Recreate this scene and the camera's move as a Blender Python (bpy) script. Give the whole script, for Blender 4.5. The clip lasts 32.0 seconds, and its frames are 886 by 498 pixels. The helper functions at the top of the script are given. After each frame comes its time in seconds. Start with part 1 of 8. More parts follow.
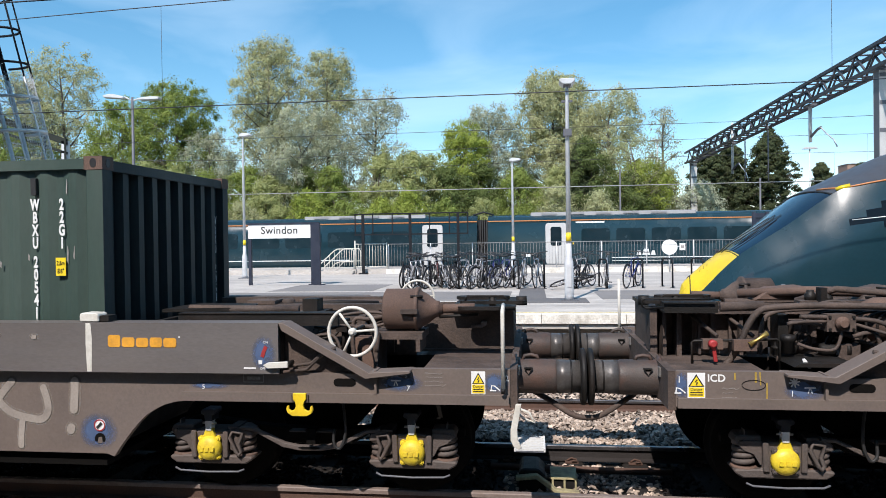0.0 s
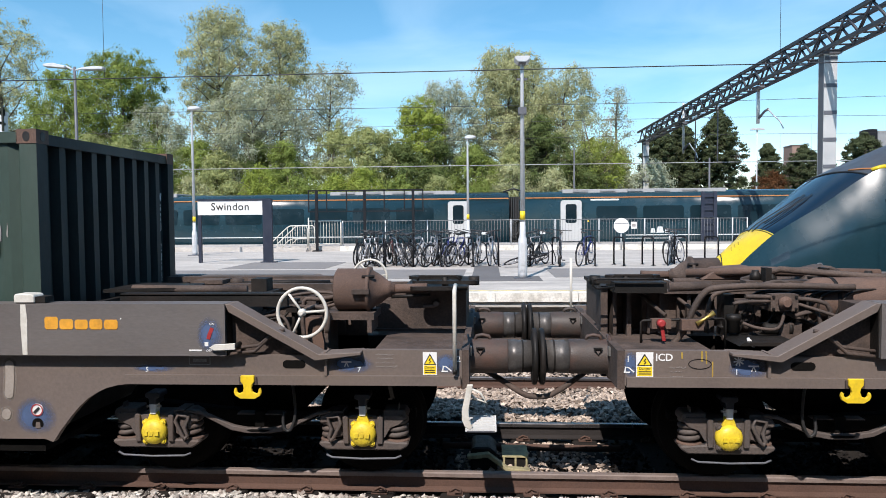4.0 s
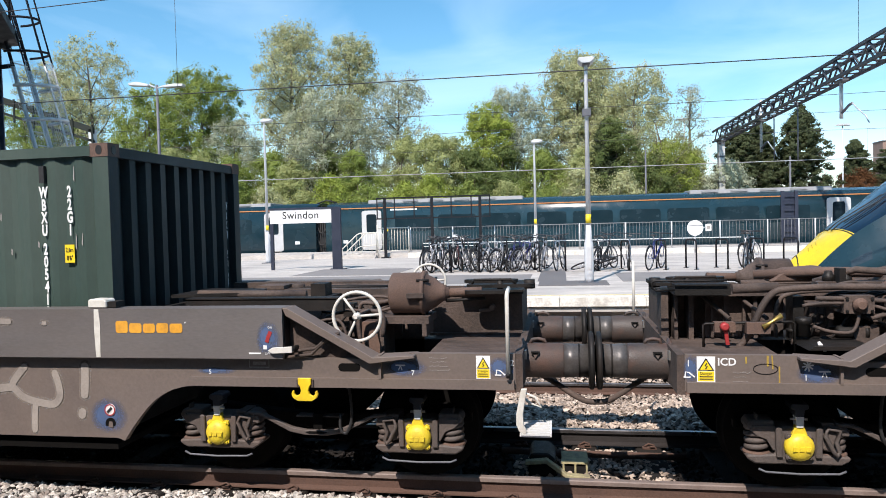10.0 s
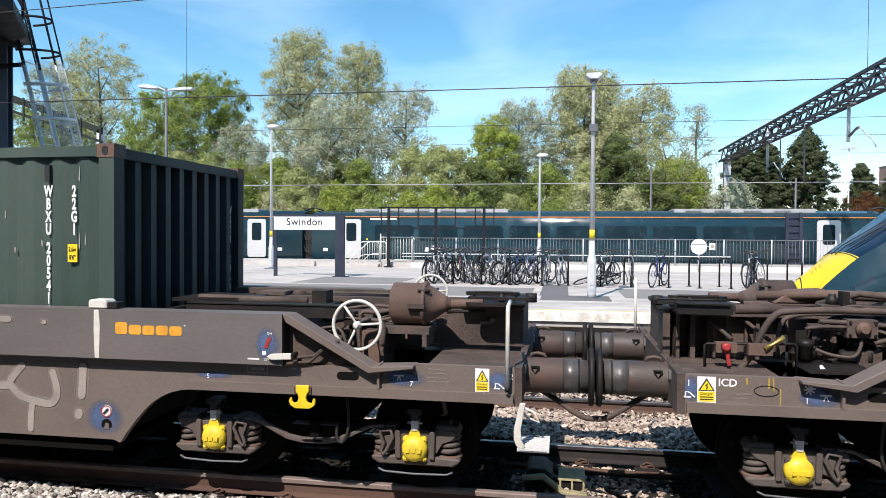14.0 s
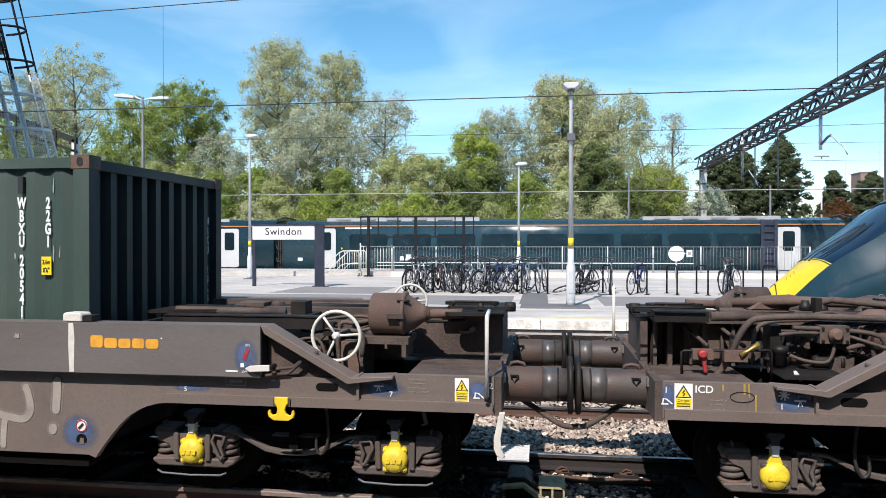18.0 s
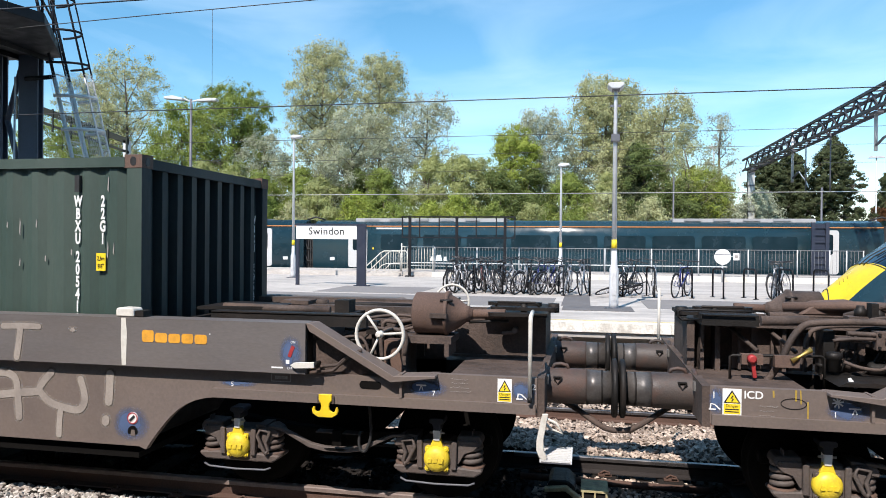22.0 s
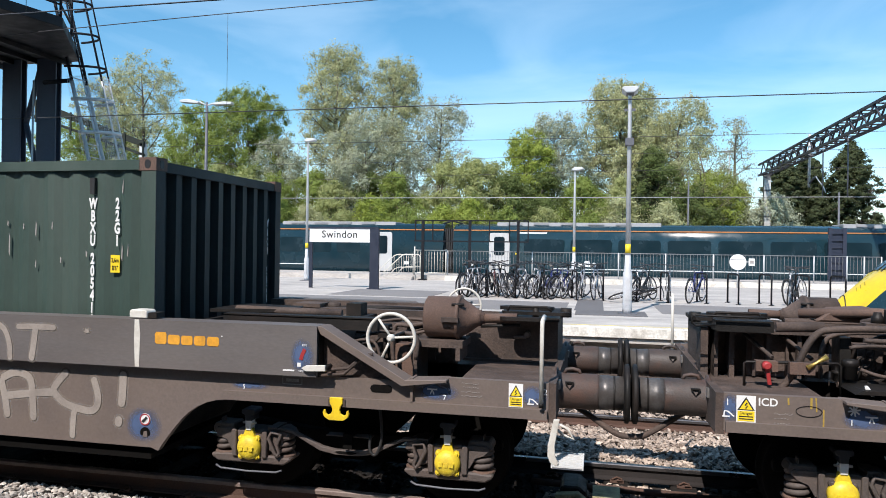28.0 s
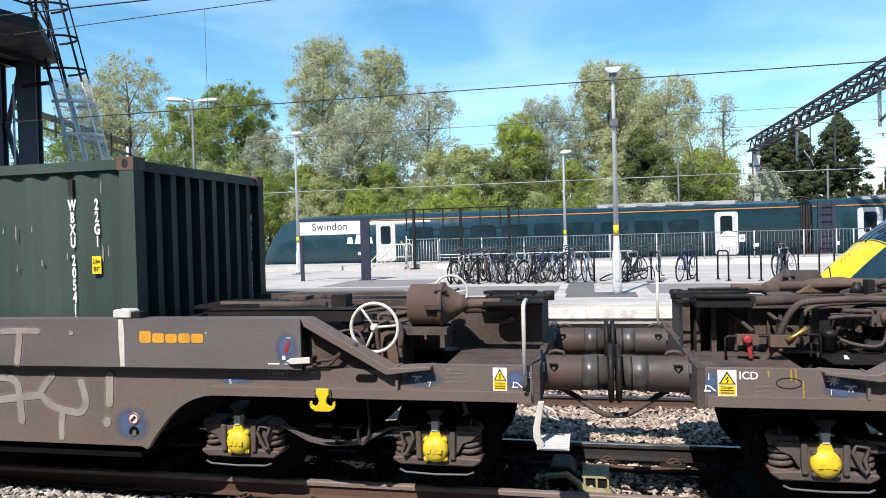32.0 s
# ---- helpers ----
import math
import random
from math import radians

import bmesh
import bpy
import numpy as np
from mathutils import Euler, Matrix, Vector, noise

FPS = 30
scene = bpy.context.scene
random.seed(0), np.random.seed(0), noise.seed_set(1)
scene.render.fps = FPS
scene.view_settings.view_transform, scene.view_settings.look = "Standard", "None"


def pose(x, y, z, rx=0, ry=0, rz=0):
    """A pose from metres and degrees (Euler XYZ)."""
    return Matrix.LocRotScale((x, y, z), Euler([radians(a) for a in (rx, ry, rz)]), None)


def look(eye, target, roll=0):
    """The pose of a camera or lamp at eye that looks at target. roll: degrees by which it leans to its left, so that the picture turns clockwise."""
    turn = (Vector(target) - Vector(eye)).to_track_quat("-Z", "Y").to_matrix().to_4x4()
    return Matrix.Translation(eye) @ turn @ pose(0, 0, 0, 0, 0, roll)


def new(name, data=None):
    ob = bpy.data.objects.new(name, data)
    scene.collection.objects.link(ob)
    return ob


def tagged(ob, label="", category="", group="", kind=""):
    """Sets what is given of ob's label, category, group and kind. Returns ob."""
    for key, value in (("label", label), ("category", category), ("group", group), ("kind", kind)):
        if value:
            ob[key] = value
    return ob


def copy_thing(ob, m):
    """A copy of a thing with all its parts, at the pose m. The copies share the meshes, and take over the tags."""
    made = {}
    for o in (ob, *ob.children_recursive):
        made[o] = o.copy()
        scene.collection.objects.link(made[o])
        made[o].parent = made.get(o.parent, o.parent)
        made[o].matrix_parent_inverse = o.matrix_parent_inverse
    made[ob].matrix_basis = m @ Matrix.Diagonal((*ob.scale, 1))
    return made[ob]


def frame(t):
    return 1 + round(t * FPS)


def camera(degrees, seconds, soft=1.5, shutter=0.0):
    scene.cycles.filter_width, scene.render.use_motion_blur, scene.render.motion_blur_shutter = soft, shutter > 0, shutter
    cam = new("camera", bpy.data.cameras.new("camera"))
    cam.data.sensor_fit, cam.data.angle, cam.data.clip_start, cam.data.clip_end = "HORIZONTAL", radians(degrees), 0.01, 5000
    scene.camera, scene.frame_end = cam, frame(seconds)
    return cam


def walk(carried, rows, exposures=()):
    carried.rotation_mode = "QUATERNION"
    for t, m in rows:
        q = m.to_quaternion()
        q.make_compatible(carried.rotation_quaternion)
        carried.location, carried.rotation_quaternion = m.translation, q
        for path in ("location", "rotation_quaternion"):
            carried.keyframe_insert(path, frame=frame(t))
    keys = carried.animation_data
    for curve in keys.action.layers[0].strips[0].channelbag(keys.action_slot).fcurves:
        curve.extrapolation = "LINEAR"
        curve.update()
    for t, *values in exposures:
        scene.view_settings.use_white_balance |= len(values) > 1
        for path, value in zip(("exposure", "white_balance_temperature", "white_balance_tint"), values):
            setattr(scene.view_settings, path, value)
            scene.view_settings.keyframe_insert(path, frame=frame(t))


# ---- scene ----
cam = camera(64.4, 32.0, soft=0.9)

PATH = [
    (0, (-0.144, 0.473, 2.21), (-0.397, 2.457, 2.189), -0.8),
    (0.5, (-0.171, 0.538, 2.211), (-0.288, 2.534, 2.236), -1.3),
    (1, (-0.181, 0.524, 2.216), (-0.346, 2.516, 2.307), -0.5),
    (1.5, (-0.11, 0.508, 2.242), (-0.289, 2.498, 2.332), -0.7),
    (2, (-0.108, 0.503, 2.196), (-0.302, 2.493, 2.238), -0.6),
    (2.5, (-0.136, 0.525, 2.214), (-0.361, 2.512, 2.214), 0.3),
    (3, (-0.152, 0.549, 2.232), (-0.37, 2.535, 2.145), -0.6),
    (3.5, (-0.133, 0.551, 2.233), (-0.325, 2.54, 2.144), -0.9),
    (4, (-0.122, 0.546, 2.232), (-0.25, 2.54, 2.144), -0.5),
    (4.5, (-0.121, 0.55, 2.24), (-0.209, 2.547, 2.181), 0.1),
    (6.5, (-0.025, 0.553, 2.21), (-0.131, 2.551, 2.204), -0.9),
    (7, (-0.034, 0.594, 2.24), (-0.086, 2.593, 2.219), -1.3),
    (7.5, (-0.101, 0.607, 2.224), (-0.117, 2.605, 2.126), -0.9),
    (8, (-0.055, 0.588, 2.213), (-0.123, 2.587, 2.198), -0.5),
    (8.5, (0.038, 0.617, 2.183), (-0.144, 2.607, 2.119), -0.6),
    (9, (0.092, 0.599, 2.19), (-0.241, 2.569, 2.116), -0.3),
    (9.5, (0.04, 0.591, 2.215), (-0.308, 2.558, 2.106), -2.1),
    (10, (0.024, 0.577, 2.205), (-0.304, 2.549, 2.138), -1.4),
    (10.5, (0.013, 0.583, 2.21), (-0.275, 2.562, 2.16), -0.2),
    (11, (0.013, 0.598, 2.206), (-0.262, 2.577, 2.118), 0.2),
    (11.5, (0.014, 0.594, 2.212), (-0.249, 2.575, 2.147), 0.0),
    (12, (0.019, 0.576, 2.213), (-0.268, 2.555, 2.166), -0.1),
    (12.5, (0.034, 0.574, 2.212), (-0.284, 2.549, 2.192), -0.7),
    (13, (0.025, 0.588, 2.224), (-0.313, 2.559, 2.203), 0.2),
    (13.5, (0.025, 0.592, 2.21), (-0.312, 2.563, 2.18), 0.4),
    (15.5, (0.02, 0.587, 2.204), (-0.314, 2.558, 2.156), 0.3),
    (16, (0.032, 0.591, 2.208), (-0.3, 2.562, 2.146), 0.3),
    (16.5, (0.019, 0.605, 2.213), (-0.23, 2.589, 2.148), 0.0),
    (17, (0.028, 0.596, 2.211), (-0.26, 2.574, 2.154), -0.5),
    (17.5, (0.027, 0.586, 2.215), (-0.252, 2.567, 2.182), -0.3),
    (18, (0.038, 0.579, 2.219), (-0.243, 2.559, 2.207), -0.0),
    (18.5, (0.035, 0.585, 2.213), (-0.25, 2.564, 2.194), -0.0),
    (19, (0.022, 0.595, 2.206), (-0.315, 2.565, 2.148), -0.4),
    (19.5, (0.022, 0.599, 2.21), (-0.304, 2.572, 2.148), 0.1),
    (20, (0.012, 0.588, 2.208), (-0.306, 2.562, 2.179), 0.1),
    (20.5, (0.022, 0.577, 2.211), (-0.284, 2.554, 2.201), 0.5),
    (21, (0.008, 0.584, 2.205), (-0.32, 2.557, 2.169), 0.2),
    (21.5, (0.009, 0.58, 2.214), (-0.374, 2.542, 2.185), 0.5),
    (22, (0.011, 0.573, 2.211), (-0.383, 2.534, 2.201), 0.5),
    (22.5, (0.007, 0.585, 2.203), (-0.384, 2.546, 2.168), 0.2),
    (23, (0.022, 0.565, 2.199), (-0.406, 2.518, 2.162), 0.5),
    (23.5, (0.01, 0.571, 2.202), (-0.398, 2.528, 2.176), 0.0),
    (24, (0.016, 0.571, 2.213), (-0.402, 2.526, 2.181), 0.8),
    (24.5, (0.009, 0.584, 2.214), (-0.358, 2.55, 2.197), 0.7),
    (26.5, (0.021, 0.601, 2.214), (-0.358, 2.564, 2.182), 1.4),
    (27, (0.013, 0.597, 2.212), (-0.391, 2.556, 2.184), 1.5),
    (27.5, (0.017, 0.595, 2.212), (-0.399, 2.551, 2.198), 1.2),
    (28, (0.021, 0.586, 2.212), (-0.41, 2.539, 2.212), 0.8),
    (28.5, (0.027, 0.593, 2.21), (-0.42, 2.542, 2.209), 0.2),
    (29, (0.05, 0.608, 2.211), (-0.35, 2.568, 2.207), -0.0),
    (29.5, (0.055, 0.612, 2.204), (-0.351, 2.571, 2.186), -0.8),
    (30, (0.077, 0.621, 2.209), (-0.338, 2.577, 2.184), -0.9),
    (30.5, (0.115, 0.638, 2.21), (-0.273, 2.599, 2.161), -1.5),
    (31, (0.144, 0.638, 2.192), (-0.3, 2.586, 2.118), -0.7),
    (31.5, (0.144, 0.628, 2.201), (-0.238, 2.591, 2.16), -1.0),
    (32, (0.141, 0.598, 2.203), (-0.275, 2.554, 2.17), -1.5),
]
walk(cam, [(t, look(eye, target, roll)) for t, eye, target, roll in PATH],
     [(0.0, 0.23, 6400, 15), (7.0, 0.23, 6400, 15), (10.0, 0.37, 6500, 16), (13.0, 0.42, 6500, 16), (20.0, 0.35, 6450, 15), (24.0, 0.46, 6550, 16), (27.0, 0.35, 6400, 15), (29.0, 0.24, 6400, 15), (30.0, 0.29, 6400, 15), (31.0, 0.42, 6500, 15), (32.0, 0.42, 6450, 15)])

# ---- sky, sun and exposure ----
world = bpy.data.worlds.new("sky")
scene.world = world
world.use_nodes = True
wn, wl = world.node_tree.nodes, world.node_tree.links
wn.clear()
w_out = wn.new("ShaderNodeOutputWorld")
w_bg = wn.new("ShaderNodeBackground")
w_sky = wn.new("ShaderNodeTexSky")
w_sky.sky_type = "NISHITA"
w_sky.sun_disc = False
w_sky.sun_elevation, w_sky.sun_rotation = radians(50), radians(198)
w_sky.air_density, w_sky.dust_density, w_sky.ozone_density = 1.0, 0.25, 2.2
w_map = wn.new("ShaderNodeMapping")
w_map.inputs["Scale"].default_value = (1.3, 1.3, 5.0)
w_co = wn.new("ShaderNodeTexCoord")
w_noise = wn.new("ShaderNodeTexNoise")
w_noise.inputs["Scale"].default_value, w_noise.inputs["Detail"].default_value = 1.7, 7.0
w_noise.inputs["Distortion"].default_value = 0.6
w_ramp = wn.new("ShaderNodeValToRGB")
w_ramp.color_ramp.elements[0].position, w_ramp.color_ramp.elements[1].position = 0.46, 0.9
w_ramp.color_ramp.elements[1].color = (0.36, 0.36, 0.36, 1)
w_mix = wn.new("ShaderNodeMix")
w_mix.data_type = "RGBA"
w_mix.inputs[7].default_value = (9.0, 10.0, 10.6, 1)
wl.new(w_co.outputs["Generated"], w_map.inputs["Vector"])
wl.new(w_map.outputs["Vector"], w_noise.inputs["Vector"])
wl.new(w_noise.outputs["Fac"], w_ramp.inputs["Fac"])
wl.new(w_ramp.outputs["Color"], w_mix.inputs[0])
wl.new(w_sky.outputs["Color"], w_mix.inputs[6])
w_hue = wn.new("ShaderNodeHueSaturation")
w_hue.inputs["Saturation"].default_value, w_hue.inputs["Hue"].default_value, w_hue.inputs["Value"].default_value = 1.26, 0.482, 1.12
wl.new(w_mix.outputs[2], w_hue.inputs["Color"])
wl.new(w_hue.outputs["Color"], w_bg.inputs["Color"])
w_bg.inputs["Strength"].default_value = 0.13
wl.new(w_bg.outputs["Background"], w_out.inputs["Surface"])

sun = new("sun", bpy.data.lights.new("sun", "SUN"))
sun.data.energy, sun.data.angle, sun.data.color = 4.9, radians(0.5), (1.0, 0.94, 0.85)
sun.matrix_world = look((-2.0, -7.5, 9.2), (0, 0, 0))
scene.view_settings.exposure = 0.2


# ---- materials ----
def shade(name, color, rough=0.6, metal=0.0, var=0.15, scale=6.0, bump=0.0, fine=60.0, dirt=None, dirt_amount=0.4,
          dirt_scale=1.2, rand=0.0, island=0.0, coat=0.0, stretch=(1, 1, 1), specular=None):
    """A surface with fine grain, broad stains of a second colour and a little relief."""
    m = bpy.data.materials.new(name)
    m.use_nodes = True
    n, l = m.node_tree.nodes, m.node_tree.links
    b = n["Principled BSDF"]
    co = n.new("ShaderNodeTexCoord")
    mp = n.new("ShaderNodeMapping")
    mp.inputs["Scale"].default_value = stretch
    l.new(co.outputs["Object"], mp.inputs["Vector"])
    n1 = n.new("ShaderNodeTexNoise")
    n1.inputs["Scale"].default_value, n1.inputs["Detail"].default_value = fine, 4
    n2 = n.new("ShaderNodeTexNoise")
    n2.inputs["Scale"].default_value, n2.inputs["Detail"].default_value = scale, 5
    l.new(mp.outputs["Vector"], n1.inputs["Vector"])
    l.new(mp.outputs["Vector"], n2.inputs["Vector"])
    add = n.new("ShaderNodeMath")
    add.operation = "ADD"
    l.new(n1.outputs["Fac"], add.inputs[0])
    l.new(n2.outputs["Fac"], add.inputs[1])
    rng = n.new("ShaderNodeMapRange")
    rng.inputs["From Min"].default_value, rng.inputs["From Max"].default_value = 0.65, 1.35
    rng.inputs["To Min"].default_value, rng.inputs["To Max"].default_value = 1 - var, 1 + var
    l.new(add.outputs[0], rng.inputs["Value"])
    hsv = n.new("ShaderNodeHueSaturation")
    hsv.inputs["Color"].default_value = (*color, 1)
    l.new(rng.outputs["Result"], hsv.inputs["Value"])
    value = rng.outputs["Result"]
    if rand or island:
        src = n.new("ShaderNodeObjectInfo").outputs["Random"] if rand else n.new("ShaderNodeNewGeometry").outputs["Random Per Island"]
        r2 = n.new("ShaderNodeMapRange")
        k = rand or island
        r2.inputs["To Min"].default_value, r2.inputs["To Max"].default_value = 1 - k, 1 + k
        l.new(src, r2.inputs["Value"])
        mul = n.new("ShaderNodeMath")
        mul.operation = "MULTIPLY"
        l.new(value, mul.inputs[0])
        l.new(r2.outputs["Result"], mul.inputs[1])
        l.new(mul.outputs[0], hsv.inputs["Value"])
    col = hsv.outputs["Color"]
    if dirt:
        n3 = n.new("ShaderNodeTexNoise")
        n3.inputs["Scale"].default_value, n3.inputs["Detail"].default_value = dirt_scale, 8
        n3.inputs["Roughness"].default_value = 0.7
        l.new(mp.outputs["Vector"], n3.inputs["Vector"])
        rp = n.new("ShaderNodeValToRGB")
        rp.color_ramp.elements[0].position, rp.color_ramp.elements[1].position = 0.45, 0.68
        rp.color_ramp.elements[1].color = (dirt_amount,) * 3 + (1,)
        l.new(n3.outputs["Fac"], rp.inputs["Fac"])
        mx = n.new("ShaderNodeMix")
        mx.data_type = "RGBA"
        mx.inputs[7].default_value = (*dirt, 1)
        l.new(rp.outputs["Color"], mx.inputs[0])
        l.new(col, mx.inputs[6])
        col = mx.outputs[2]
    l.new(col, b.inputs["Base Color"])
    rr = n.new("ShaderNodeMapRange")
    rr.inputs["From Min"].default_value, rr.inputs["From Max"].default_value = 0.3, 0.7
    rr.inputs["To Min"].default_value, rr.inputs["To Max"].default_value = max(rough - 0.12, 0.03), min(rough + 0.12, 1)
    l.new(n2.outputs["Fac"], rr.inputs["Value"])
    l.new(rr.outputs["Result"], b.inputs["Roughness"])
    b.inputs["Metallic"].default_value = metal
    b.inputs["Coat Weight"].default_value = coat
    if specular is not None:
        b.inputs["Specular IOR Level"].default_value = specular
    if bump:
        bp = n.new("ShaderNodeBump")
        bp.inputs["Strength"].default_value, bp.inputs["Distance"].default_value = bump, 0.01
        l.new(add.outputs[0], bp.inputs["Height"])
        l.new(bp.outputs["Normal"], b.inputs["Normal"])
    return m


def leaf_shade(name, color, var=0.16):
    m = shade(name, color, rough=0.6, specular=0.15, var=0.2, scale=0.6, fine=1.6, island=var)
    n, l = m.node_tree.nodes, m.node_tree.links
    b, out = n["Principled BSDF"], n["Material Output"]
    tr = n.new("ShaderNodeBsdfTranslucent")
    mx = n.new("ShaderNodeMixShader")
    mx.inputs[0].default_value = 0.38
    src = b.inputs["Base Color"].links[0].from_socket
    l.new(src, tr.inputs["Color"])
    l.new(b.outputs[0], mx.inputs[1])
    l.new(tr.outputs[0], mx.inputs[2])
    l.new(mx.outputs[0], out.inputs["Surface"])
    return m


wagon_grey = shade("wagon_grey_brown_paint", (0.142, 0.113, 0.098), 0.62, var=0.16, scale=2.2, fine=45, bump=0.12, dirt=(0.13, 0.097, 0.075), dirt_amount=0.55, dirt_scale=1.1)
beam_grey = shade("smooth_grey_beam_paint", (0.122, 0.11, 0.105), 0.55, var=0.14, scale=1.6, fine=45, bump=0.08, dirt=(0.125, 0.102, 0.085), dirt_amount=0.45, dirt_scale=0.9, stretch=(0.5, 1, 1.6))
wagon_brown = shade("wagon_brown_grime", (0.082, 0.058, 0.047), 0.78, var=0.4, scale=5, fine=55, bump=0.4, dirt=(0.02, 0.016, 0.014), dirt_amount=0.75, dirt_scale=3.0)
rust_brown = shade("rusted_steel", (0.13, 0.079, 0.058), 0.82, var=0.42, scale=6, fine=90, bump=0.22, dirt=(0.06, 0.045, 0.04), dirt_amount=0.7, dirt_scale=3)
black_steel = shade("oily_black_steel", (0.010, 0.009, 0.008), 0.6, specular=0.3, var=0.3, scale=7, fine=60, bump=0.3, dirt=(0.035, 0.024, 0.019), dirt_amount=0.5, dirt_scale=3)
# near-black steel standing in for deep shade under the wagons and in holes
shade_black = shade("shade_black_steel", (0.005, 0.0045, 0.004), 0.9, specular=0.1, var=0.3, scale=6, fine=50, bump=0.2)
buffer_brown = shade("oily_brown_buffer_steel", (0.05, 0.039, 0.034), 0.62, var=0.3, scale=5, fine=70, bump=0.25, dirt=(0.115, 0.055, 0.036), dirt_amount=0.65, dirt_scale=3.0)
buffer_worn = shade("rubbed_buffer_steel", (0.09, 0.084, 0.08), 0.45, metal=0.25, var=0.3, scale=7, fine=60, bump=0.1, dirt=(0.055, 0.042, 0.036), dirt_amount=0.6, dirt_scale=5)
bracket_blue = shade("blue_black_bracket_paint", (0.02, 0.024, 0.034), 0.5, var=0.15, scale=9)
bogie_steel = shade("bogie_cast_steel", (0.088, 0.072, 0.064), 0.72, var=0.28, scale=6, fine=60, bump=0.35, dirt=(0.085, 0.052, 0.038), dirt_amount=0.5, dirt_scale=3)
bare_steel = shade("worn_bright_steel", (0.4, 0.39, 0.37), 0.4, metal=0.8, var=0.15, scale=9, fine=80, bump=0.1)
rubber = shade("black_rubber", (0.02, 0.02, 0.02), 0.6, var=0.2, scale=9, fine=80, bump=0.1)
cap_yellow = shade("yellow_bearing_paint", (0.74, 0.56, 0.03), 0.5, var=0.1, scale=9, fine=60, bump=0.15, dirt=(0.3, 0.2, 0.03), dirt_amount=0.5, dirt_scale=9)
hook_yellow = shade("yellow_hook_paint", (0.8, 0.56, 0.02), 0.45, var=0.08, scale=7, fine=60, dirt=(0.35, 0.22, 0.04), dirt_amount=0.35, dirt_scale=12)
white_paint = shade("worn_white_paint", (0.62, 0.6, 0.54), 0.55, var=0.08, scale=9, fine=70, dirt=(0.4, 0.36, 0.3), dirt_amount=0.5, dirt_scale=8)
label_white = shade("label_white", (0.76, 0.76, 0.74), 0.5, var=0.06, scale=20, fine=90)
def spray(name, color):
    """Thin sprayed paint that fades out towards the rim of its patch."""
    m = shade(name, color, 0.6, var=0.15, scale=9, fine=60)
    n, l = m.node_tree.nodes, m.node_tree.links
    co = n.new("ShaderNodeTexCoord")
    mp = n.new("ShaderNodeMapping")
    mp.inputs["Location"].default_value, mp.inputs["Scale"].default_value = (-1, 0, -1), (2, 0, 2)
    gr = n.new("ShaderNodeTexGradient")
    gr.gradient_type = "SPHERICAL"
    nz = n.new("ShaderNodeTexNoise")
    nz.inputs["Scale"].default_value = 2.5
    ad = n.new("ShaderNodeMath")
    ad.operation = "MULTIPLY"
    mr = n.new("ShaderNodeMapRange")
    mr.inputs["From Min"].default_value, mr.inputs["From Max"].default_value = 0.02, 0.3
    mr.inputs["To Max"].default_value = 0.85
    l.new(co.outputs["Generated"], mp.inputs["Vector"])
    l.new(mp.outputs["Vector"], gr.inputs["Vector"])
    l.new(co.outputs["Generated"], nz.inputs["Vector"])
    l.new(gr.outputs["Fac"], ad.inputs[0])
    l.new(nz.outputs["Fac"], ad.inputs[1])
    l.new(ad.outputs[0], mr.inputs["Value"])
    l.new(mr.outputs["Result"], n["Principled BSDF"].inputs["Alpha"])
    return m


label_blue = spray("stencil_blue_paint", (0.075, 0.12, 0.23))
label_yellow = shade("label_yellow", (0.82, 0.6, 0.02), 0.5, var=0.05, scale=20, fine=90)
label_black = shade("label_black", (0.02, 0.02, 0.02), 0.5, var=0.1, scale=20)
label_orange = shade("lettering_orange", (0.7, 0.33, 0.03), 0.55, var=0.12, scale=9, fine=60, dirt=(0.3, 0.15, 0.05), dirt_amount=0.4, dirt_scale=12)
chalk = shade("chalk_marks", (0.3, 0.28, 0.26), 0.9, var=0.3, scale=30, fine=120)
graffiti_white = shade("faded_graffiti_paint", (0.31, 0.27, 0.235), 0.75, var=0.2, scale=8, fine=60, dirt=(0.12, 0.1, 0.09), dirt_amount=0.6, dirt_scale=4)
graffiti_haze = shade("thin_graffiti_overspray", (0.31, 0.27, 0.235), 0.8, var=0.2, scale=8, fine=60)
graffiti_haze.node_tree.nodes["Principled BSDF"].inputs["Alpha"].default_value = 0.32
red_paint = shade("red_handle_paint", (0.33, 0.03, 0.03), 0.5, var=0.15, scale=12)
brass = shade("brass", (0.6, 0.42, 0.12), 0.4, metal=0.9, var=0.2, scale=20)
container_green = shade("container_green_paint", (0.036, 0.062, 0.05), 0.58, var=0.12, scale=1.4, fine=30, bump=0.08, dirt=(0.075, 0.095, 0.08), dirt_amount=0.35, dirt_scale=1.6, stretch=(1, 1, 0.35))
# container green darkened: shade on the sunless end put into the colour
container_end = shade("shaded_green_container_end", (0.013, 0.02, 0.021), 0.6, var=0.25, scale=2, fine=40, bump=0.08, dirt=(0.03, 0.042, 0.038), dirt_amount=0.4, dirt_scale=2.5, stretch=(1, 1, 0.3))
rail_top = shade("polished_rail_top", (0.2, 0.19, 0.19), 0.32, metal=0.85, var=0.15, scale=5)
# bed and sleepers coloured near black to deepen the wagons' shadow
bed_dark = shade("shaded_track_bed", (0.03, 0.025, 0.022), 0.95, var=0.4, scale=6, fine=30, bump=0.6, dirt=(0.07, 0.055, 0.045), dirt_amount=0.5, dirt_scale=1.0, specular=0.2)
sleeper_shaded = shade("shaded_black_sleeper", (0.02, 0.017, 0.015), 0.9, var=0.3, scale=5, fine=60, bump=0.4, specular=0.2)
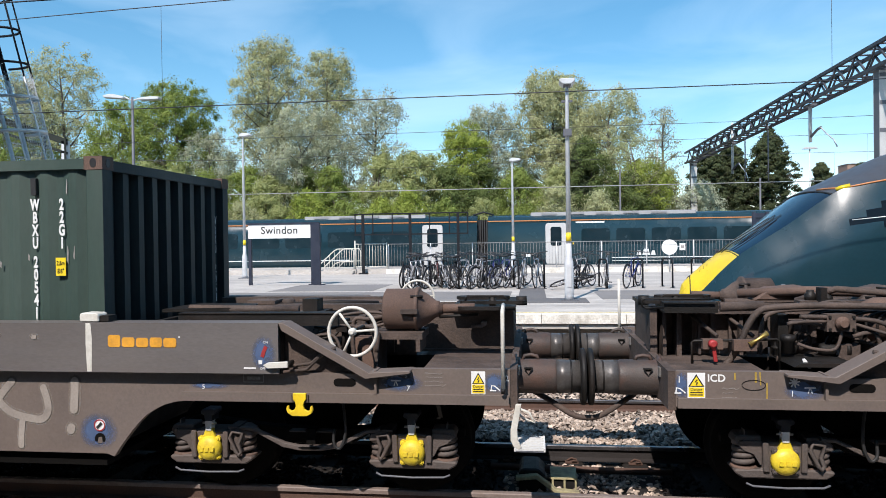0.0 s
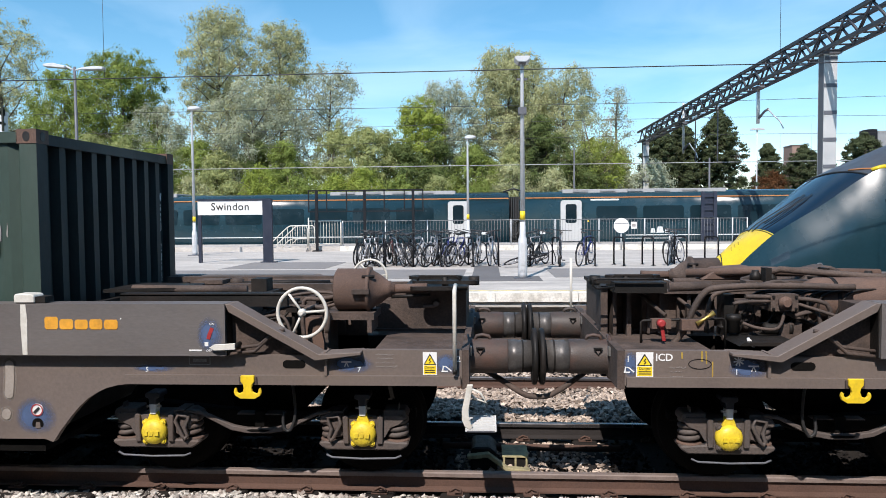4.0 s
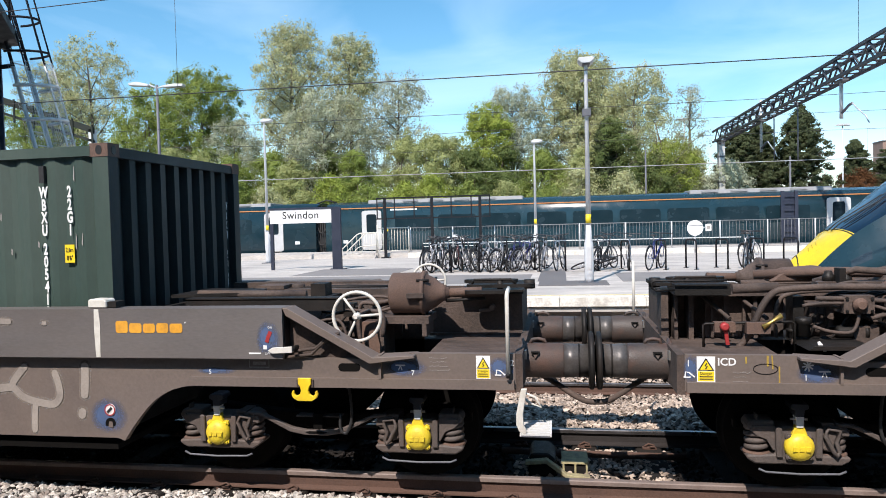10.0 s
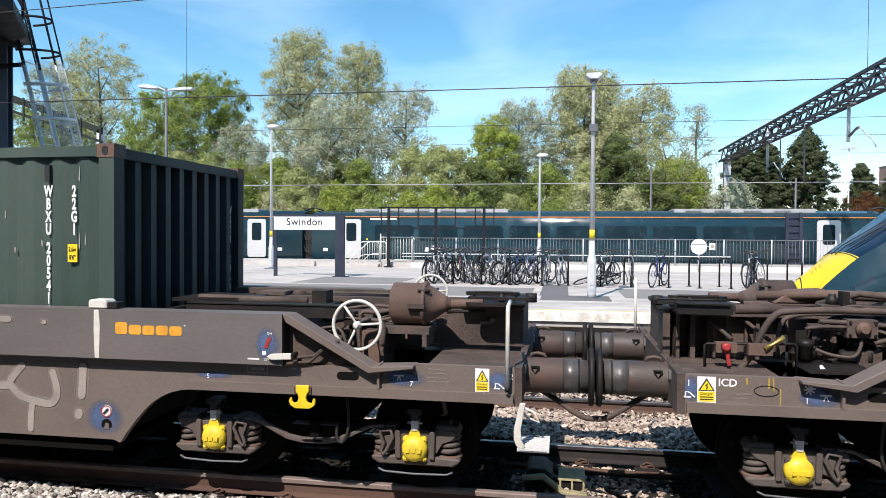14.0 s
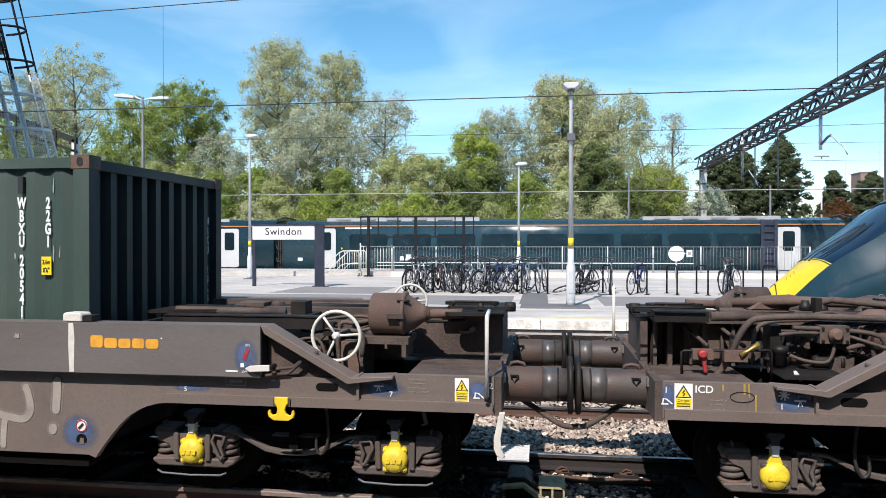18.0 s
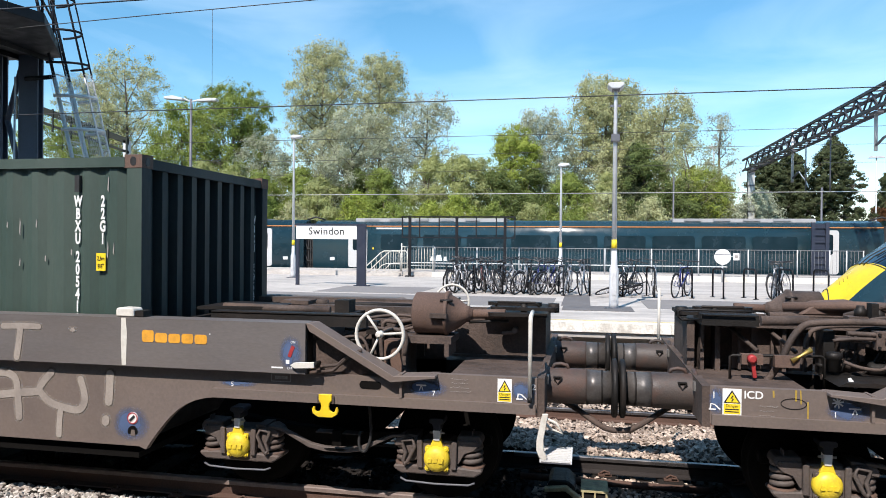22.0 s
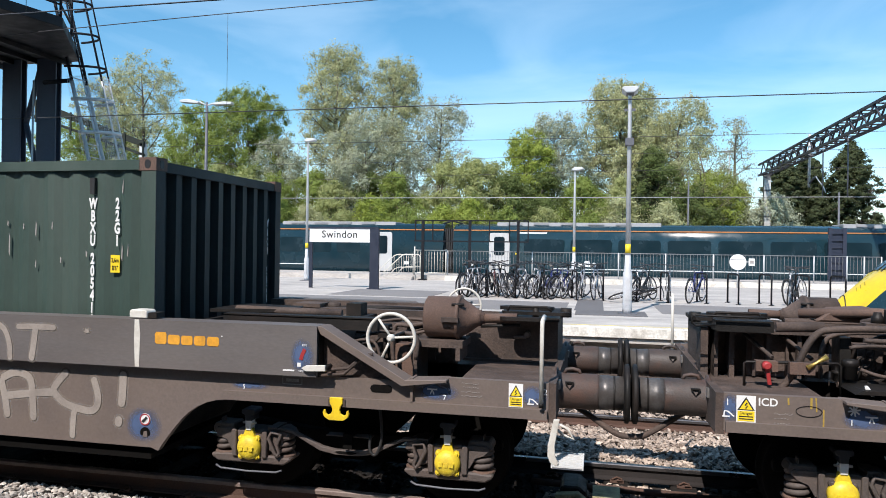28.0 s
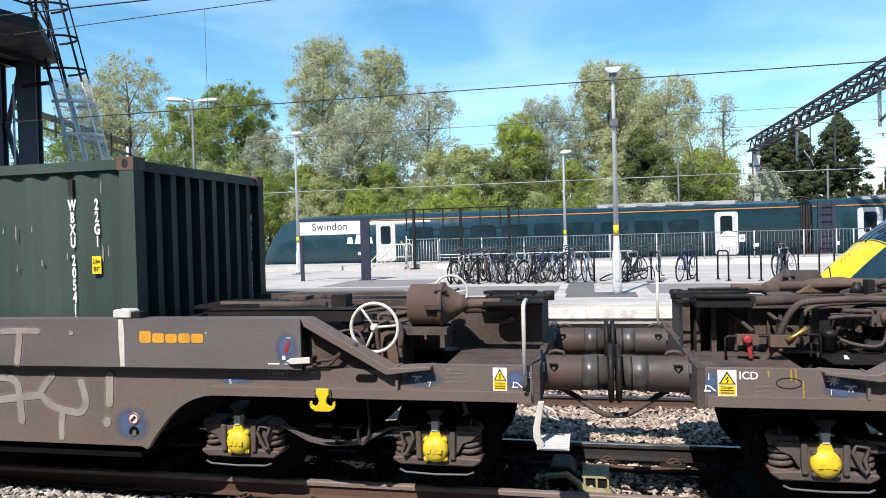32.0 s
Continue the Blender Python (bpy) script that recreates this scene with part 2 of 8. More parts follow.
rail_brown = shade("dull_brown_rail_head", (0.2, 0.155, 0.135), 0.6, var=0.2, scale=5, fine=60, dirt=(0.1, 0.065, 0.05), dirt_amount=0.5, dirt_scale=3)
# rail web blackened to carry the wagons' shadow in its colour
rail_shaded = shade("shaded_black_rail_web", (0.022, 0.018, 0.017), 0.7, var=0.25, scale=4, fine=60, bump=0.3)
rail_rust = shade("rail_rust", (0.09, 0.05, 0.036), 0.85, var=0.25, scale=4, fine=60, bump=0.3)
ballast_mat = shade("ballast_stone", (0.45, 0.425, 0.385), 0.9, var=0.25, scale=9, fine=40, bump=0.3, island=0.55, dirt=(0.17, 0.105, 0.08), dirt_amount=0.75, dirt_scale=7)
# dark stones only under the wagons, their shadow put into the colour
ballast_shaded = shade("shaded_dark_ballast", (0.014, 0.012, 0.011), 0.9, var=0.3, scale=9, fine=40, bump=0.3, island=0.5, specular=0.2)
ballast_red = shade("ballast_brown_stone", (0.4, 0.325, 0.265), 0.9, var=0.3, scale=9, fine=40, bump=0.3, island=0.6, dirt=(0.13, 0.085, 0.06), dirt_amount=0.7, dirt_scale=5)
ground_mat = shade("dusty_ground", (0.12, 0.1, 0.085), 0.95, var=0.4, scale=8, fine=30, bump=0.8, dirt=(0.12, 0.085, 0.065), dirt_amount=0.6, dirt_scale=1.2)
paving = shade("pale_platform_concrete", (0.465, 0.435, 0.40), 0.85, var=0.26, scale=2.2, fine=25, bump=0.15, dirt=(0.27, 0.25, 0.23), dirt_amount=0.8, dirt_scale=1.3, stretch=(0.3, 1, 1))
tarmac = shade("grey_tarmac", (0.2, 0.19, 0.185), 0.9, var=0.15, scale=2, fine=40, bump=0.3, dirt=(0.26, 0.24, 0.22), dirt_amount=0.4, dirt_scale=0.8)
line_yellow = shade("worn_yellow_line", (0.6, 0.52, 0.25), 0.8, var=0.3, scale=6, fine=40, dirt=(0.42, 0.39, 0.34), dirt_amount=0.9, dirt_scale=5)
tarmac_dark = shade("fresh_grey_tarmac", (0.13, 0.125, 0.125), 0.9, var=0.15, scale=2, fine=40, bump=0.3)
coping_white = shade("weathered_white_coping", (0.76, 0.73, 0.66), 0.85, var=0.28, scale=4, fine=30, bump=0.3, dirt=(0.33, 0.29, 0.23), dirt_amount=0.75, dirt_scale=3)
brick_dark = shade("sooty_platform_wall", (0.09, 0.07, 0.06), 0.9, var=0.3, scale=6, fine=30, bump=0.4)
train_green = shade("dark_green_gloss_paint", (0.011, 0.036, 0.049), 0.22, specular=0.45, var=0.1, scale=1.5, fine=20, coat=0.1, dirt=(0.03, 0.05, 0.052), dirt_amount=0.35, dirt_scale=0.7)
train_grey_equipment = shade("light_roof_equipment", (0.26, 0.265, 0.27), 0.6, var=0.15, scale=3, fine=30)
train_door = shade("train_door_grey", (0.5, 0.5, 0.49), 0.45, var=0.06, scale=3, fine=20)
train_orange = shade("train_orange_line", (0.5, 0.19, 0.06), 0.45, var=0.08, scale=3)
train_white = shade("train_white_marking", (0.66, 0.68, 0.68), 0.4, var=0.05, scale=3)
train_under = shade("train_underframe", (0.022, 0.02, 0.019), 0.8, var=0.3, scale=4, fine=40, bump=0.2)
coach_glass = shade("green_tinted_coach_glass", (0.009, 0.024, 0.032), 0.2, var=0.15, scale=2, specular=0.5)
glass_dark = shade("tinted_train_glass", (0.008, 0.018, 0.024), 0.16, var=0.1, scale=2, specular=0.5)
glass_screen = shade("raked_windscreen_glass", (0.004, 0.007, 0.016), 0.12, var=0.1, scale=2, specular=0.28)
cab_glass = shade("cab_side_glass", (0.003, 0.005, 0.007), 0.1, var=0.1, scale=2, specular=0.3)
cab_roof = shade("cab_roof_dark_grey", (0.06, 0.062, 0.07), 0.42, var=0.12, scale=2, fine=20, dirt=(0.09, 0.09, 0.09), dirt_amount=0.3, dirt_scale=1.5)
lamp_lens = shade("headlight_lens", (0.03, 0.045, 0.055), 0.12, var=0.3, scale=14, specular=0.6)
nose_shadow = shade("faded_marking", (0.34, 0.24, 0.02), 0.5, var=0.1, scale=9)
nose_yellow = shade("warning_yellow_paint", (0.74, 0.54, 0.015), 0.35, var=0.05, scale=4, fine=30, coat=0.2, dirt=(0.4, 0.3, 0.05), dirt_amount=0.25, dirt_scale=7)
boom_steel = shade("dark_gantry_boom_steel", (0.045, 0.047, 0.055), 0.55, metal=0.2, var=0.2, scale=4, fine=40)
galv = shade("galvanised_steel", (0.56, 0.57, 0.58), 0.5, metal=0.12, var=0.12, scale=4, fine=40, bump=0.05)
fence_grey = shade("dull_grey_railing_steel", (0.2, 0.205, 0.21), 0.6, metal=0.15, var=0.15, scale=4, fine=40)
galv_dark = shade("weathered_gantry_steel", (0.12, 0.125, 0.14), 0.6, metal=0.2, var=0.2, scale=4, fine=40)
mast_pale = shade("pale_mast_steel", (0.5, 0.5, 0.49), 0.55, metal=0.2, var=0.12, scale=3, fine=40)
sign_navy = shade("sign_navy_paint", (0.02, 0.026, 0.045), 0.5, var=0.1, scale=4)
frame_black = shade("black_frame_paint", (0.006, 0.0065, 0.009), 0.6, specular=0.3, var=0.15, scale=4)
signal_column_paint = shade("signal_column_navy_paint", (0.075, 0.083, 0.11), 0.6, var=0.2, scale=3, fine=40)
wire_pale = shade("pale_worn_wire", (0.42, 0.42, 0.4), 0.5, metal=0.1, var=0.1, scale=3)
signal_steel = shade("signal_gantry_dark_steel", (0.008, 0.009, 0.013), 0.7, specular=0.25, var=0.2, scale=3, fine=40)
bridge_green = shade("footbridge_dark_green_paint", (0.03, 0.035, 0.03), 0.9, specular=0.1, var=0.2, scale=3)
ladder_silver = shade("silver_ladder_steel", (0.68, 0.68, 0.66), 0.5, metal=0.1, var=0.1, scale=6, fine=40)
wire_mat = shade("overhead_wire", (0.06, 0.06, 0.065), 0.5, metal=0.4, var=0.1, scale=3)
bike_black = shade("bicycle_dark_paint", (0.02, 0.02, 0.023), 0.4, var=0.1, scale=20)
bike_blue = shade("bicycle_blue_paint", (0.04, 0.05, 0.2), 0.35, var=0.1, scale=20)
bike_silver = shade("bicycle_silver_paint", (0.5, 0.5, 0.52), 0.35, metal=0.5, var=0.1, scale=20)
bike_red = shade("bicycle_red_paint", (0.12, 0.03, 0.03), 0.4, var=0.1, scale=20)
tyre_mat = shade("tyre_rubber", (0.025, 0.024, 0.024), 0.75, var=0.15, scale=20)
bark = shade("bark", (0.13, 0.105, 0.085), 0.95, var=0.3, scale=3, fine=20, bump=0.5)
leaf_willow = leaf_shade("willow_leaves", (0.45, 0.46, 0.25))
leaf_grey = leaf_shade("silvery_leaves", (0.42, 0.45, 0.32))
leaf_green = leaf_shade("fresh_green_leaves", (0.25, 0.31, 0.08))
leaf_bright = leaf_shade("bright_spring_leaves", (0.32, 0.38, 0.08))
leaf_dark = leaf_shade("dark_green_leaves", (0.14, 0.18, 0.06))
leaf_brown = leaf_shade("budding_olive_leaves", (0.37, 0.40, 0.17))
leaf_conifer = leaf_shade("conifer_needles", (0.085, 0.105, 0.05), 0.3)
leaf_rust = leaf_shade("rusty_leaves", (0.15, 0.07, 0.03))


# ---- building helpers ----
def bm_box(bm, x0, x1, y0, y1, z0, z1):
    v = [bm.verts.new((x, y, z)) for x in (x0, x1) for y in (y0, y1) for z in (z0, z1)]
    for f in ((0, 1, 3, 2), (4, 6, 7, 5), (0, 4, 5, 1), (2, 3, 7, 6), (0, 2, 6, 4), (1, 5, 7, 3)):
        bm.faces.new([v[i] for i in f])


def box(*a):
    bm = bmesh.new()
    bm_box(bm, *a)
    return bm


def bm_prism(bm, pts, lo, hi, axis="y"):
    """A polygon drawn in the other two axes, pushed out from lo to hi along one axis."""
    def put(a, b, c):
        return {"x": (c, a, b), "y": (a, c, b), "z": (a, b, c)}[axis]
    a = [bm.verts.new(put(p, q, lo)) for p, q in pts]
    b = [bm.verts.new(put(p, q, hi)) for p, q in pts]
    n = len(pts)
    fs = [bm.faces.new(a), bm.faces.new(b[::-1])]
    for i in range(n):
        fs.append(bm.faces.new((a[i], b[i], b[(i + 1) % n], a[(i + 1) % n])))
    bmesh.ops.recalc_face_normals(bm, faces=fs)


def prism(pts, lo, hi, axis="y"):
    bm = bmesh.new()
    bm_prism(bm, pts, lo, hi, axis)
    return bm


def bm_rings(bm, centres, radii, n=10, closed=False):
    """A tube through the given centres."""
    cs = [Vector(c) for c in centres]
    if not hasattr(radii, "__len__"):
        radii = [radii] * len(cs)
    rings, u = [], None
    for i, c in enumerate(cs):
        if closed:
            t = cs[(i + 1) % len(cs)] - cs[i - 1]
        else:
            t = cs[min(i + 1, len(cs) - 1)] - cs[max(i - 1, 0)]
        t = t.normalized() if t.length > 1e-9 else Vector((0, 0, 1))
        if u is None:
            u = t.orthogonal().normalized()
        u = (u - t * u.dot(t))
        u = u.normalized() if u.length > 1e-6 else t.orthogonal().normalized()
        w = t.cross(u)
        rings.append([bm.verts.new(c + radii[i] * (math.cos(2 * math.pi * k / n) * u + math.sin(2 * math.pi * k / n) * w)) for k in range(n)])
    m = len(rings)
    for i in range(m if closed else m - 1):
        a, b = rings[i], rings[(i + 1) % m]
        for k in range(n):
            bm.faces.new((a[k], a[(k + 1) % n], b[(k + 1) % n], b[k])).smooth = True
    if not closed:
        bm.faces.new(rings[0][::-1])
        bm.faces.new(rings[-1])


def smooth(pts, k=4):
    """More points along a soft curve through the given ones."""
    ps = [Vector(p) for p in pts]
    out = []
    for i in range(len(ps) - 1):
        a, b, c, d = ps[max(i - 1, 0)], ps[i], ps[i + 1], ps[min(i + 2, len(ps) - 1)]
        for j in range(k):
            f = j / k
            out.append(tuple(0.5 * ((2 * b) + (c - a) * f + (2 * a - 5 * b + 4 * c - d) * f * f + (3 * b - a - 3 * c + d) * f ** 3)))
    return out + [tuple(ps[-1])]


def hose(pts, r, n=10):
    return tube(smooth(pts), r, n)


def tube(centres, radii, n=10, closed=False):
    bm = bmesh.new()
    bm_rings(bm, centres, radii, n, closed)
    return bm


def bm_lathe(bm, origin, axis, profile, n=24):
    """Steps of (distance along axis, radius) turned round an axis."""
    o, a = Vector(origin), Vector(axis).normalized()
    u = a.orthogonal().normalized()
    w = a.cross(u)
    rings = [[bm.verts.new(o + a * d + r * (math.cos(2 * math.pi * k / n) * u + math.sin(2 * math.pi * k / n) * w)) for k in range(n)] for d, r in profile]
    for p, q in zip(rings, rings[1:]):
        for k in range(n):
            bm.faces.new((p[k], p[(k + 1) % n], q[(k + 1) % n], q[k])).smooth = True
    bm.faces.new(rings[0][::-1])
    bm.faces.new(rings[-1])


def lathe(origin, axis, profile, n=24):
    bm = bmesh.new()
    bm_lathe(bm, origin, axis, profile, n)
    return bm


def ring_points(c, r, n, normal="y"):
    out = []
    for k in range(n):
        a = 2 * math.pi * k / n
        d = {"y": (math.cos(a), 0, math.sin(a)), "z": (math.cos(a), math.sin(a), 0), "x": (0, math.cos(a), math.sin(a))}[normal]
        out.append(tuple(c[i] + r * d[i] for i in range(3)))
    return out


def part(name, bm, material, parent=None, label="", bevel=0.0, sharp=True):
    if bevel:
        es = [e for e in bm.edges if len(e.link_faces) == 2 and e.calc_face_angle(0) > 0.6]
        bmesh.ops.bevel(bm, geom=es, offset=bevel, segments=1, affect="EDGES", clamp_overlap=True)
    me = bpy.data.meshes.new(name)
    bm.normal_update()
    bm.to_mesh(me)
    bm.free()
    me.materials.append(material)
    ob = new(name, me)
    if parent is not None:
        ob.parent = parent
    if label:
        ob["label"] = label
    return ob


def share(ob, parent, m):
    """Another piece on the same mesh."""
    o = new(ob.name.split(".")[0], ob.data)
    o.parent = parent
    o.matrix_basis = m
    return o


def thing(name, label, category, at=(0, 0, 0), group="", kind=""):
    e = new(name)
    e.empty_display_size = 0.2
    e.location = at
    return tagged(e, label, category, group, kind)


def text(name, body, size, material, parent, at, rot=(90, 0, 0), depth=0.002, align="LEFT", bold=0.0, squeeze=1.0, spacing=1.0):
    """Raised lettering in the built-in font, turned into a mesh."""
    c = bpy.data.curves.new(name, "FONT")
    c.body, c.size, c.extrude, c.align_x, c.offset, c.space_character = body, size, depth, align, bold, spacing
    c.resolution_u = 3
    o = bpy.data.objects.new(name, c)
    scene.collection.objects.link(o)
    me = bpy.data.meshes.new_from_object(o.evaluated_get(bpy.context.evaluated_depsgraph_get()))
    bpy.data.objects.remove(o)
    me.materials.clear()
    me.materials.append(material)
    for v in me.vertices:
        v.co.x *= squeeze
    ob = new(name, me)
    ob.parent = parent
    ob.matrix_basis = pose(*at, *rot)
    return ob


def structure(name, bm, material, label, category, bevel=0.0):
    return tagged(part(name, bm, material, None, "", bevel), label, category, "", "structure")

# ---- ground, tracks and platform ----
TRACK_A, TRACK_B, TRACK_C = 7.4, 11.85, 34.65
PLATFORM = 0.86

bm = bmesh.new()
bmesh.ops.create_grid(bm, x_segments=2, y_segments=2, size=1500)
for v in bm.verts:
    v.co.z = -0.36
structure("ground", bm, ground_mat, "brown dusty earth and fine gravel around the tracks", "ground")


def rails(yc, x0, x1, drop=0.0):
    for s in (-0.7525, 0.7525):
        y = yc + s
        head = prism([(y - 0.036, -0.04), (y + 0.036, -0.04), (y + 0.036, -0.008), (y + 0.028, 0.0), (y - 0.028, 0.0), (y - 0.036, -0.008)], x0, x1, "x")
        web = bmesh.new()
        bm_prism(web, [(y - 0.07, -0.159), (y + 0.07, -0.159), (y + 0.07, -0.147), (y + 0.012, -0.13), (y + 0.009, -0.04), (y - 0.009, -0.04), (y - 0.012, -0.13), (y - 0.07, -0.147)], x0, x1, "x")
        for v in list(head.verts) + list(web.verts):
            v.co.z -= drop
        worn = yc == TRACK_A
        # the far rail of the wagon track takes the web with painted shade
        r = tagged(part("rail", web, rail_shaded if worn and s > 0 else rail_rust), "rusty brown steel rail on sleepers", "rail", "running rails", "structure")
        part("rail_head", head, rail_brown if worn and s < 0 else rail_top, r, "worn metal running surface")


for yc, a, b, drop in ((TRACK_A, -40, 40, 0), (TRACK_B, -40, 40, 0.17), (TRACK_C, -70, 70, 0)):
    rails(yc, a, b, drop)

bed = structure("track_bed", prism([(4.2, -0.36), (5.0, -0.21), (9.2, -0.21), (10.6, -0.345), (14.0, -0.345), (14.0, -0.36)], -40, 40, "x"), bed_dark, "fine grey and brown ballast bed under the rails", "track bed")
structure("track_bed_far", prism([(33.2, -0.36), (33.4, -0.2), (39, -0.2), (40, -0.36)], -70, 70, "x"), ground_mat, "ballast bed of the line behind the platform", "track bed")

# platform: coping, paved surface, raised rear strip
structure("coping_course", box(-27, 27, 13.35, 13.66, 0.6, 0.7), paving, "pale weathered brick course under the coping", "coping")
plat = structure("platform", box(-70, 70, 13.62, 30.2, 0.35, PLATFORM), paving, "wide pale concrete island platform", "platform")
structure("platform_wall", box(-70, 70, 13.66, 14.2, -0.36, 0.35), brick_dark, "sooty brick face under the platform edge", "platform wall")
structure("platform_rear_strip", box(-70, 70, 30.2, 33.05, -0.36, 1.07), paving, "raised pale concrete strip along the rear of the platform", "platform")
for i in range(-18, 19):
    x = i * 1.5
    if i == -18:
        cop = part("coping_stone", box(0.004, 1.496, 13.3, 13.62, 0.7, PLATFORM + 0.002), coping_white, plat, "weathered white coping stone", 0.012)
        cop.location.x = x
    else:
        share(cop, plat, pose(x, 0, 0))
bm.free()


def sheet(x0, x1, y0, y1, z, mat, label):
    o = part("surface_patch", box(x0, x1, y0, y1, z - 0.02, z), mat, plat, label)
    return o


sheet(-70, 70, 13.63, 14.7, PLATFORM + 0.004, paving, "pale edge paving")
sheet(-0.5, 0.16, 16.9, 20.5, PLATFORM + 0.012, tarmac_dark, "dark grey tarmac repair")
sheet(-0.45, 1.05, 15.7, 16.9, PLATFORM + 0.012, tarmac_dark, "dark grey tarmac repair")
sheet(-40, 40, 13.66, 13.72, PLATFORM + 0.012, line_yellow, "worn yellow line")
sheet(-7.6, -4.6, 19.6, 22.6, PLATFORM + 0.005, tarmac, "grey tarmac repair")
sheet(1.4, 9.0, 16.6, 19.4, PLATFORM + 0.005, tarmac, "worn grey tarmac")
sheet(-12.5, -0.7, 16.4, 19.2, PLATFORM + 0.004, tarmac, "worn grey tarmac")

structure("platform_near", box(-70, 70, -3.5, 3.3, -0.36, 0.62), paving, "plain pale concrete platform of the viewer", "platform")
# added out of view: keeps low sky light off the wagons' shaded parts
structure("sky_block_wall", box(-70, 70, -4.0, -3.5, -0.36, 7.5), brick_dark, "plain dark wall added unseen behind the near platform to block sky light", "wall")

# ---- freight wagons ----
def wagon_side(m, y0, y1):
    """Lower side girder with the arch over the bogie."""
    pts = [(11.6, 0.46), (3.42, 0.46), (3.355, 0.436), (3.287, 0.535), (3.201, 0.645), (3.126, 0.73), (3.057, 0.794), (2.978, 0.845), (2.9, 0.881), (2.8, 0.908), (2.69, 0.92), (0.02, 0.93), (0.02, 1.2), (0.85, 1.2), (1.1, 1.155), (11.6, 1.155)]
    return prism([(m * s, z) for s, z in pts], y0, y1)


def arc(c, r, a0, a1, n):
    return [(c[0] + r * math.cos(radians(a0 + (a1 - a0) * i / n)), c[1] + r * math.sin(radians(a0 + (a1 - a0) * i / n))) for i in range(n + 1)]


def mirror_x(m, *boxes):
    """Boxes given by the distance from the wagon's end, joined."""
    bm = bmesh.new()
    for s0, s1, y0, y1, z0, z1 in boxes:
        bm_box(bm, min(m * s0, m * s1), max(m * s0, m * s1), y0, y1, z0, z1)
    return bm


def helix(c, r, z0, z1, turns, wire, n=14):
    pts = []
    k = int(turns * n)
    for i in range(k + 1):
        a = 2 * math.pi * i / n
        pts.append((c[0] + r * math.cos(a), c[1] + r * math.sin(a), z0 + (z1 - z0) * i / k))
    return tube(pts, wire, 8)


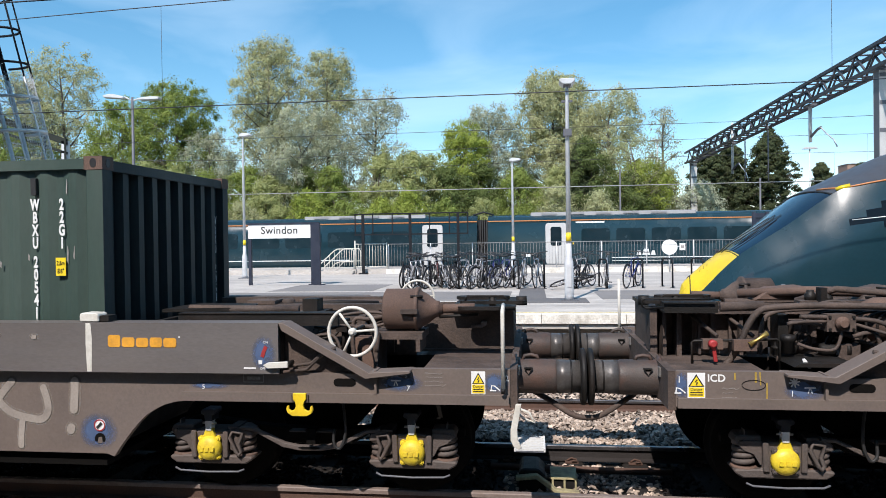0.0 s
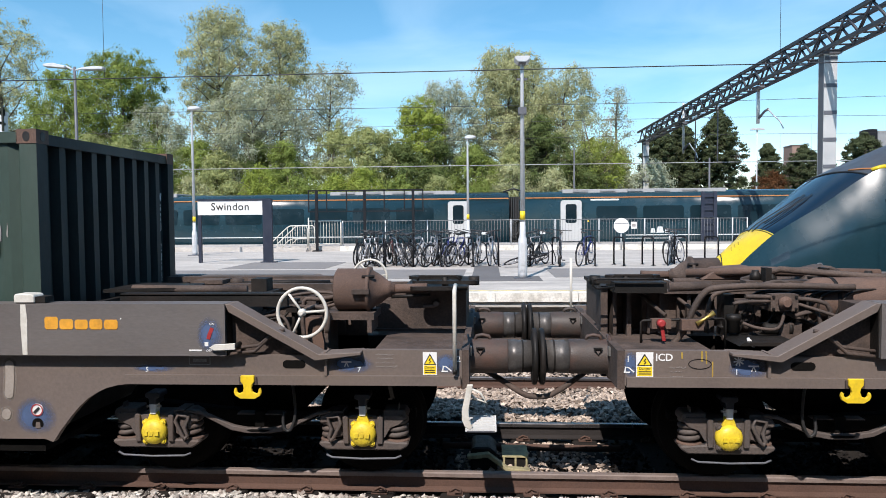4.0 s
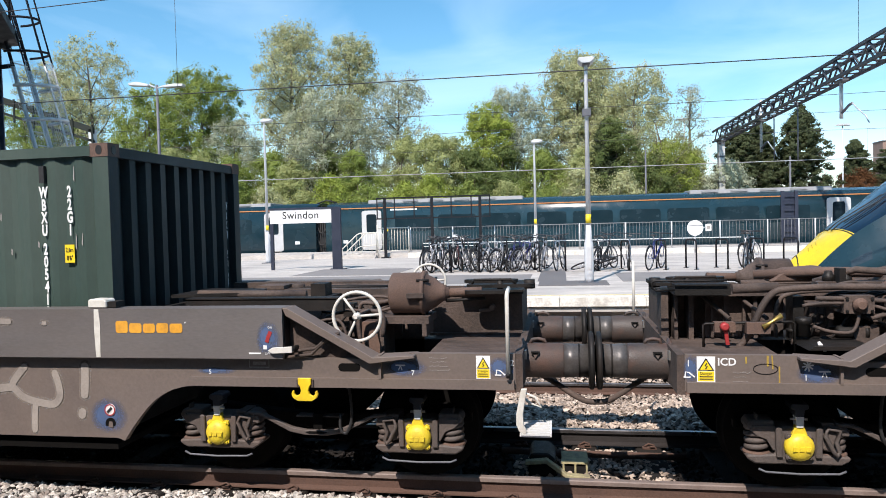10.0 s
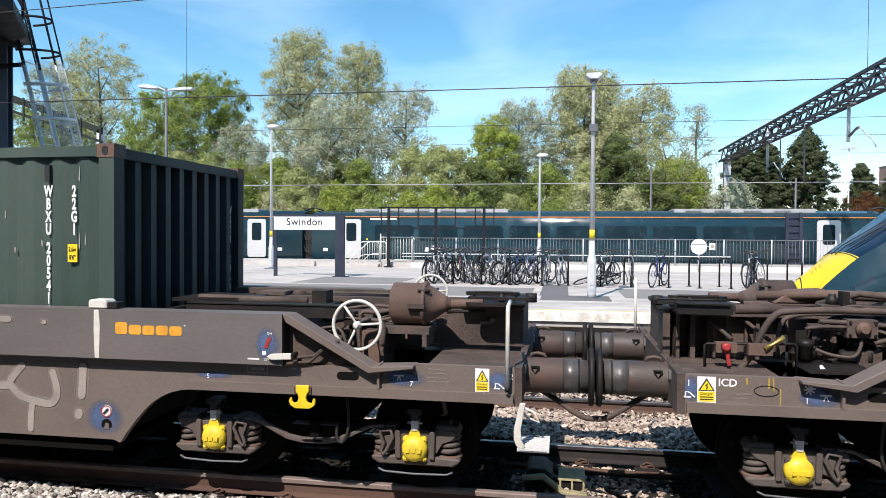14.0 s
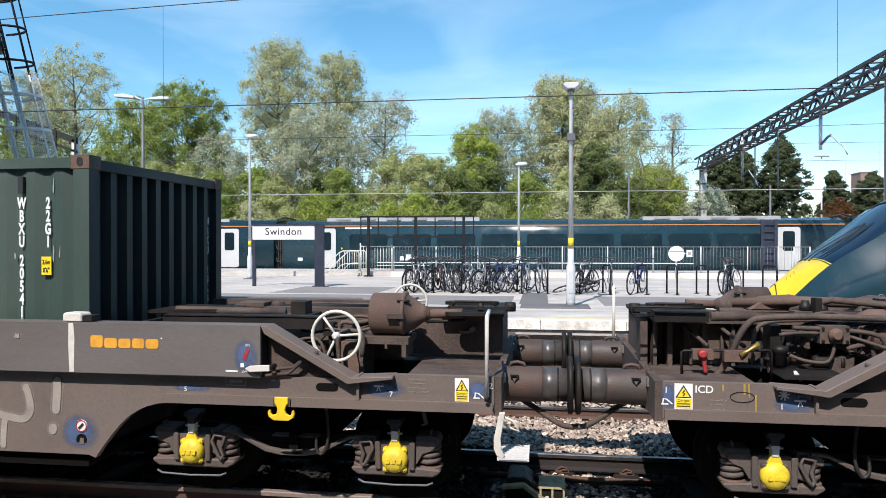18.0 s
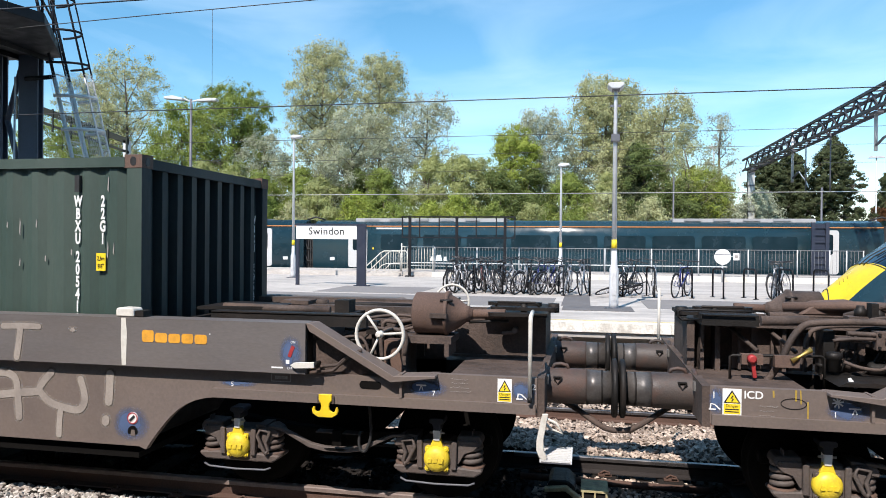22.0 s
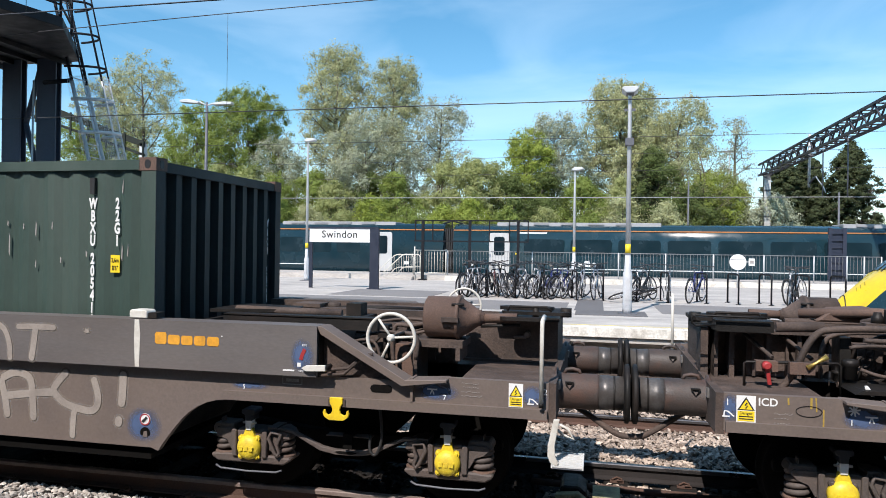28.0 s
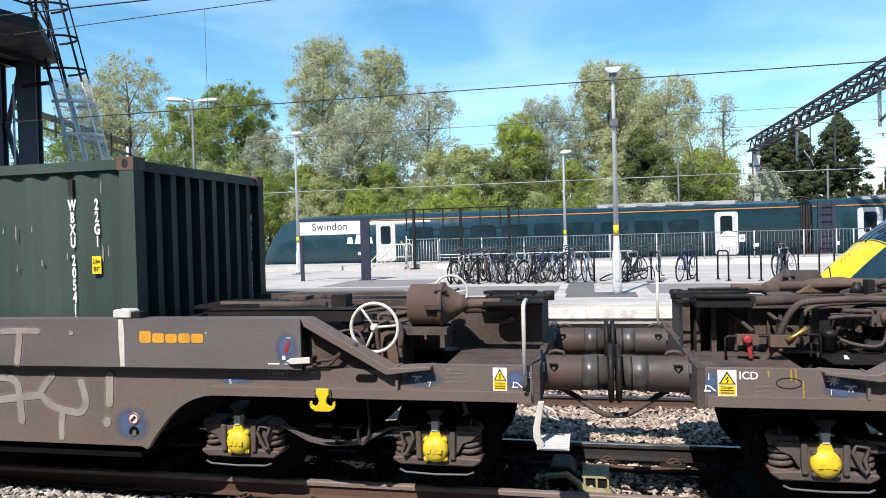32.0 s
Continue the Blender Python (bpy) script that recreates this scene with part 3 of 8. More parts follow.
def axlebox(parent, x, toward, ear_paint, z=0.46):
    """Axlebox saddle with its cover, damper and two sprung sides; toward is the side of the bogie's middle."""
    def at(pts, d=1):
        return [(x + d * p, q) for p, q in pts]
    sad = part("axlebox_saddle", prism(at([(-0.37, 0.35), (-0.31, 0.315), (0.31, 0.315), (0.37, 0.35), (0.375, 0.38), (0.165, 0.39), (0.16, 0.585), (0.105, 0.605), (-0.105, 0.605), (-0.16, 0.585), (-0.165, 0.39), (-0.375, 0.38)]), -1.16, -0.93), bogie_steel, parent, "brown cast axlebox saddle", 0.012)
    for d in (-1, 1):
        part("saddle_wing", prism(at([(0.118, 0.375), (0.162, 0.375), (0.168, 0.6), (0.15, 0.612), (0.122, 0.6)], d), -1.185, -1.15), bogie_steel, sad, "", 0.006)
    part("brake_rod", tube([(x - 0.3, -1.2, 0.292), (x - 0.25, -1.21, 0.272), (x, -1.21, 0.262), (x + 0.27, -1.21, 0.27), (x + 0.32, -1.2, 0.288)], 0.009, 6), galv_dark, sad, "worn grey brake rod")
    cover = part("bearing_cover", lathe((x, -1.13, z), (0, -1, 0), [(0, 0.108), (0.05, 0.108), (0.066, 0.104), (0.088, 0.088), (0.102, 0.06), (0.108, 0.03), (0.109, 0.008)], 32), cap_yellow, parent, "round yellow painted bearing cover")
    for dx in (-1, 1):
        for dz in (-1, 1):
            ear = arc((dx * 0.074, dz * 0.078), 0.027, 0, 360, 10)[:-1]
            part("cover_ear", prism([(x + a, z + b) for a, b in ear], -1.185, -1.135), ear_paint, cover)
            part("bolt", lathe((x + dx * 0.076, -1.18, z + dz * 0.08), (0, -1, 0), [(0, 0.016), (0.012, 0.016), (0.016, 0.01)], 6), ear_paint, cover)
    part("cover_lug", prism(at([(-0.058, z + 0.09), (0.058, z + 0.09), (0.03, z + 0.165), (0.016, z + 0.178), (-0.016, z + 0.178), (-0.03, z + 0.165)]), -1.19, -1.14), cap_yellow, cover, "", 0.005)
    marks = bmesh.new()
    for k in (-0.046, 0.0, 0.046):
        bm_prism(marks, at([(k - 0.018, z - 0.018), (k + 0.014, z - 0.018), (k + 0.02, z + 0.016), (k - 0.012, z + 0.016)]), -1.245, -1.22)
    part("maker_mark", marks, cap_yellow, cover, "raised maker's mark")
    link = part("damper_bracket", prism(at([(-0.026, 0.61), (0.026, 0.61), (0.03, 0.70), (-0.03, 0.70)]), -1.2, -1.12), ladder_silver, parent, "bare silver steel damper link", 0.005)
    part("link_pin", tube([(x - 0.062, -1.17, 0.672), (x + 0.062, -1.17, 0.672)], 0.01, 8), bare_steel, link)
    part("bracket_head", prism(at([(-0.064, 0.755), (-0.034, 0.745), (-0.03, 0.69), (0.03, 0.69), (0.034, 0.745), (0.064, 0.755), (0.064, 0.782), (0.052, 0.795), (-0.052, 0.795), (-0.064, 0.782)]), -1.2, -1.05), bracket_blue, link, "blue-black steel bracket head", 0.005)
    for d in (-1, 1):
        xs = x + d * 0.275
        sp = part("coil_spring", helix((xs, -1.05, 0), 0.074, 0.395, 0.60, 4.0, 0.0225), bogie_steel, parent, "thick brown coil spring")
        part("inner_spring", helix((xs, -1.05, 0), 0.036, 0.39, 0.60, 6, 0.012, 8), black_steel, sp)
        part("spring_seat", lathe((xs, -1.05, 0.368), (0, 0, 1), [(0, 0.1), (0.02, 0.104), (0.028, 0.09)], 20), rust_brown, sp, "rusty spring seat")
        if d == toward:
            cap = part("spring_cap", prism(at([(0.165, 0.625), (0.29, 0.632), (0.35, 0.6), (0.372, 0.56), (0.365, 0.53), (0.31, 0.535), (0.285, 0.47), (0.235, 0.41), (0.165, 0.43)], d), -1.15, -0.95), bogie_steel, parent, "bent steel spring cap", 0.012)
            lx_ = x + d * 0.235
            part("friction_link", tube([(lx_ - 0.03 * d, -1.17, 0.605), (lx_ - 0.05 * d, -1.18, 0.55), (lx_ + 0.005 * d, -1.185, 0.43), (lx_ + 0.03 * d, -1.185, 0.4), (lx_ + 0.05 * d, -1.18, 0.43), (lx_ + 0.025 * d, -1.18, 0.5), (lx_ + 0.055 * d, -1.17, 0.585)], 0.017, 8, True), bogie_steel, cap, "hanging friction link")
            part("cap_web", prism(at([(0.165, 0.64), (0.25, 0.64), (0.25, 0.625), (0.165, 0.62)], d), -1.16, -0.95), bogie_steel, cap)
        else:
            cap = part("spring_cap", prism(at([(0.165, 0.648), (0.345, 0.648), (0.372, 0.6), (0.36, 0.57), (0.165, 0.575)], d), -1.14, -0.95), bogie_steel, parent, "folded steel spring cap", 0.01)
            part("cap_gusset", prism(at([(0.165, 0.61), (0.33, 0.61), (0.345, 0.575), (0.3, 0.53), (0.225, 0.5), (0.18, 0.42), (0.165, 0.42)], d), -1.152, -1.13), bogie_steel, cap, "triangular gusset", 0.004)
            part("cap_bolt", lathe((x + d * 0.315, -1.14, 0.6), (0, -1, 0), [(0, 0.014), (0.016, 0.014), (0.02, 0.008)], 8), bogie_steel, cap)
            part("cap_tab", box(x + d * 0.29 - 0.004, x + d * 0.29 + 0.004, -1.13, -1.05, 0.645, 0.69), bogie_steel, cap)


def bogie(parent, m, s_axles):
    mid = m * sum(s_axles) / 2
    half = abs(s_axles[1] - s_axles[0]) / 2
    for side in (-1, 1):
        yf = side * 0.9
        top = [(-half - 0.42, 0.60), (-half - 0.42, 0.52), (-half + 0.35, 0.58), (-0.35, 0.47), (0, 0.44), (0.35, 0.47),
               (half - 0.35, 0.58), (half + 0.42, 0.52), (half + 0.42, 0.60), (half + 0.2, 0.68), (0.4, 0.60), (0, 0.58), (-0.4, 0.60), (-half - 0.2, 0.68)]
        # frame coloured black, since it lies in deep shade behind the springs
        frame_part = part("bogie_frame", prism([(mid + a, b) for a, b in top], yf - 0.05, yf + 0.05), shade_black, parent, "bogie side frame coloured black for the shade behind the axleboxes", 0.012)
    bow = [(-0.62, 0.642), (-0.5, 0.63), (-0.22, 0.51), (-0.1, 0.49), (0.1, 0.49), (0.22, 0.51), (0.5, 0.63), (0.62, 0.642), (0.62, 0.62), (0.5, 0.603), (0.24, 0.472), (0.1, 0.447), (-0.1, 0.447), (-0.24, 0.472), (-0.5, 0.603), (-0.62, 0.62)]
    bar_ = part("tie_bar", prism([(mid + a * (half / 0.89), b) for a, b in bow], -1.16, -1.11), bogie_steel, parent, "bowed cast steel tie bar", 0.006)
    part("bar_slot", prism([(mid + a, 0.462 + b) for a, b in [(-0.1, 0.012), (-0.06, 0.0), (0.06, 0.0), (0.1, 0.012), (0.06, 0.02), (-0.06, 0.02)]], -1.165, -1.158), shade_black, bar_)
    part("centre_post", box(mid - 0.04, mid + 0.04, -1.12, -1.0, 0.48, 0.62), shade_black, bar_, "", 0.01)
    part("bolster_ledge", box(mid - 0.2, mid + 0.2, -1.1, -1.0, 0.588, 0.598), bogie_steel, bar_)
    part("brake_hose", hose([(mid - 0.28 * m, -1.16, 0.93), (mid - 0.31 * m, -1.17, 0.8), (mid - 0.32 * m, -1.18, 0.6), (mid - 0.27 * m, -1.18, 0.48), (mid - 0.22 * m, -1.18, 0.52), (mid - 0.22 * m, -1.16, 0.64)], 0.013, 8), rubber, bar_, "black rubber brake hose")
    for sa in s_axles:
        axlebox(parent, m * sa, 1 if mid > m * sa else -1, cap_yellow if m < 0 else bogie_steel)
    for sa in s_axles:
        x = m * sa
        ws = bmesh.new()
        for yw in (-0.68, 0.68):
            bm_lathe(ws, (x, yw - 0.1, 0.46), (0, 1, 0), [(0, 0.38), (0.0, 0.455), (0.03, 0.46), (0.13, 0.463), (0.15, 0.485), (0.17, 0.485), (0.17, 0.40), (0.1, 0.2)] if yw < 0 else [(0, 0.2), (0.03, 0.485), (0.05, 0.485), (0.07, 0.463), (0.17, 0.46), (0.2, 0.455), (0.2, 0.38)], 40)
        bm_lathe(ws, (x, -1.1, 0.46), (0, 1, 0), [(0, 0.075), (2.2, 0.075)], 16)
        part("wheelset", ws, shade_black, parent, "grimy steel wheelset coloured black for the shade under the wagon")
    part("bogie_cross_beam", box(mid - 0.25, mid + 0.25, -0.85, 0.85, 0.5, 0.85), shade_black, parent)


def hook(m, s, parent):
    x = m * s
    pts = [(-0.055, 0.10), (0.055, 0.10), (0.055, 0.05), (0.038, 0.03), (0.03, 0.0), (0.04, -0.03), (0.07, -0.045), (0.085, -0.03), (0.09, -0.005), (0.102, -0.0), (0.112, -0.03), (0.10, -0.06), (0.06, -0.085), (-0.06, -0.085), (-0.10, -0.06), (-0.112, -0.03), (-0.102, -0.0), (-0.09, -0.005), (-0.085, -0.03), (-0.07, -0.045), (-0.04, -0.03), (-0.03, 0.0), (-0.038, 0.03), (-0.055, 0.05)]
    return part("lashing_hook", prism([(x + a, 0.905 + b) for a, b in pts], -1.475, -1.45), hook_yellow, parent, "bright yellow double lashing hook", 0.004)


def wagon(ex, m, label):
    w = thing("pocket_wagon", label, "freight wagon", (ex, TRACK_A, 0), "coupled freight wagons")
    for side in (-1, 1):
        ya, yb = (-1.41, -1.35) if side < 0 else (1.35, 1.41)
        lower = part("side_girder", wagon_side(m, ya, yb), wagon_grey, w, "grimy grey-brown steel side girder")
        yp = (-1.445, -1.41) if side < 0 else (1.41, 1.445)
        part("bottom_flange", mirror_x(m, (0.03, 2.72, *yp, 0.925, 1.0)), wagon_grey, lower, "", 0.006)
        yq = (-1.5, -1.3) if side < 0 else (1.3, 1.5)
        beam = part("top_beam", mirror_x(m, (1.87, 11.6, *yq, 1.165, 1.575)), beam_grey, w, "smooth grey painted box beam", 0.004)
        diag = [(1.87, 1.574), (1.83, 1.574), (1.13, 1.18), (0.80, 1.198), (0.80, 1.176), (1.16, 1.13), (1.84, 1.51)]
        part("sloping_strut", prism([(m * a, b) for a, b in diag], *yq), wagon_grey, w, "sloping steel end strut", 0.004)
        part("gusset", prism([(m * a, b) for a, b in [(1.865, 1.15), (1.865, 1.5), (1.2, 1.15)]], ya + 0.05 * -side, yb - 0.0 * side), wagon_brown, w)
        if side < 0:
            part("slot", prism([(m * 1.35 + a, 1.085 + b) for a, b in arc((0.06, 0), 0.032, -90, 90, 6) + arc((-0.06, 0), 0.032, 90, 270, 6)], -1.413, -1.408), shade_black, lower, "dark oval slot")
            part("bracket_rod", tube([(m * 1.88, -1.43, 1.205), (m * 1.62, -1.43, 1.24), (m * 1.5, -1.43, 1.345), (m * 1.42, -1.42, 1.36)], 0.014, 8), wagon_brown, w)
            part("bracket_rod", tube([(m * 1.88, -1.43, 1.165), (m * 1.66, -1.43, 1.19), (m * 1.53, -1.43, 1.31), (m * 1.45, -1.42, 1.34)], 0.014, 8), wagon_brown, w)
            part("web_stiffener", mirror_x(m, (1.08, 1.1, -1.45, -1.3, 1.0, 1.19)), wagon_grey, w)
            part("beam_end_plate", mirror_x(m, (1.862, 1.872, -1.47, -1.31, 1.16, 1.55)), black_steel, beam)
    hook(m, 1.71, w)
    part("hook_bracket", mirror_x(m, (1.64, 1.78, -1.46, -1.40, 0.93, 0.99)), wagon_brown, w)
    # end deck, headstock and the box round the drawgear
    part("end_deck", mirror_x(m, (0.0, 0.74, -1.36, 1.36, 1.13, 1.165), (0.74, 1.9, 0.55, 1.36, 1.13, 1.165)), wagon_brown, w, "flat brown steel end deck")
    # black sheet painted as the shaded void below the brake cylinder
    part("under_tray", mirror_x(m, (0.74, 1.86, -1.34, 0.5, 0.93, 0.96)), shade_black, w)
    part("centre_sill", mirror_x(m, (0.02, 3.3, -0.3, 0.3, 0.75, 1.13)), black_steel, w)
    part("headstock", mirror_x(m, (-0.035, 0.025, -1.4, 1.4, 0.90, 1.2)), wagon_brown, w, "brown steel headstock", 0.01)
    gear = part("drawgear_box", mirror_x(m, (0.02, 0.05, -0.25, 0.7, 1.165, 1.56), (0.05, 0.86, -0.25, -0.22, 1.165, 1.55), (0.86, 0.88, -0.25, 0.7, 1.165, 1.55), (0.02, 0.88, 0.67, 0.7, 1.165, 1.55)), wagon_brown, w, "dirty brown box round the drawgear")
    part("top_cover", mirror_x(m, (0.0, 0.6, -0.4, 0.75, 1.565, 1.6)), black_steel, w, "black steel cover plate", 0.006)
    part("wall_ledge", mirror_x(m, (0.03, 0.9, -0.29, -0.25, 1.165, 1.19)), wagon_brown, gear)
    # cross members behind the end deck
    part("cross_beam", mirror_x(m, (1.9, 2.06, -1.3, 1.3, 1.3, 1.52)), wagon_brown, w, "", 0.01)
    if m < 0:
        part("inner_channel", mirror_x(m, (1.5, 2.95, -1.06, -1.0, 1.5, 1.6), (1.5, 2.95, -1.06, -0.92, 1.59, 1.61)), black_steel, w, "long dark steel channel")
    part("hitch_rail", mirror_x(m, (0.9, 3.4, 0.1, 0.22, 1.52, 1.58)), wagon_brown, w, "", 0.008)
    part("hitch_rail", tube([(m * 0.9, 0.6, 1.55), (m * 2.4, 0.6, 1.56)], 0.035, 10), wagon_brown, w)
    part("hitch_rail", mirror_x(m, (1.5, 3.4, 0.8, 0.92, 1.5, 1.6)), wagon_brown, w, "", 0.008)
    part("hitch_plate", prism([(m * a, b) for a, b in [(2.5, -0.5), (3.3, -0.7), (3.3, 0.0), (2.6, -0.1)]], 1.58, 1.61, "z"), black_steel, w)
    part("hitch_tube", tube([(m * 2.05, -0.45, 1.58), (m * 3.1, -0.55, 1.6)], 0.04, 10), wagon_brown, w)
    part("hitch_lug", mirror_x(m, (1.95, 2.1, -0.2, 0.0, 1.52, 1.66)), black_steel, w, "", 0.02)
    part("pocket_end_plate", mirror_x(m, (3.42, 3.46, -1.3, 1.3, 0.5, 1.3)), black_steel, w)
    part("pocket_floor", mirror_x(m, (3.46, 11.6, -1.35, 1.35, 0.34, 0.39)), shade_black, w)
    # buffers
    for yb in (-0.87, 0.87):
        bf = bmesh.new()
        bm_lathe(bf, (0, yb, 1.05), (-m, 0, 0), [(0.0, 0.185), (0.02, 0.185), (0.024, 0.152), (0.05, 0.146), (0.33, 0.146), (0.338, 0.142), (0.352, 0.142)], 40)
        b = part("buffer", bf, buffer_brown, w, "rust-stained dark steel buffer housing")
        part("plunger", lathe((-m * 0.35, yb, 1.05), (-m, 0, 0), [(0, 0.1405), (0.085, 0.1405), (0.09, 0.137), (0.2, 0.137)], 40), buffer_worn, b, "rubbed grey buffer plunger")
        part("clamp_band", lathe((-m * 0.468, yb, 1.05), (-m, 0, 0), [(0, 0.1365), (0.002, 0.141), (0.014, 0.141), (0.016, 0.1365)], 40), black_steel, b)
        part("buffer_head", lathe((-m * 0.548, yb, 1.05), (-m, 0, 0), [(0, 0.13), (0.006, 0.225), (0.014, 0.24), (0.04, 0.24), (0.05, 0.22), (0.056, 0.05)], 40), black_steel, b, "round worn buffer head")
        for sa in (-1, 1):
            part("arrow_mark", prism([(-m * (0.12 + sa * 0.035) , 1.135), (-m * (0.12 + sa * 0.025), 1.135), (-m * 0.118, 1.088), (-m * 0.122, 1.088)], yb - 0.152, yb - 0.11), black_steel, b, "black painted arrow")
        part("arrow_mark", prism([(-m * 0.085, 1.135), (-m * 0.155, 1.135), (-m * 0.155, 1.145), (-m * 0.085, 1.145)], yb - 0.142, yb - 0.09), black_steel, b)
        part("lifting_lug", tube([(-m * 0.07, yb, 1.18), (-m * 0.09, yb, 1.225), (-m * 0.14, yb, 1.232), (-m * 0.19, yb, 1.222), (-m * 0.21, yb, 1.18)], 0.016, 8), buffer_brown, b, "bent lifting lug")
        part("mount_nut", mirror_x(m, (-0.05, 0.0, yb - 0.24, yb - 0.17, 1.10, 1.17)), bare_steel, b, "bright nut", 0.008)
    # coupler and hoses
    part("coupling_bar", tube([(0, 0, 1.0), (-m * 0.6, 0, 0.98)], 0.05, 10), black_steel, w)
    part("air_hose", hose([(0, -0.35, 0.95), (-m * 0.1, -0.5, 0.88), (-m * 0.28, -0.8, 0.84), (-m * 0.42, -0.86, 0.76), (-m * 0.52, -0.87, 0.71), (-m * 0.607, -0.87, 0.70)], 0.024, 10), wagon_brown, w, "brown rubber brake hose")
    part("air_hose", hose([(0, 0.35, 0.95), (-m * 0.2, 0.38, 0.74), (-m * 0.45, 0.36, 0.70), (-m * 0.6, 0.35, 0.8)], 0.026, 10), rubber, w)
    bogie(w, m, (0.85, 2.62) if m < 0 else (0.885, 2.66))
    return w


wagon_a = wagon(-0.312, -1, "grey-brown pocket wagon carrying a green container, graffiti on its side")
wagon_b = wagon(0.902, 1, "grey-brown pocket wagon with exposed brake pipework at its end")

# ---- lettering, hand gear and pipework on the two wagons ----
def bm_ribbon(bm, pts, width, y, thick=0.003):
    """A painted stroke of even width on a face that looks towards -y."""
    if len(pts) > 2 and width > 0.05:
        pts = [(a, b) for a, _, b in smooth([(a, 0, b) for a, b in pts])]
    ps = [Vector((a, 0, b)) for a, b in pts]
    left, right = [], []
    for i, p in enumerate(ps):
        t = (ps[min(i + 1, len(ps) - 1)] - ps[max(i - 1, 0)]).normalized()
        nrm = Vector((-t.z, 0, t.x)) * width / 2
        left.append(p + nrm)
        right.append(p - nrm)
    lo = [bm.verts.new((v.x, y - thick, v.z)) for v in left]
    hi = [bm.verts.new((v.x, y - thick, v.z)) for v in right]
    for i in range(len(ps) - 1):
        bm.faces.new((lo[i], lo[i + 1], hi[i + 1], hi[i]))
    if width > 0.035:
        for p, q, sgn in ((ps[0], ps[1], -1), (ps[-1], ps[-2], -1)):
            t = (q - p).normalized() * sgn
            n_ = Vector((-t.z, 0, t.x))
            rim = [p + (t * math.sin(radians(k)) + n_ * math.cos(radians(k))) * width / 2 for k in range(0, 181, 30)]
            bm.faces.new([bm.verts.new((v.x, y - thick, v.z)) for v in rim])


def ribbon(name, strokes, y, mat, parent, label=""):
    bm = bmesh.new()
    for i, (width, pts) in enumerate(strokes):
        bm_ribbon(bm, pts, width, y - 0.0006 * i)
    bmesh.ops.recalc_face_normals(bm, faces=bm.faces)
    return part(name, bm, mat, parent, label)


def plate(name, x0, x1, z0, z1, y, mat, parent, label="", thick=0.003):
    return part(name, box(x0, x1, y - thick, y, z0, z1), mat, parent, label)


def blot(name, x0, x1, z0, z1, y, parent, seed):
    """A patch of sprayed stencil paint with a ragged outline."""
    rng = random.Random(seed)
    cx, cz, n = (x0 + x1) / 2, (z0 + z1) / 2, 28
    x0, x1, z0, z1 = cx + (x0 - cx) * 1.3, cx + (x1 - cx) * 1.3, cz + (z0 - cz) * 1.2, cz + (z1 - cz) * 1.2
    pts = []
    for i in range(n):
        a = 2 * math.pi * i / n
        c, s_ = math.cos(a), math.sin(a)
        k = rng.uniform(0.82, 1.05)
        pts.append((cx + (x1 - x0) / 2 * k * math.copysign(abs(c) ** 0.5, c), cz + (z1 - z0) / 2 * k * math.copysign(abs(s_) ** 0.5, s_)))
    bm = bmesh.new()
    bm.faces.new([bm.verts.new((px, y - 0.0012, pz)) for px, pz in pts])
    return part(name, bm, label_blue, parent, "faded blue stencil patch")


def warning_label(parent, x0, x1, z0, z1, y):
    p = plate("warning_label", x0, x1, z0, z1, y, label_white, parent, "white and yellow electric shock warning label")
    w, hgt = x1 - x0, z1 - z0
    cx = (x0 + x1) / 2
    tri = bmesh.new()
    bm_prism(tri, [(cx - w * 0.45, z0 + hgt * 0.45), (cx + w * 0.45, z0 + hgt * 0.45), (cx, z1 - hgt * 0.05)], y - 0.005, y - 0.003)
    part("triangle_border", tri, label_black, p)
    tri = bmesh.new()
    bm_prism(tri, [(cx - w * 0.34, z0 + hgt * 0.485), (cx + w * 0.34, z0 + hgt * 0.485), (cx, z1 - hgt * 0.14)], y - 0.007, y - 0.005)
    part("triangle", tri, label_yellow, p)
    ribbon("flash_mark", [(w * 0.07, [(cx + w * 0.05, z0 + hgt * 0.74), (cx - w * 0.06, z0 + hgt * 0.64), (cx + w * 0.06, z0 + hgt * 0.62), (cx - w * 0.03, z0 + hgt * 0.52)])], y - 0.006, label_black, p)
    part("yellow_field", box(x0 + w * 0.06, x1 - w * 0.06, y - 0.005, y - 0.003, z0 + hgt * 0.04, z0 + hgt * 0.42), label_yellow, p)
    text("label_text", "Danger", hgt * 0.155, label_black, p, (cx, y - 0.0055, z0 + hgt * 0.29), align="CENTER", depth=0.0005)
    for k in range(2):
        part("text_bar", box(x0 + w * 0.14, x1 - w * 0.14, y - 0.006, y - 0.005, z0 + hgt * (0.1 + 0.09 * k), z0 + hgt * (0.14 + 0.09 * k)), label_black, p)
    return p


def scribble(parent, x0, z0, rows, w, y, seed):
    """Chalked notes that cannot be read: small bars."""
    rng = random.Random(seed)
    for r in range(rows):
        strokes = []
        x = x0 + rng.uniform(0, 0.02)
        while x < x0 + w * rng.uniform(0.75, 1.0):
            d = rng.uniform(0.012, 0.022)
            strokes.append((0.004, [(x, z0 - r * 0.032), (x + d * 0.7, z0 - r * 0.032 + rng.uniform(-0.006, 0.012))]))
            x += d
        ribbon("chalk_note", strokes, y, chalk, parent, "illegible line of a chalked note")


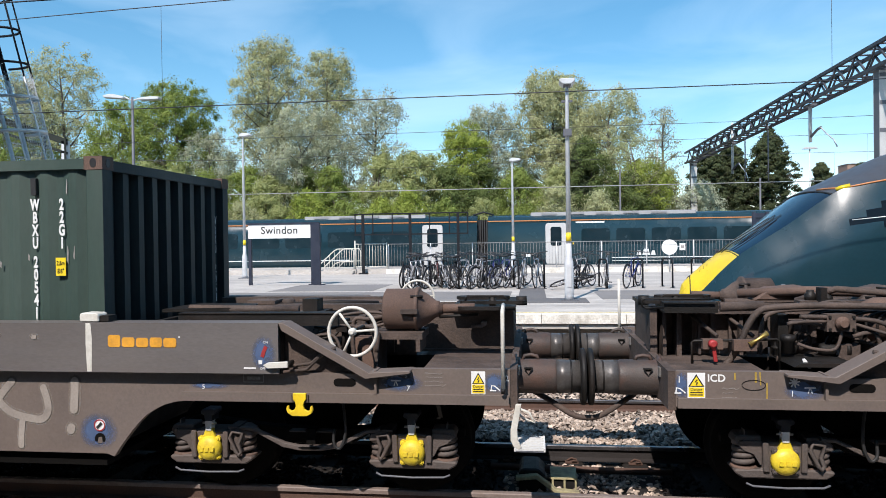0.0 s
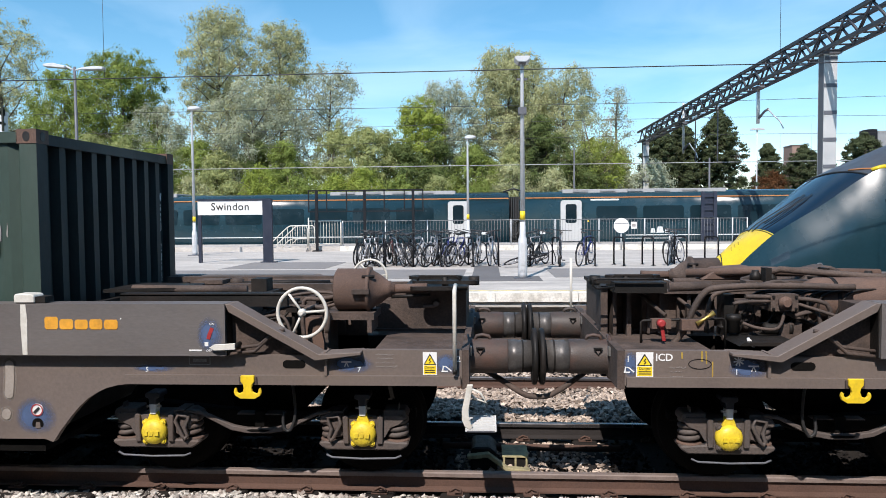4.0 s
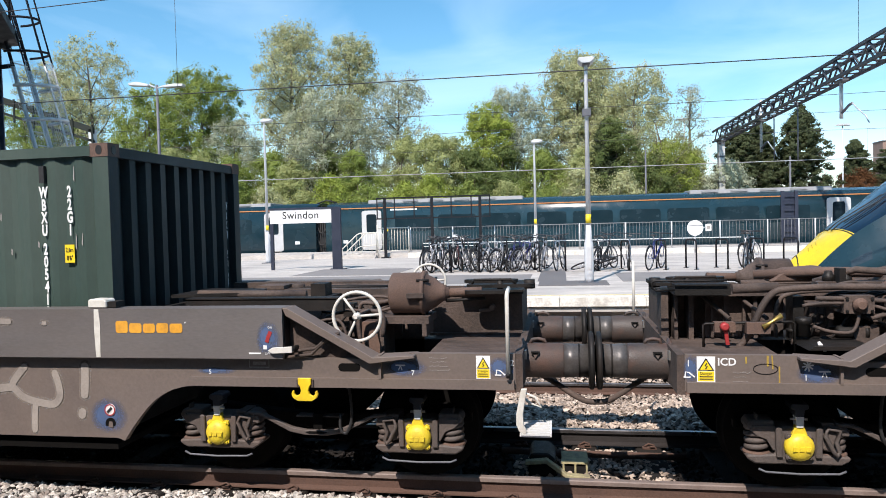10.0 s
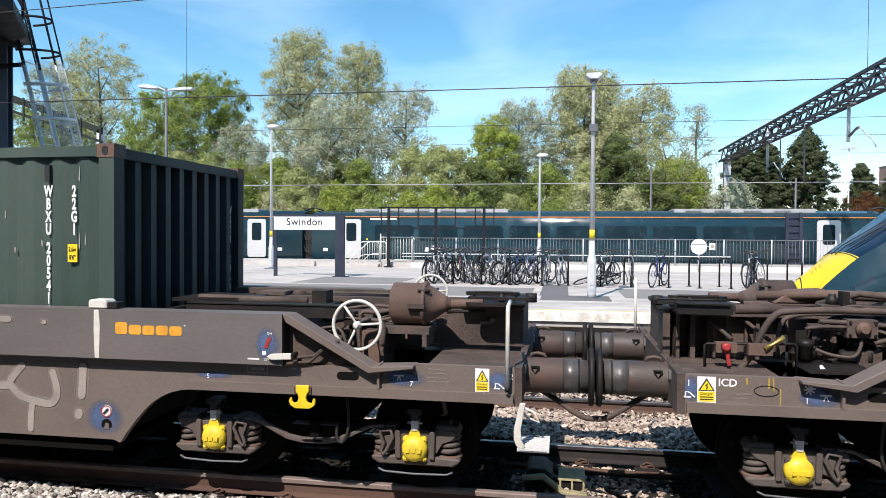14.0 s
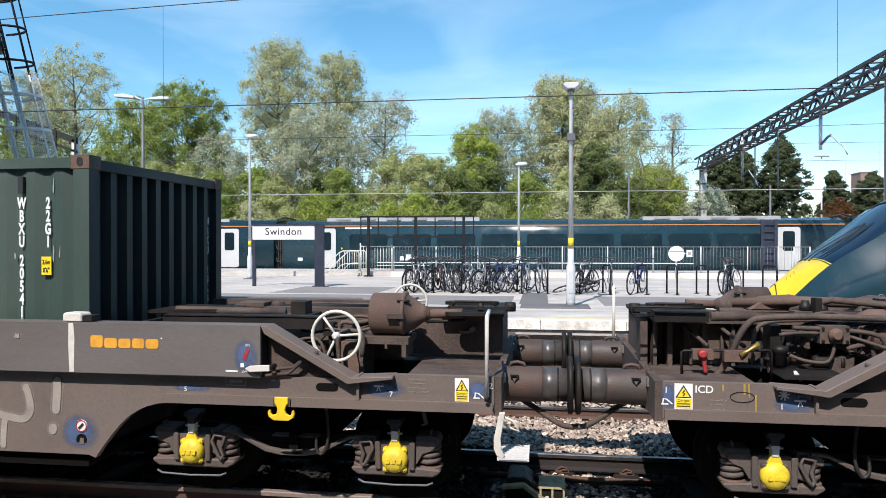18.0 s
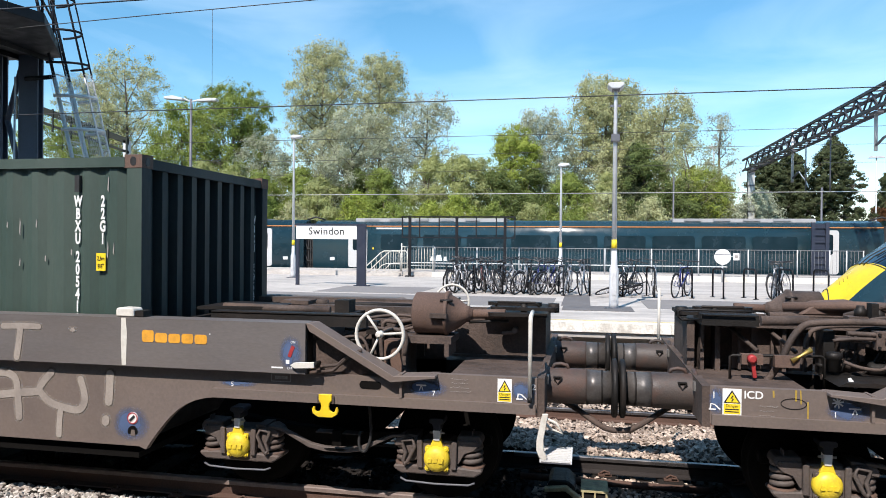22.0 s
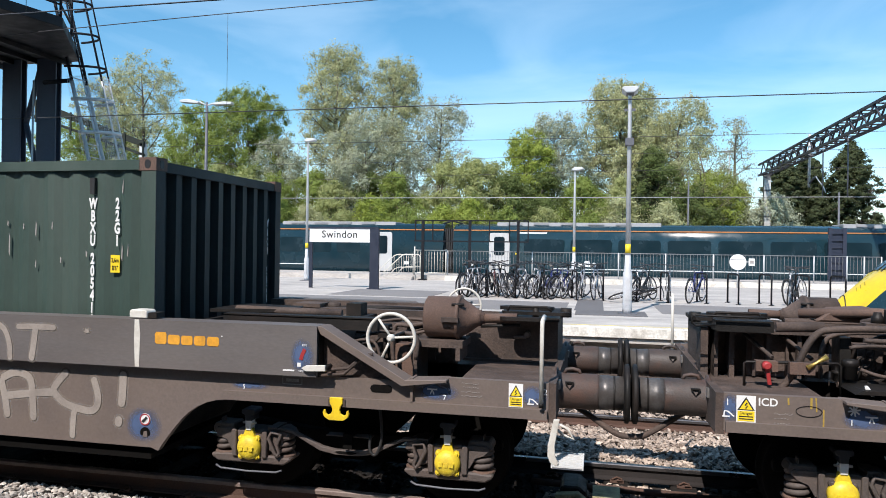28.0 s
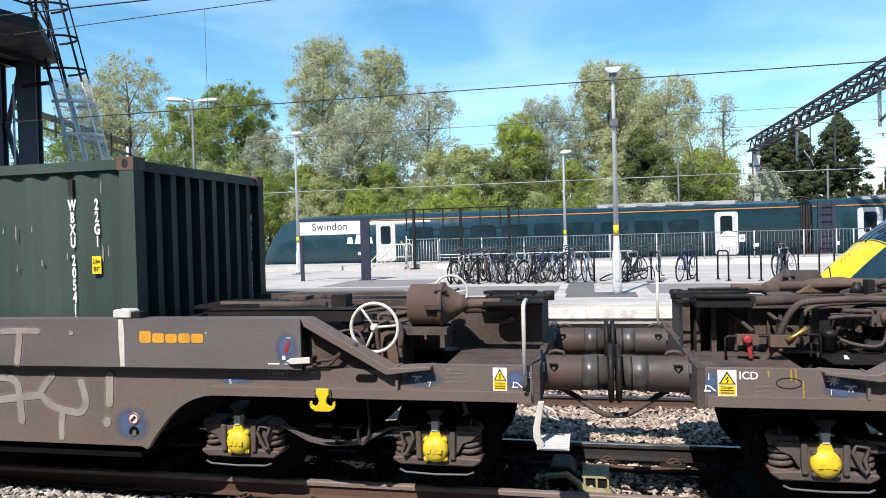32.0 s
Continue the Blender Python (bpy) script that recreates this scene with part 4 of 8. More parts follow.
def axle_symbol(parent, x, z, y):
    return ribbon("load_symbol", [(0.012, [(x - 0.04, z), (x + 0.04, z)]), (0.008, [(x, z), (x - 0.015, z - 0.04)]), (0.008, [(x, z), (x + 0.015, z - 0.04)])], y, label_white, parent, "white load symbol")


YG, YB = -1.41, -1.5  # faces of the girder and of the upper beam
A = wagon_a
# maker's name as plain orange blocks, three tall and low shapes
for x0, x1, z1 in ((-3.335, -3.225, 1.475), (-3.212, -3.1, 1.455), (-3.087, -2.98, 1.452), (-2.966, -2.86, 1.455), (-2.847, -2.735, 1.452)):
    blk = bmesh.new()
    bm_prism(blk, [(x0 + 0.012, 1.375), (x1 - 0.012, 1.375), (x1, 1.39), (x1, z1 - 0.015), (x1 - 0.012, z1), (x0 + 0.012, z1), (x0, z1 - 0.015), (x0, 1.39)], YB - 0.003, YB)
    part("name_block", blk, label_orange, A, "orange lettering block on the grey beam")
plate("name_dot", -2.715, -2.705, 1.455, 1.465, YB, label_white, A)
# white clamp and stripe
part("clamp_cover", prism([(-3.61, 1.58), (-3.44, 1.58), (-3.44, 1.635), (-3.46, 1.652), (-3.59, 1.655), (-3.61, 1.64)], -1.47, -1.33), white_paint, A, "white painted clamp block", 0.008)
part("clamp_hinge", box(-3.44, -3.36, -1.45, -1.33, 1.582, 1.63), black_steel, A, "", 0.01)
part("white_stripe", prism([(-3.525, 1.17), (-3.485, 1.17), (-3.478, 1.45), (-3.49, 1.573), (-3.532, 1.573), (-3.535, 1.4)], YB - 0.003, YB), white_paint, A, "hand-painted white stripe")
# brake change-over lever with its scale
blot("paint_patch", -2.08, -1.9, 1.2, 1.46, YB, A, 3)
ribbon("scale_arc", [(0.03, [(-2.005, 1.30), (-1.99, 1.345), (-1.97, 1.388)])], YB - 0.002, red_paint, A, "red scale mark")
text("lever_text", "ON", 0.026, label_white, A, (-1.975, YB - 0.003, 1.41), align="CENTER", depth=0.0005)
text("lever_text", "OFF", 0.026, label_white, A, (-2.0, YB - 0.003, 1.2), align="CENTER", depth=0.0005)
part("text_bar", box(-2.16, -2.06, YB - 0.003, YB, 1.204, 1.216), label_white, A)
part("scale_box", box(-2.035, -2.005, YB - 0.003, YB, 1.243, 1.275), label_white, A)
part("lever", prism([(-1.985, 1.238), (-1.945, 1.262), (-1.78, 1.272), (-1.78, 1.222), (-1.945, 1.214)], -1.54, -1.525), white_paint, A, "white pointer lever", 0.003)
part("lever_pivot", tube([(-1.79, -1.53, 1.246), (-1.79, -1.4, 1.246)], 0.02, 8), black_steel, A)
# data box, numbers and stencils along the girder
ribbon("data_box", [(0.006, [(-2.20, 1.145), (-2.03, 1.145)]), (0.006, [(-2.20, 1.08), (-2.03, 1.08)]), (0.006, [(-2.20, 1.145), (-2.20, 1.08)]), (0.006, [(-2.03, 1.145), (-2.03, 1.08)])], YG, chalk, A, "thin white stencilled box")
part("text_bar", box(-2.17, -2.06, YG - 0.003, YG, 1.1, 1.125), chalk, A)
blot("paint_patch", -2.65, -2.35, 1.02, 1.075, YG, A, 5)
text("stencil_number", "5", 0.055, label_white, A, (-2.55, YG - 0.003, 1.02), align="CENTER", depth=0.0005)
blot("paint_patch", -1.04, -0.74, 1.02, 1.16, YG, A, 6)
axle_symbol(A, -0.93, 1.105, YG)
text("stencil_number", "7", 0.06, label_white, A, (-0.83, YG - 0.003, 1.025), align="CENTER", depth=0.0005)
scribble(A, -0.70, 1.165, 4, 0.17, YG, 8)
warning_label(A, -0.325, -0.215, 1.005, 1.185, YG)
blot("paint_patch", -0.215, -0.04, 1.02, 1.17, YG, A, 9)
ribbon("jack_symbol", [(0.01, [(-0.17, 1.035), (-0.165, 1.075), (-0.14, 1.07), (-0.1, 1.035)]), (0.01, [(-0.18, 1.035), (-0.13, 1.035)])], YG, label_white, A, "white jacking symbol")
text("stencil_number", "2", 0.065, label_white, A, (-0.045, YG - 0.003, 1.11), align="CENTER", depth=0.0005)
# dial on a blue patch, key hole
blot("paint_patch", -3.64, -3.34, 0.5, 0.8, YG, A, 11)
dl = part("round_sign", lathe((-3.48, YG - 0.001, 0.70), (0, -1, 0), [(0, 0.052), (0.004, 0.052)], 24), label_white, A, "small round white and red prohibition sign")
ribbon("sign_ring", [(0.01, [(-3.48 + 0.046 * math.cos(a * 0.3), 0.70 + 0.046 * math.sin(a * 0.3)) for a in range(22)])], YG - 0.005, red_paint, dl)
ribbon("sign_mark", [(0.024, [(-3.505, 0.675), (-3.46, 0.72)])], YG - 0.006, label_black, dl)
part("key_hole", prism([(-3.48 + a, 0.575 + b) for a, b in arc((0, 0.01), 0.048, -30, 210, 12)], YG - 0.004, YG), shade_black, A, "dark key hole")
part("key_hole_lip", prism([(-3.5, 0.55), (-3.455, 0.55), (-3.46, 0.6), (-3.49, 0.6)], YG - 0.007, YG - 0.004), wagon_grey, A)
# sprayed graffiti on beam and girder
GRAFFITI_BEAM = [(0.06, [(-4.7, 1.468), (-4.52, 1.475), (-4.34, 1.472)]), (0.07, [(-4.524, 1.46), (-4.54, 1.33), (-4.56, 1.2)]), (0.06, [(-4.98, 1.5), (-4.86, 1.45), (-4.8, 1.33), (-4.786, 1.19)]), (0.04, [(-4.02, 1.462), (-4.0, 1.455), (-3.98, 1.46)])]
GRAFFITI_GIRDER = [(0.08, [(-4.96, 0.95), (-4.92, 0.8), (-4.895, 0.66)]), (0.08, [(-4.94, 0.99), (-4.84, 1.035), (-4.737, 1.035), (-4.65, 0.98), (-4.625, 0.8), (-4.615, 0.65)]), (0.08, [(-4.9, 0.826), (-4.65, 0.86), (-4.42, 0.885)]),
                   (0.075, [(-4.285, 1.06), (-4.36, 0.98), (-4.405, 0.91), (-4.371, 0.855), (-4.289, 0.793), (-4.151, 0.755), (-4.014, 0.742), (-3.955, 0.8), (-3.953, 0.89), (-3.99, 1.01)]), (0.065, [(-4.185, 0.76), (-4.2, 0.64), (-4.205, 0.515)]),
                   (0.085, [(-3.7, 1.07), (-3.703, 0.95), (-3.712, 0.83)]), (0.085, [(-3.738, 0.675), (-3.741, 0.665), (-3.742, 0.655)])]
for strokes, yy, what in ((GRAFFITI_BEAM, YB, "faded pale graffiti strokes"), (GRAFFITI_GIRDER, YG, "faded pale graffiti letters")):
    for k, (w, pts) in enumerate(strokes):
        ribbon("graffiti_haze", [(w * 1.35, pts)], yy + 0.0015 - 0.0003 * k, graffiti_haze, A, "thin overspray round the graffiti")
        ribbon("graffiti", [(w * 0.85, pts)], yy - 0.003 - 0.0003 * k, graffiti_white, A, what)


def handwheel(parent, x, y, z, r, lean=0.0):
    hw = part("handwheel", tube([(px, py + (px - x) * lean, pz) for px, py, pz in ring_points((x, y, z), r, 32)], 0.0145, 10, True), white_paint, parent, "white painted steel handbrake wheel")
    for k in range(3):
        a = radians(125 + 120 * k)
        part("spoke", tube([(x, y + 0.01, z), (x + r * math.cos(a), y, z + r * math.sin(a))], 0.011, 8), white_paint, hw)
    part("hub", lathe((x, y + 0.03, z), (0, -1, 0), [(0, 0.032), (0.05, 0.032), (0.06, 0.016), (0.075, 0.016)], 14), white_paint, hw)
    part("spindle", tube([(x, y + 0.02, z), (x, y + 0.5, z)], 0.016, 8), black_steel, hw)
    return hw


handwheel(A, -1.311, -1.29, 1.478, 0.2)
handwheel(A, -1.2, 1.34, 1.55, 0.2)


def brake_drum(parent, m, y, z, s0=1.17):
    x = m * s0
    d = part("brake_cylinder", lathe((x, y, z), (-m, 0, 0), [(0, 0.15), (0.02, 0.185), (0.29, 0.185), (0.29, 0.2), (0.32, 0.2), (0.32, 0.175), (0.40, 0.13), (0.47, 0.075), (0.50, 0.07), (0.50, 0.055), (0.53, 0.05)], 32), rust_brown if y < 0 else wagon_brown, parent, "rusty brown conical brake cylinder")
    part("piston_rod", tube([(x - m * 0.53, y, z), (x - m * 0.82, y, z + 0.01)], 0.042, 12), rust_brown, d)
    part("thin_rod", tube([(x - m * 0.5, y - 0.02, z - 0.07), (x - m * 0.85, y - 0.02, z - 0.05)], 0.014, 8), black_steel, d)
    for a in (20, 140, 260):
        part("flange_bolt", tube([(x - m * 0.26, y + 0.19 * math.cos(radians(a)), z + 0.19 * math.sin(radians(a))), (x - m * 0.37, y + 0.19 * math.cos(radians(a)), z + 0.19 * math.sin(radians(a)))], 0.014, 6), black_steel, d)
    part("cylinder_lug", box(min(x - m * 0.18, x - m * 0.33), max(x - m * 0.18, x - m * 0.33), y - 0.215, y - 0.17, z - 0.025, z + 0.015), wagon_brown, d)
    part("cylinder_shelf", mirror_x(m, (0.80, 1.25, y - 0.2, y + 0.2, z - 0.25, z - 0.19), (0.82, 0.86, y - 0.2, y + 0.15, z - 0.36, z - 0.25), (1.2, 1.24, y - 0.2, y + 0.2, z - 0.62, z - 0.25)), wagon_brown, parent, "shelf under the brake cylinder", 0.006)
    return d


brake_drum(A, -1, -0.65, 1.605)
brake_drum(wagon_b, 1, 0.8, 1.6, 1.43)


def slack_plates(parent, m, y):
    """Flat black links over the drawgear."""
    for s0, s1, y0, y1, z in ((-0.1, 0.5, -0.15, -0.02, 1.64), (0.05, 0.55, 0.05, 0.2, 1.665), (0.1, 0.5, -0.3, -0.18, 1.60)):
        x0, x1 = sorted((m * s0, m * s1))
        bm = bmesh.new()
        r = (y1 - y0) / 2
        pts = arc((x1 - r, y + (y0 + y1) / 2), r, -90, 90, 6) + arc((x0 + r, y + (y0 + y1) / 2), r, 90, 270, 6)
        bm_prism(bm, pts, z, z + 0.03, "z")
        part("link_plate", bm, black_steel, parent, "flat black drawgear link")
    part("loop_bar", tube([(m * 0.45, y - 0.1, 1.67), (m * 0.43, y - 0.1, 1.71), (m * 0.1, y - 0.1, 1.71), (m * 0.06, y - 0.1, 1.67)], 0.011, 8), black_steel, parent)
    part("pin", tube([(m * 0.2, y - 0.08, 1.58), (m * 0.2, y - 0.08, 1.7)], 0.03, 10), black_steel, parent)
    part("pin_collar", tube([(-m * 0.06, y, 1.62), (-m * 0.06, y, 1.7)], 0.05, 10), black_steel, parent)


slack_plates(A, -1, -0.45)
slack_plates(wagon_b, 1, -0.42)
# white shunter's pole clipped to the headstock, and small brackets behind it
part("grab_pole", tube([(-0.075, -1.2, 1.69), (-0.07, -1.46, 1.675), (-0.072, -1.47, 1.64), (-0.072, -1.47, 1.06)], 0.0165, 10), white_paint, A, "worn white grab pole")
part("pole_tip", tube([(-0.072, -1.47, 1.06), (-0.072, -1.47, 1.025)], 0.018, 10), black_steel, A)
part("grab_pole", tube([(-0.06, 1.42, 1.05), (-0.06, 1.42, 1.75)], 0.0165, 10), white_paint, wagon_b, "worn white grab pole")
part("side_socket", tube([(-0.42, -0.29, 1.40), (-0.31, -0.3, 1.41)], 0.016, 8), wagon_grey, A)
part("side_socket", lathe((-0.30, -0.255, 1.43), (0, -1, 0), [(0, 0.03), (0.05, 0.03), (0.06, 0.02)], 12), wagon_grey, A)
# clutter of levers and pipes behind the handwheel
for i, pts in enumerate([[(-1.45, -0.7, 1.2), (-1.45, -0.7, 1.5), (-1.3, -0.7, 1.52), (-1.05, -0.6, 1.56)], [(-1.75, -0.9, 1.4), (-1.55, -0.8, 1.47), (-1.3, -0.75, 1.45), (-1.1, -0.75, 1.5)], [(-1.2, -0.9, 1.25), (-1.2, -0.9, 1.45), (-1.4, -0.9, 1.45), (-1.4, -0.9, 1.2)],
                         [(-1.8, -0.6, 1.5), (-1.4, -0.5, 1.56), (-1.0, -0.5, 1.52)], [(-1.6, -0.3, 1.3), (-1.2, -0.3, 1.5), (-0.95, -0.3, 1.6)], [(-1.9, -1.0, 1.35), (-1.6, -1.0, 1.42), (-1.5, -1.0, 1.3), (-1.5, -1.0, 1.1)]]):
    part("brake_pipe", hose(pts, 0.014 if i % 2 else 0.02, 8), wagon_brown, A, "grimy brake pipe")
part("gear_case", box(-1.42, -1.22, -0.78, -0.6, 1.0, 1.36), rust_brown, A, "rusty gear case", 0.02)
part("back_panel", box(-1.8, -0.95, -0.3, -0.27, 1.0, 1.5), wagon_brown, A)
# step below the end of the wagon
part("step_hanger", prism([(0.02, 0.93), (0.065, 0.93), (0.03, 0.73), (0.035, 0.65), (0.06, 0.6), (0.045, 0.575), (0.0, 0.6), (-0.022, 0.65), (-0.022, 0.73)], -1.43, -1.39), white_paint, A, "pale bent step hanger", 0.003)
tread = part("step_tread", prism([(-1.43, 0.572), (-1.14, 0.6), (-1.14, 0.588), (-1.43, 0.56)], 0.012, 0.235, "x"), galv_dark, A, "slotted steel step tread")
for k in range(9):
    part("step_bar", box(0.012, 0.235, -1.43 + k * 0.034, -1.419 + k * 0.034, 0.57 + k * 0.0033, 0.586 + k * 0.0033), ladder_silver, tread, "worn step grating bar")
for x0 in (0.004, 0.235):
    part("step_frame", prism([(-1.435, 0.565), (-1.135, 0.594), (-1.135, 0.612), (-1.435, 0.59)], x0, x0 + 0.012, "x"), ladder_silver, tread)
part("hose_hook", tube([(0.02, -1.3, 0.88), (0.12, -1.3, 0.84), (0.17, -1.3, 0.76), (0.08, -1.3, 0.79), (0.04, -1.3, 0.83)], 0.011, 6), white_paint, A, "pale wire hook")

# ---- wagon with exposed pipework ----
B = wagon_b
blot("paint_patch", 0.02, 0.12, 1.0, 1.195, YG, B, 21)
text("stencil_number", "1", 0.07, label_white, B, (0.045, YG - 0.003, 1.115), align="CENTER", depth=0.0005)
ribbon("jack_symbol", [(0.01, [(0.02, 1.035), (0.025, 1.075), (0.05, 1.07), (0.09, 1.035)]), (0.01, [(0.01, 1.035), (0.06, 1.035)])], YG, label_white, B, "white jacking symbol")
warning_label(B, 0.105, 0.235, 1.0, 1.19, YG)
text("stencil_text", "ICD", 0.078, label_white, B, (0.25, YG - 0.003, 1.125), depth=0.0005, bold=0.0015)
scribble(B, 0.34, 1.07, 3, 0.14, YG, 22)
ribbon("oval_plate", [(0.006, [(0.585 + 0.085 * math.cos(a * 0.3), 1.1 + 0.038 * math.sin(a * 0.3)) for a in range(22)])], YG, black_steel, B, "oval maker's plate")
chalk_yellow = shade("yellow_chalk", (0.35, 0.24, 0.04), 0.8, var=0.2, scale=20)
for wide, x0, z0, x1, z1 in ((0.012, 0.45, 1.19, 0.452, 1.14), (0.014, 0.6, 1.2, 0.6, 1.12), (0.01, 0.63, 1.2, 0.635, 1.1), (0.01, 0.68, 1.12, 0.68, 0.98)):
    ribbon("yellow_drip", [(wide, [(x0, z0), (x1, z1)])], YG, chalk_yellow, B, "dribble of yellow paint")
blot("paint_patch", 0.82, 1.08, 0.99, 1.165, YG, B, 23)
ribbon("star_mark", [(0.011, [(0.875 - 0.04 * math.cos(radians(a)), 1.125 - 0.04 * math.sin(radians(a))), (0.875 + 0.04 * math.cos(radians(a)), 1.125 + 0.04 * math.sin(radians(a)))]) for a in (10, 55, 100, 145)], YG, label_white, B, "white star mark")
axle_symbol(B, 0.985, 1.085, YG)
text("stencil_number", "1", 0.06, label_white, B, (0.86, YG - 0.003, 1.02), align="CENTER", depth=0.0005)
ribbon("data_box", [(0.006, [(1.98, 1.145), (2.16, 1.145)]), (0.006, [(1.98, 1.08), (2.16, 1.08)]), (0.006, [(1.98, 1.145), (1.98, 1.08)]), (0.006, [(2.16, 1.145), (2.16, 1.08)])], YG, chalk, B, "thin white stencilled box")
part("text_bar", box(2.01, 2.13, YG - 0.003, YG, 1.1, 1.125), chalk, B)
# upright channels at the end
for s0, s1 in ((-0.02, 0.04), (0.09, 0.12), (0.21, 0.25)):
    part("upright_channel", box(s0, s1, -0.5, -0.25, 1.165, 1.58), wagon_brown, B, "brown steel upright", 0.004)
part("face_plate", box(0.04, 0.25, -0.28, -0.25, 1.165, 1.56), wagon_brown, B)
part("black_block", box(0.06, 0.5, -0.75, -0.3, 1.575, 1.665), black_steel, B, "black drawgear block", 0.015)
part("loop_rail", tube([(0.46, -0.8, 1.7), (0.3, -0.8, 1.7), (-0.1, -0.8, 1.705), (-0.13, -0.8, 1.69), (-0.13, -0.8, 1.64), (-0.1, -0.8, 1.62), (0.05, -0.8, 1.63)], 0.009, 8), black_steel, B, "bent wire loop")
part("air_tube", tube([(0.5, -0.8, 1.63), (0.85, -0.8, 1.64)], 0.04, 14), wagon_brown, B, "brown air tube")
part("main_hose", hose([(2.0, -0.85, 1.63), (1.3, -0.85, 1.645), (0.92, -0.85, 1.63), (0.80, -0.85, 1.6), (0.72, -0.85, 1.5), (0.66, -0.84, 1.36), (0.6, -0.8, 1.22), (0.53, -0.8, 1.13)], 0.027, 12), wagon_brown, B, "thick bent brake hose")
part("main_hose", hose([(2.0, -0.7, 1.6), (1.2, -0.7, 1.6), (0.95, -0.7, 1.57), (0.88, -0.7, 1.5), (0.86, -0.7, 1.4)], 0.018, 12), wagon_brown, B)
for s0 in (0.5, 0.74, 1.05, 1.3, 1.55):
    part("plate_rib", box(s0, s0 + 0.03, -0.5, -0.42, 1.18, 1.54), wagon_brown, B, "upright rib of the back plate", 0.004)
part("side_panel", box(0.36, 1.0, -0.42, -0.4, 1.18, 1.56), wagon_brown, B, "flat brown plate")
for s0 in (0.33, 0.62):
    part("brace", tube([(s0, -0.42, 1.54), (s0 + 0.16, -0.75, 1.38)], 0.017, 8), wagon_brown, B)
part("valve_rail", tube([(0.26, -0.86, 1.12), (0.26, -0.86, 1.345), (0.28, -0.86, 1.355), (0.93, -0.86, 1.37), (0.955, -0.86, 1.355), (0.955, -0.86, 1.1)], 0.011, 8), black_steel, B, "bent rod carrying the valves")
vb = part("red_valve", box(0.34, 0.5, -0.9, -0.82, 1.29, 1.37), rust_brown, B, "valve block with a red handle", 0.015)
part("red_handle", prism([(0.395, 1.37), (0.43, 1.37), (0.435, 1.3), (0.45, 1.19), (0.42, 1.19), (0.405, 1.3)], -0.93, -0.905), red_paint, vb, "bright red valve handle", 0.004)
part("valve_nut", lathe((0.41, -0.9, 1.34), (0, -1, 0), [(0, 0.035), (0.05, 0.035), (0.06, 0.02)], 10), red_paint, vb)
part("brass_valve", tube([(0.70, -0.93, 1.335), (0.76, -0.93, 1.375), (0.84, -0.93, 1.43)], [0.022, 0.012, 0.022], 10), brass, B, "brass tap handle")
part("valve_mount", box(0.58, 0.76, -0.92, -0.85, 1.28, 1.37), rust_brown, B, "", 0.01)
part("white_tag", prism([(1.03, 1.255), (1.05, 1.258), (1.095, 1.2), (1.095, 1.178), (1.075, 1.18), (1.035, 1.23)], -1.14, -1.13), label_white, B, "white plastic tag")
# machinery further along
for i, (s0, s1, y0, y1, z0, z1) in enumerate([(0.98, 1.06, -0.75, -0.55, 1.2, 1.56), (1.12, 1.3, -0.7, -0.5, 1.17, 1.5), (1.35, 1.5, -0.75, -0.5, 1.36, 1.52), (1.4, 1.58, -0.85, -0.6, 1.2, 1.33), (1.6, 1.7, -0.7, -0.5, 1.17, 1.5), (1.1, 1.6, -0.45, -0.4, 1.1, 1.55)]):
    part("distributor_block", box(s0, s1, y0, y1, z0, z1), wagon_brown if i % 2 else black_steel, B, "grimy brake distributor block", 0.02)
for i in range(9):
    rngm = random.Random(70 + i)
    s0 = 1.0 + i * 0.09
    z0 = rngm.choice((1.2, 1.3, 1.42))
    part("valve_body", lathe((s0, -0.62 - rngm.uniform(0, 0.2), z0), rngm.choice(((1, 0, 0), (0, 0, 1), (0, -1, 0))), [(0, 0.03), (0.01, 0.042), (0.06, 0.042), (0.07, 0.055), (0.085, 0.055), (0.09, 0.03), (0.12, 0.026)], 12), wagon_brown if i % 2 else black_steel, B, "grimy valve body")
    part("brake_pipe", hose([(s0, -0.7, z0), (s0 + 0.1, -0.78, z0 + 0.05), (s0 + rngm.uniform(0.1, 0.3), -0.8, 1.56), (s0 + 0.5, -0.75, 1.6)], 0.011, 8), black_steel, B, "grimy brake pipe")
part("ring_loop", tube(ring_points((1.17, -0.75, 1.35), 0.07, 16), 0.008, 6, True), black_steel, B)
part("small_cylinder", lathe((1.28, -0.8, 1.28), (1, 0, 0), [(0, 0.03), (0.02, 0.05), (0.2, 0.05), (0.2, 0.065), (0.23, 0.065)], 14), black_steel, B, "small dark brake cylinder")
for i, pts in enumerate([[(1.05, -0.8, 1.5), (1.3, -0.82, 1.48), (1.6, -0.82, 1.35), (1.9, -0.8, 1.25)], [(1.1, -0.9, 1.56), (1.4, -0.9, 1.55), (1.75, -0.9, 1.5), (1.78, -0.9, 1.3)], [(0.95, -0.8, 1.2), (1.2, -0.8, 1.18), (1.6, -0.8, 1.2), (1.9, -0.75, 1.2)], [(1.3, -0.6, 1.62), (1.5, -0.6, 1.66), (1.7, -0.6, 1.6), (1.95, -0.6, 1.62)], [(1.5, -0.9, 1.4), (1.68, -0.9, 1.42), (1.72, -0.9, 1.15)]]):
    part("brake_pipe", hose(pts, 0.015 + 0.004 * (i % 3), 8), wagon_brown, B, "grimy brake pipe")
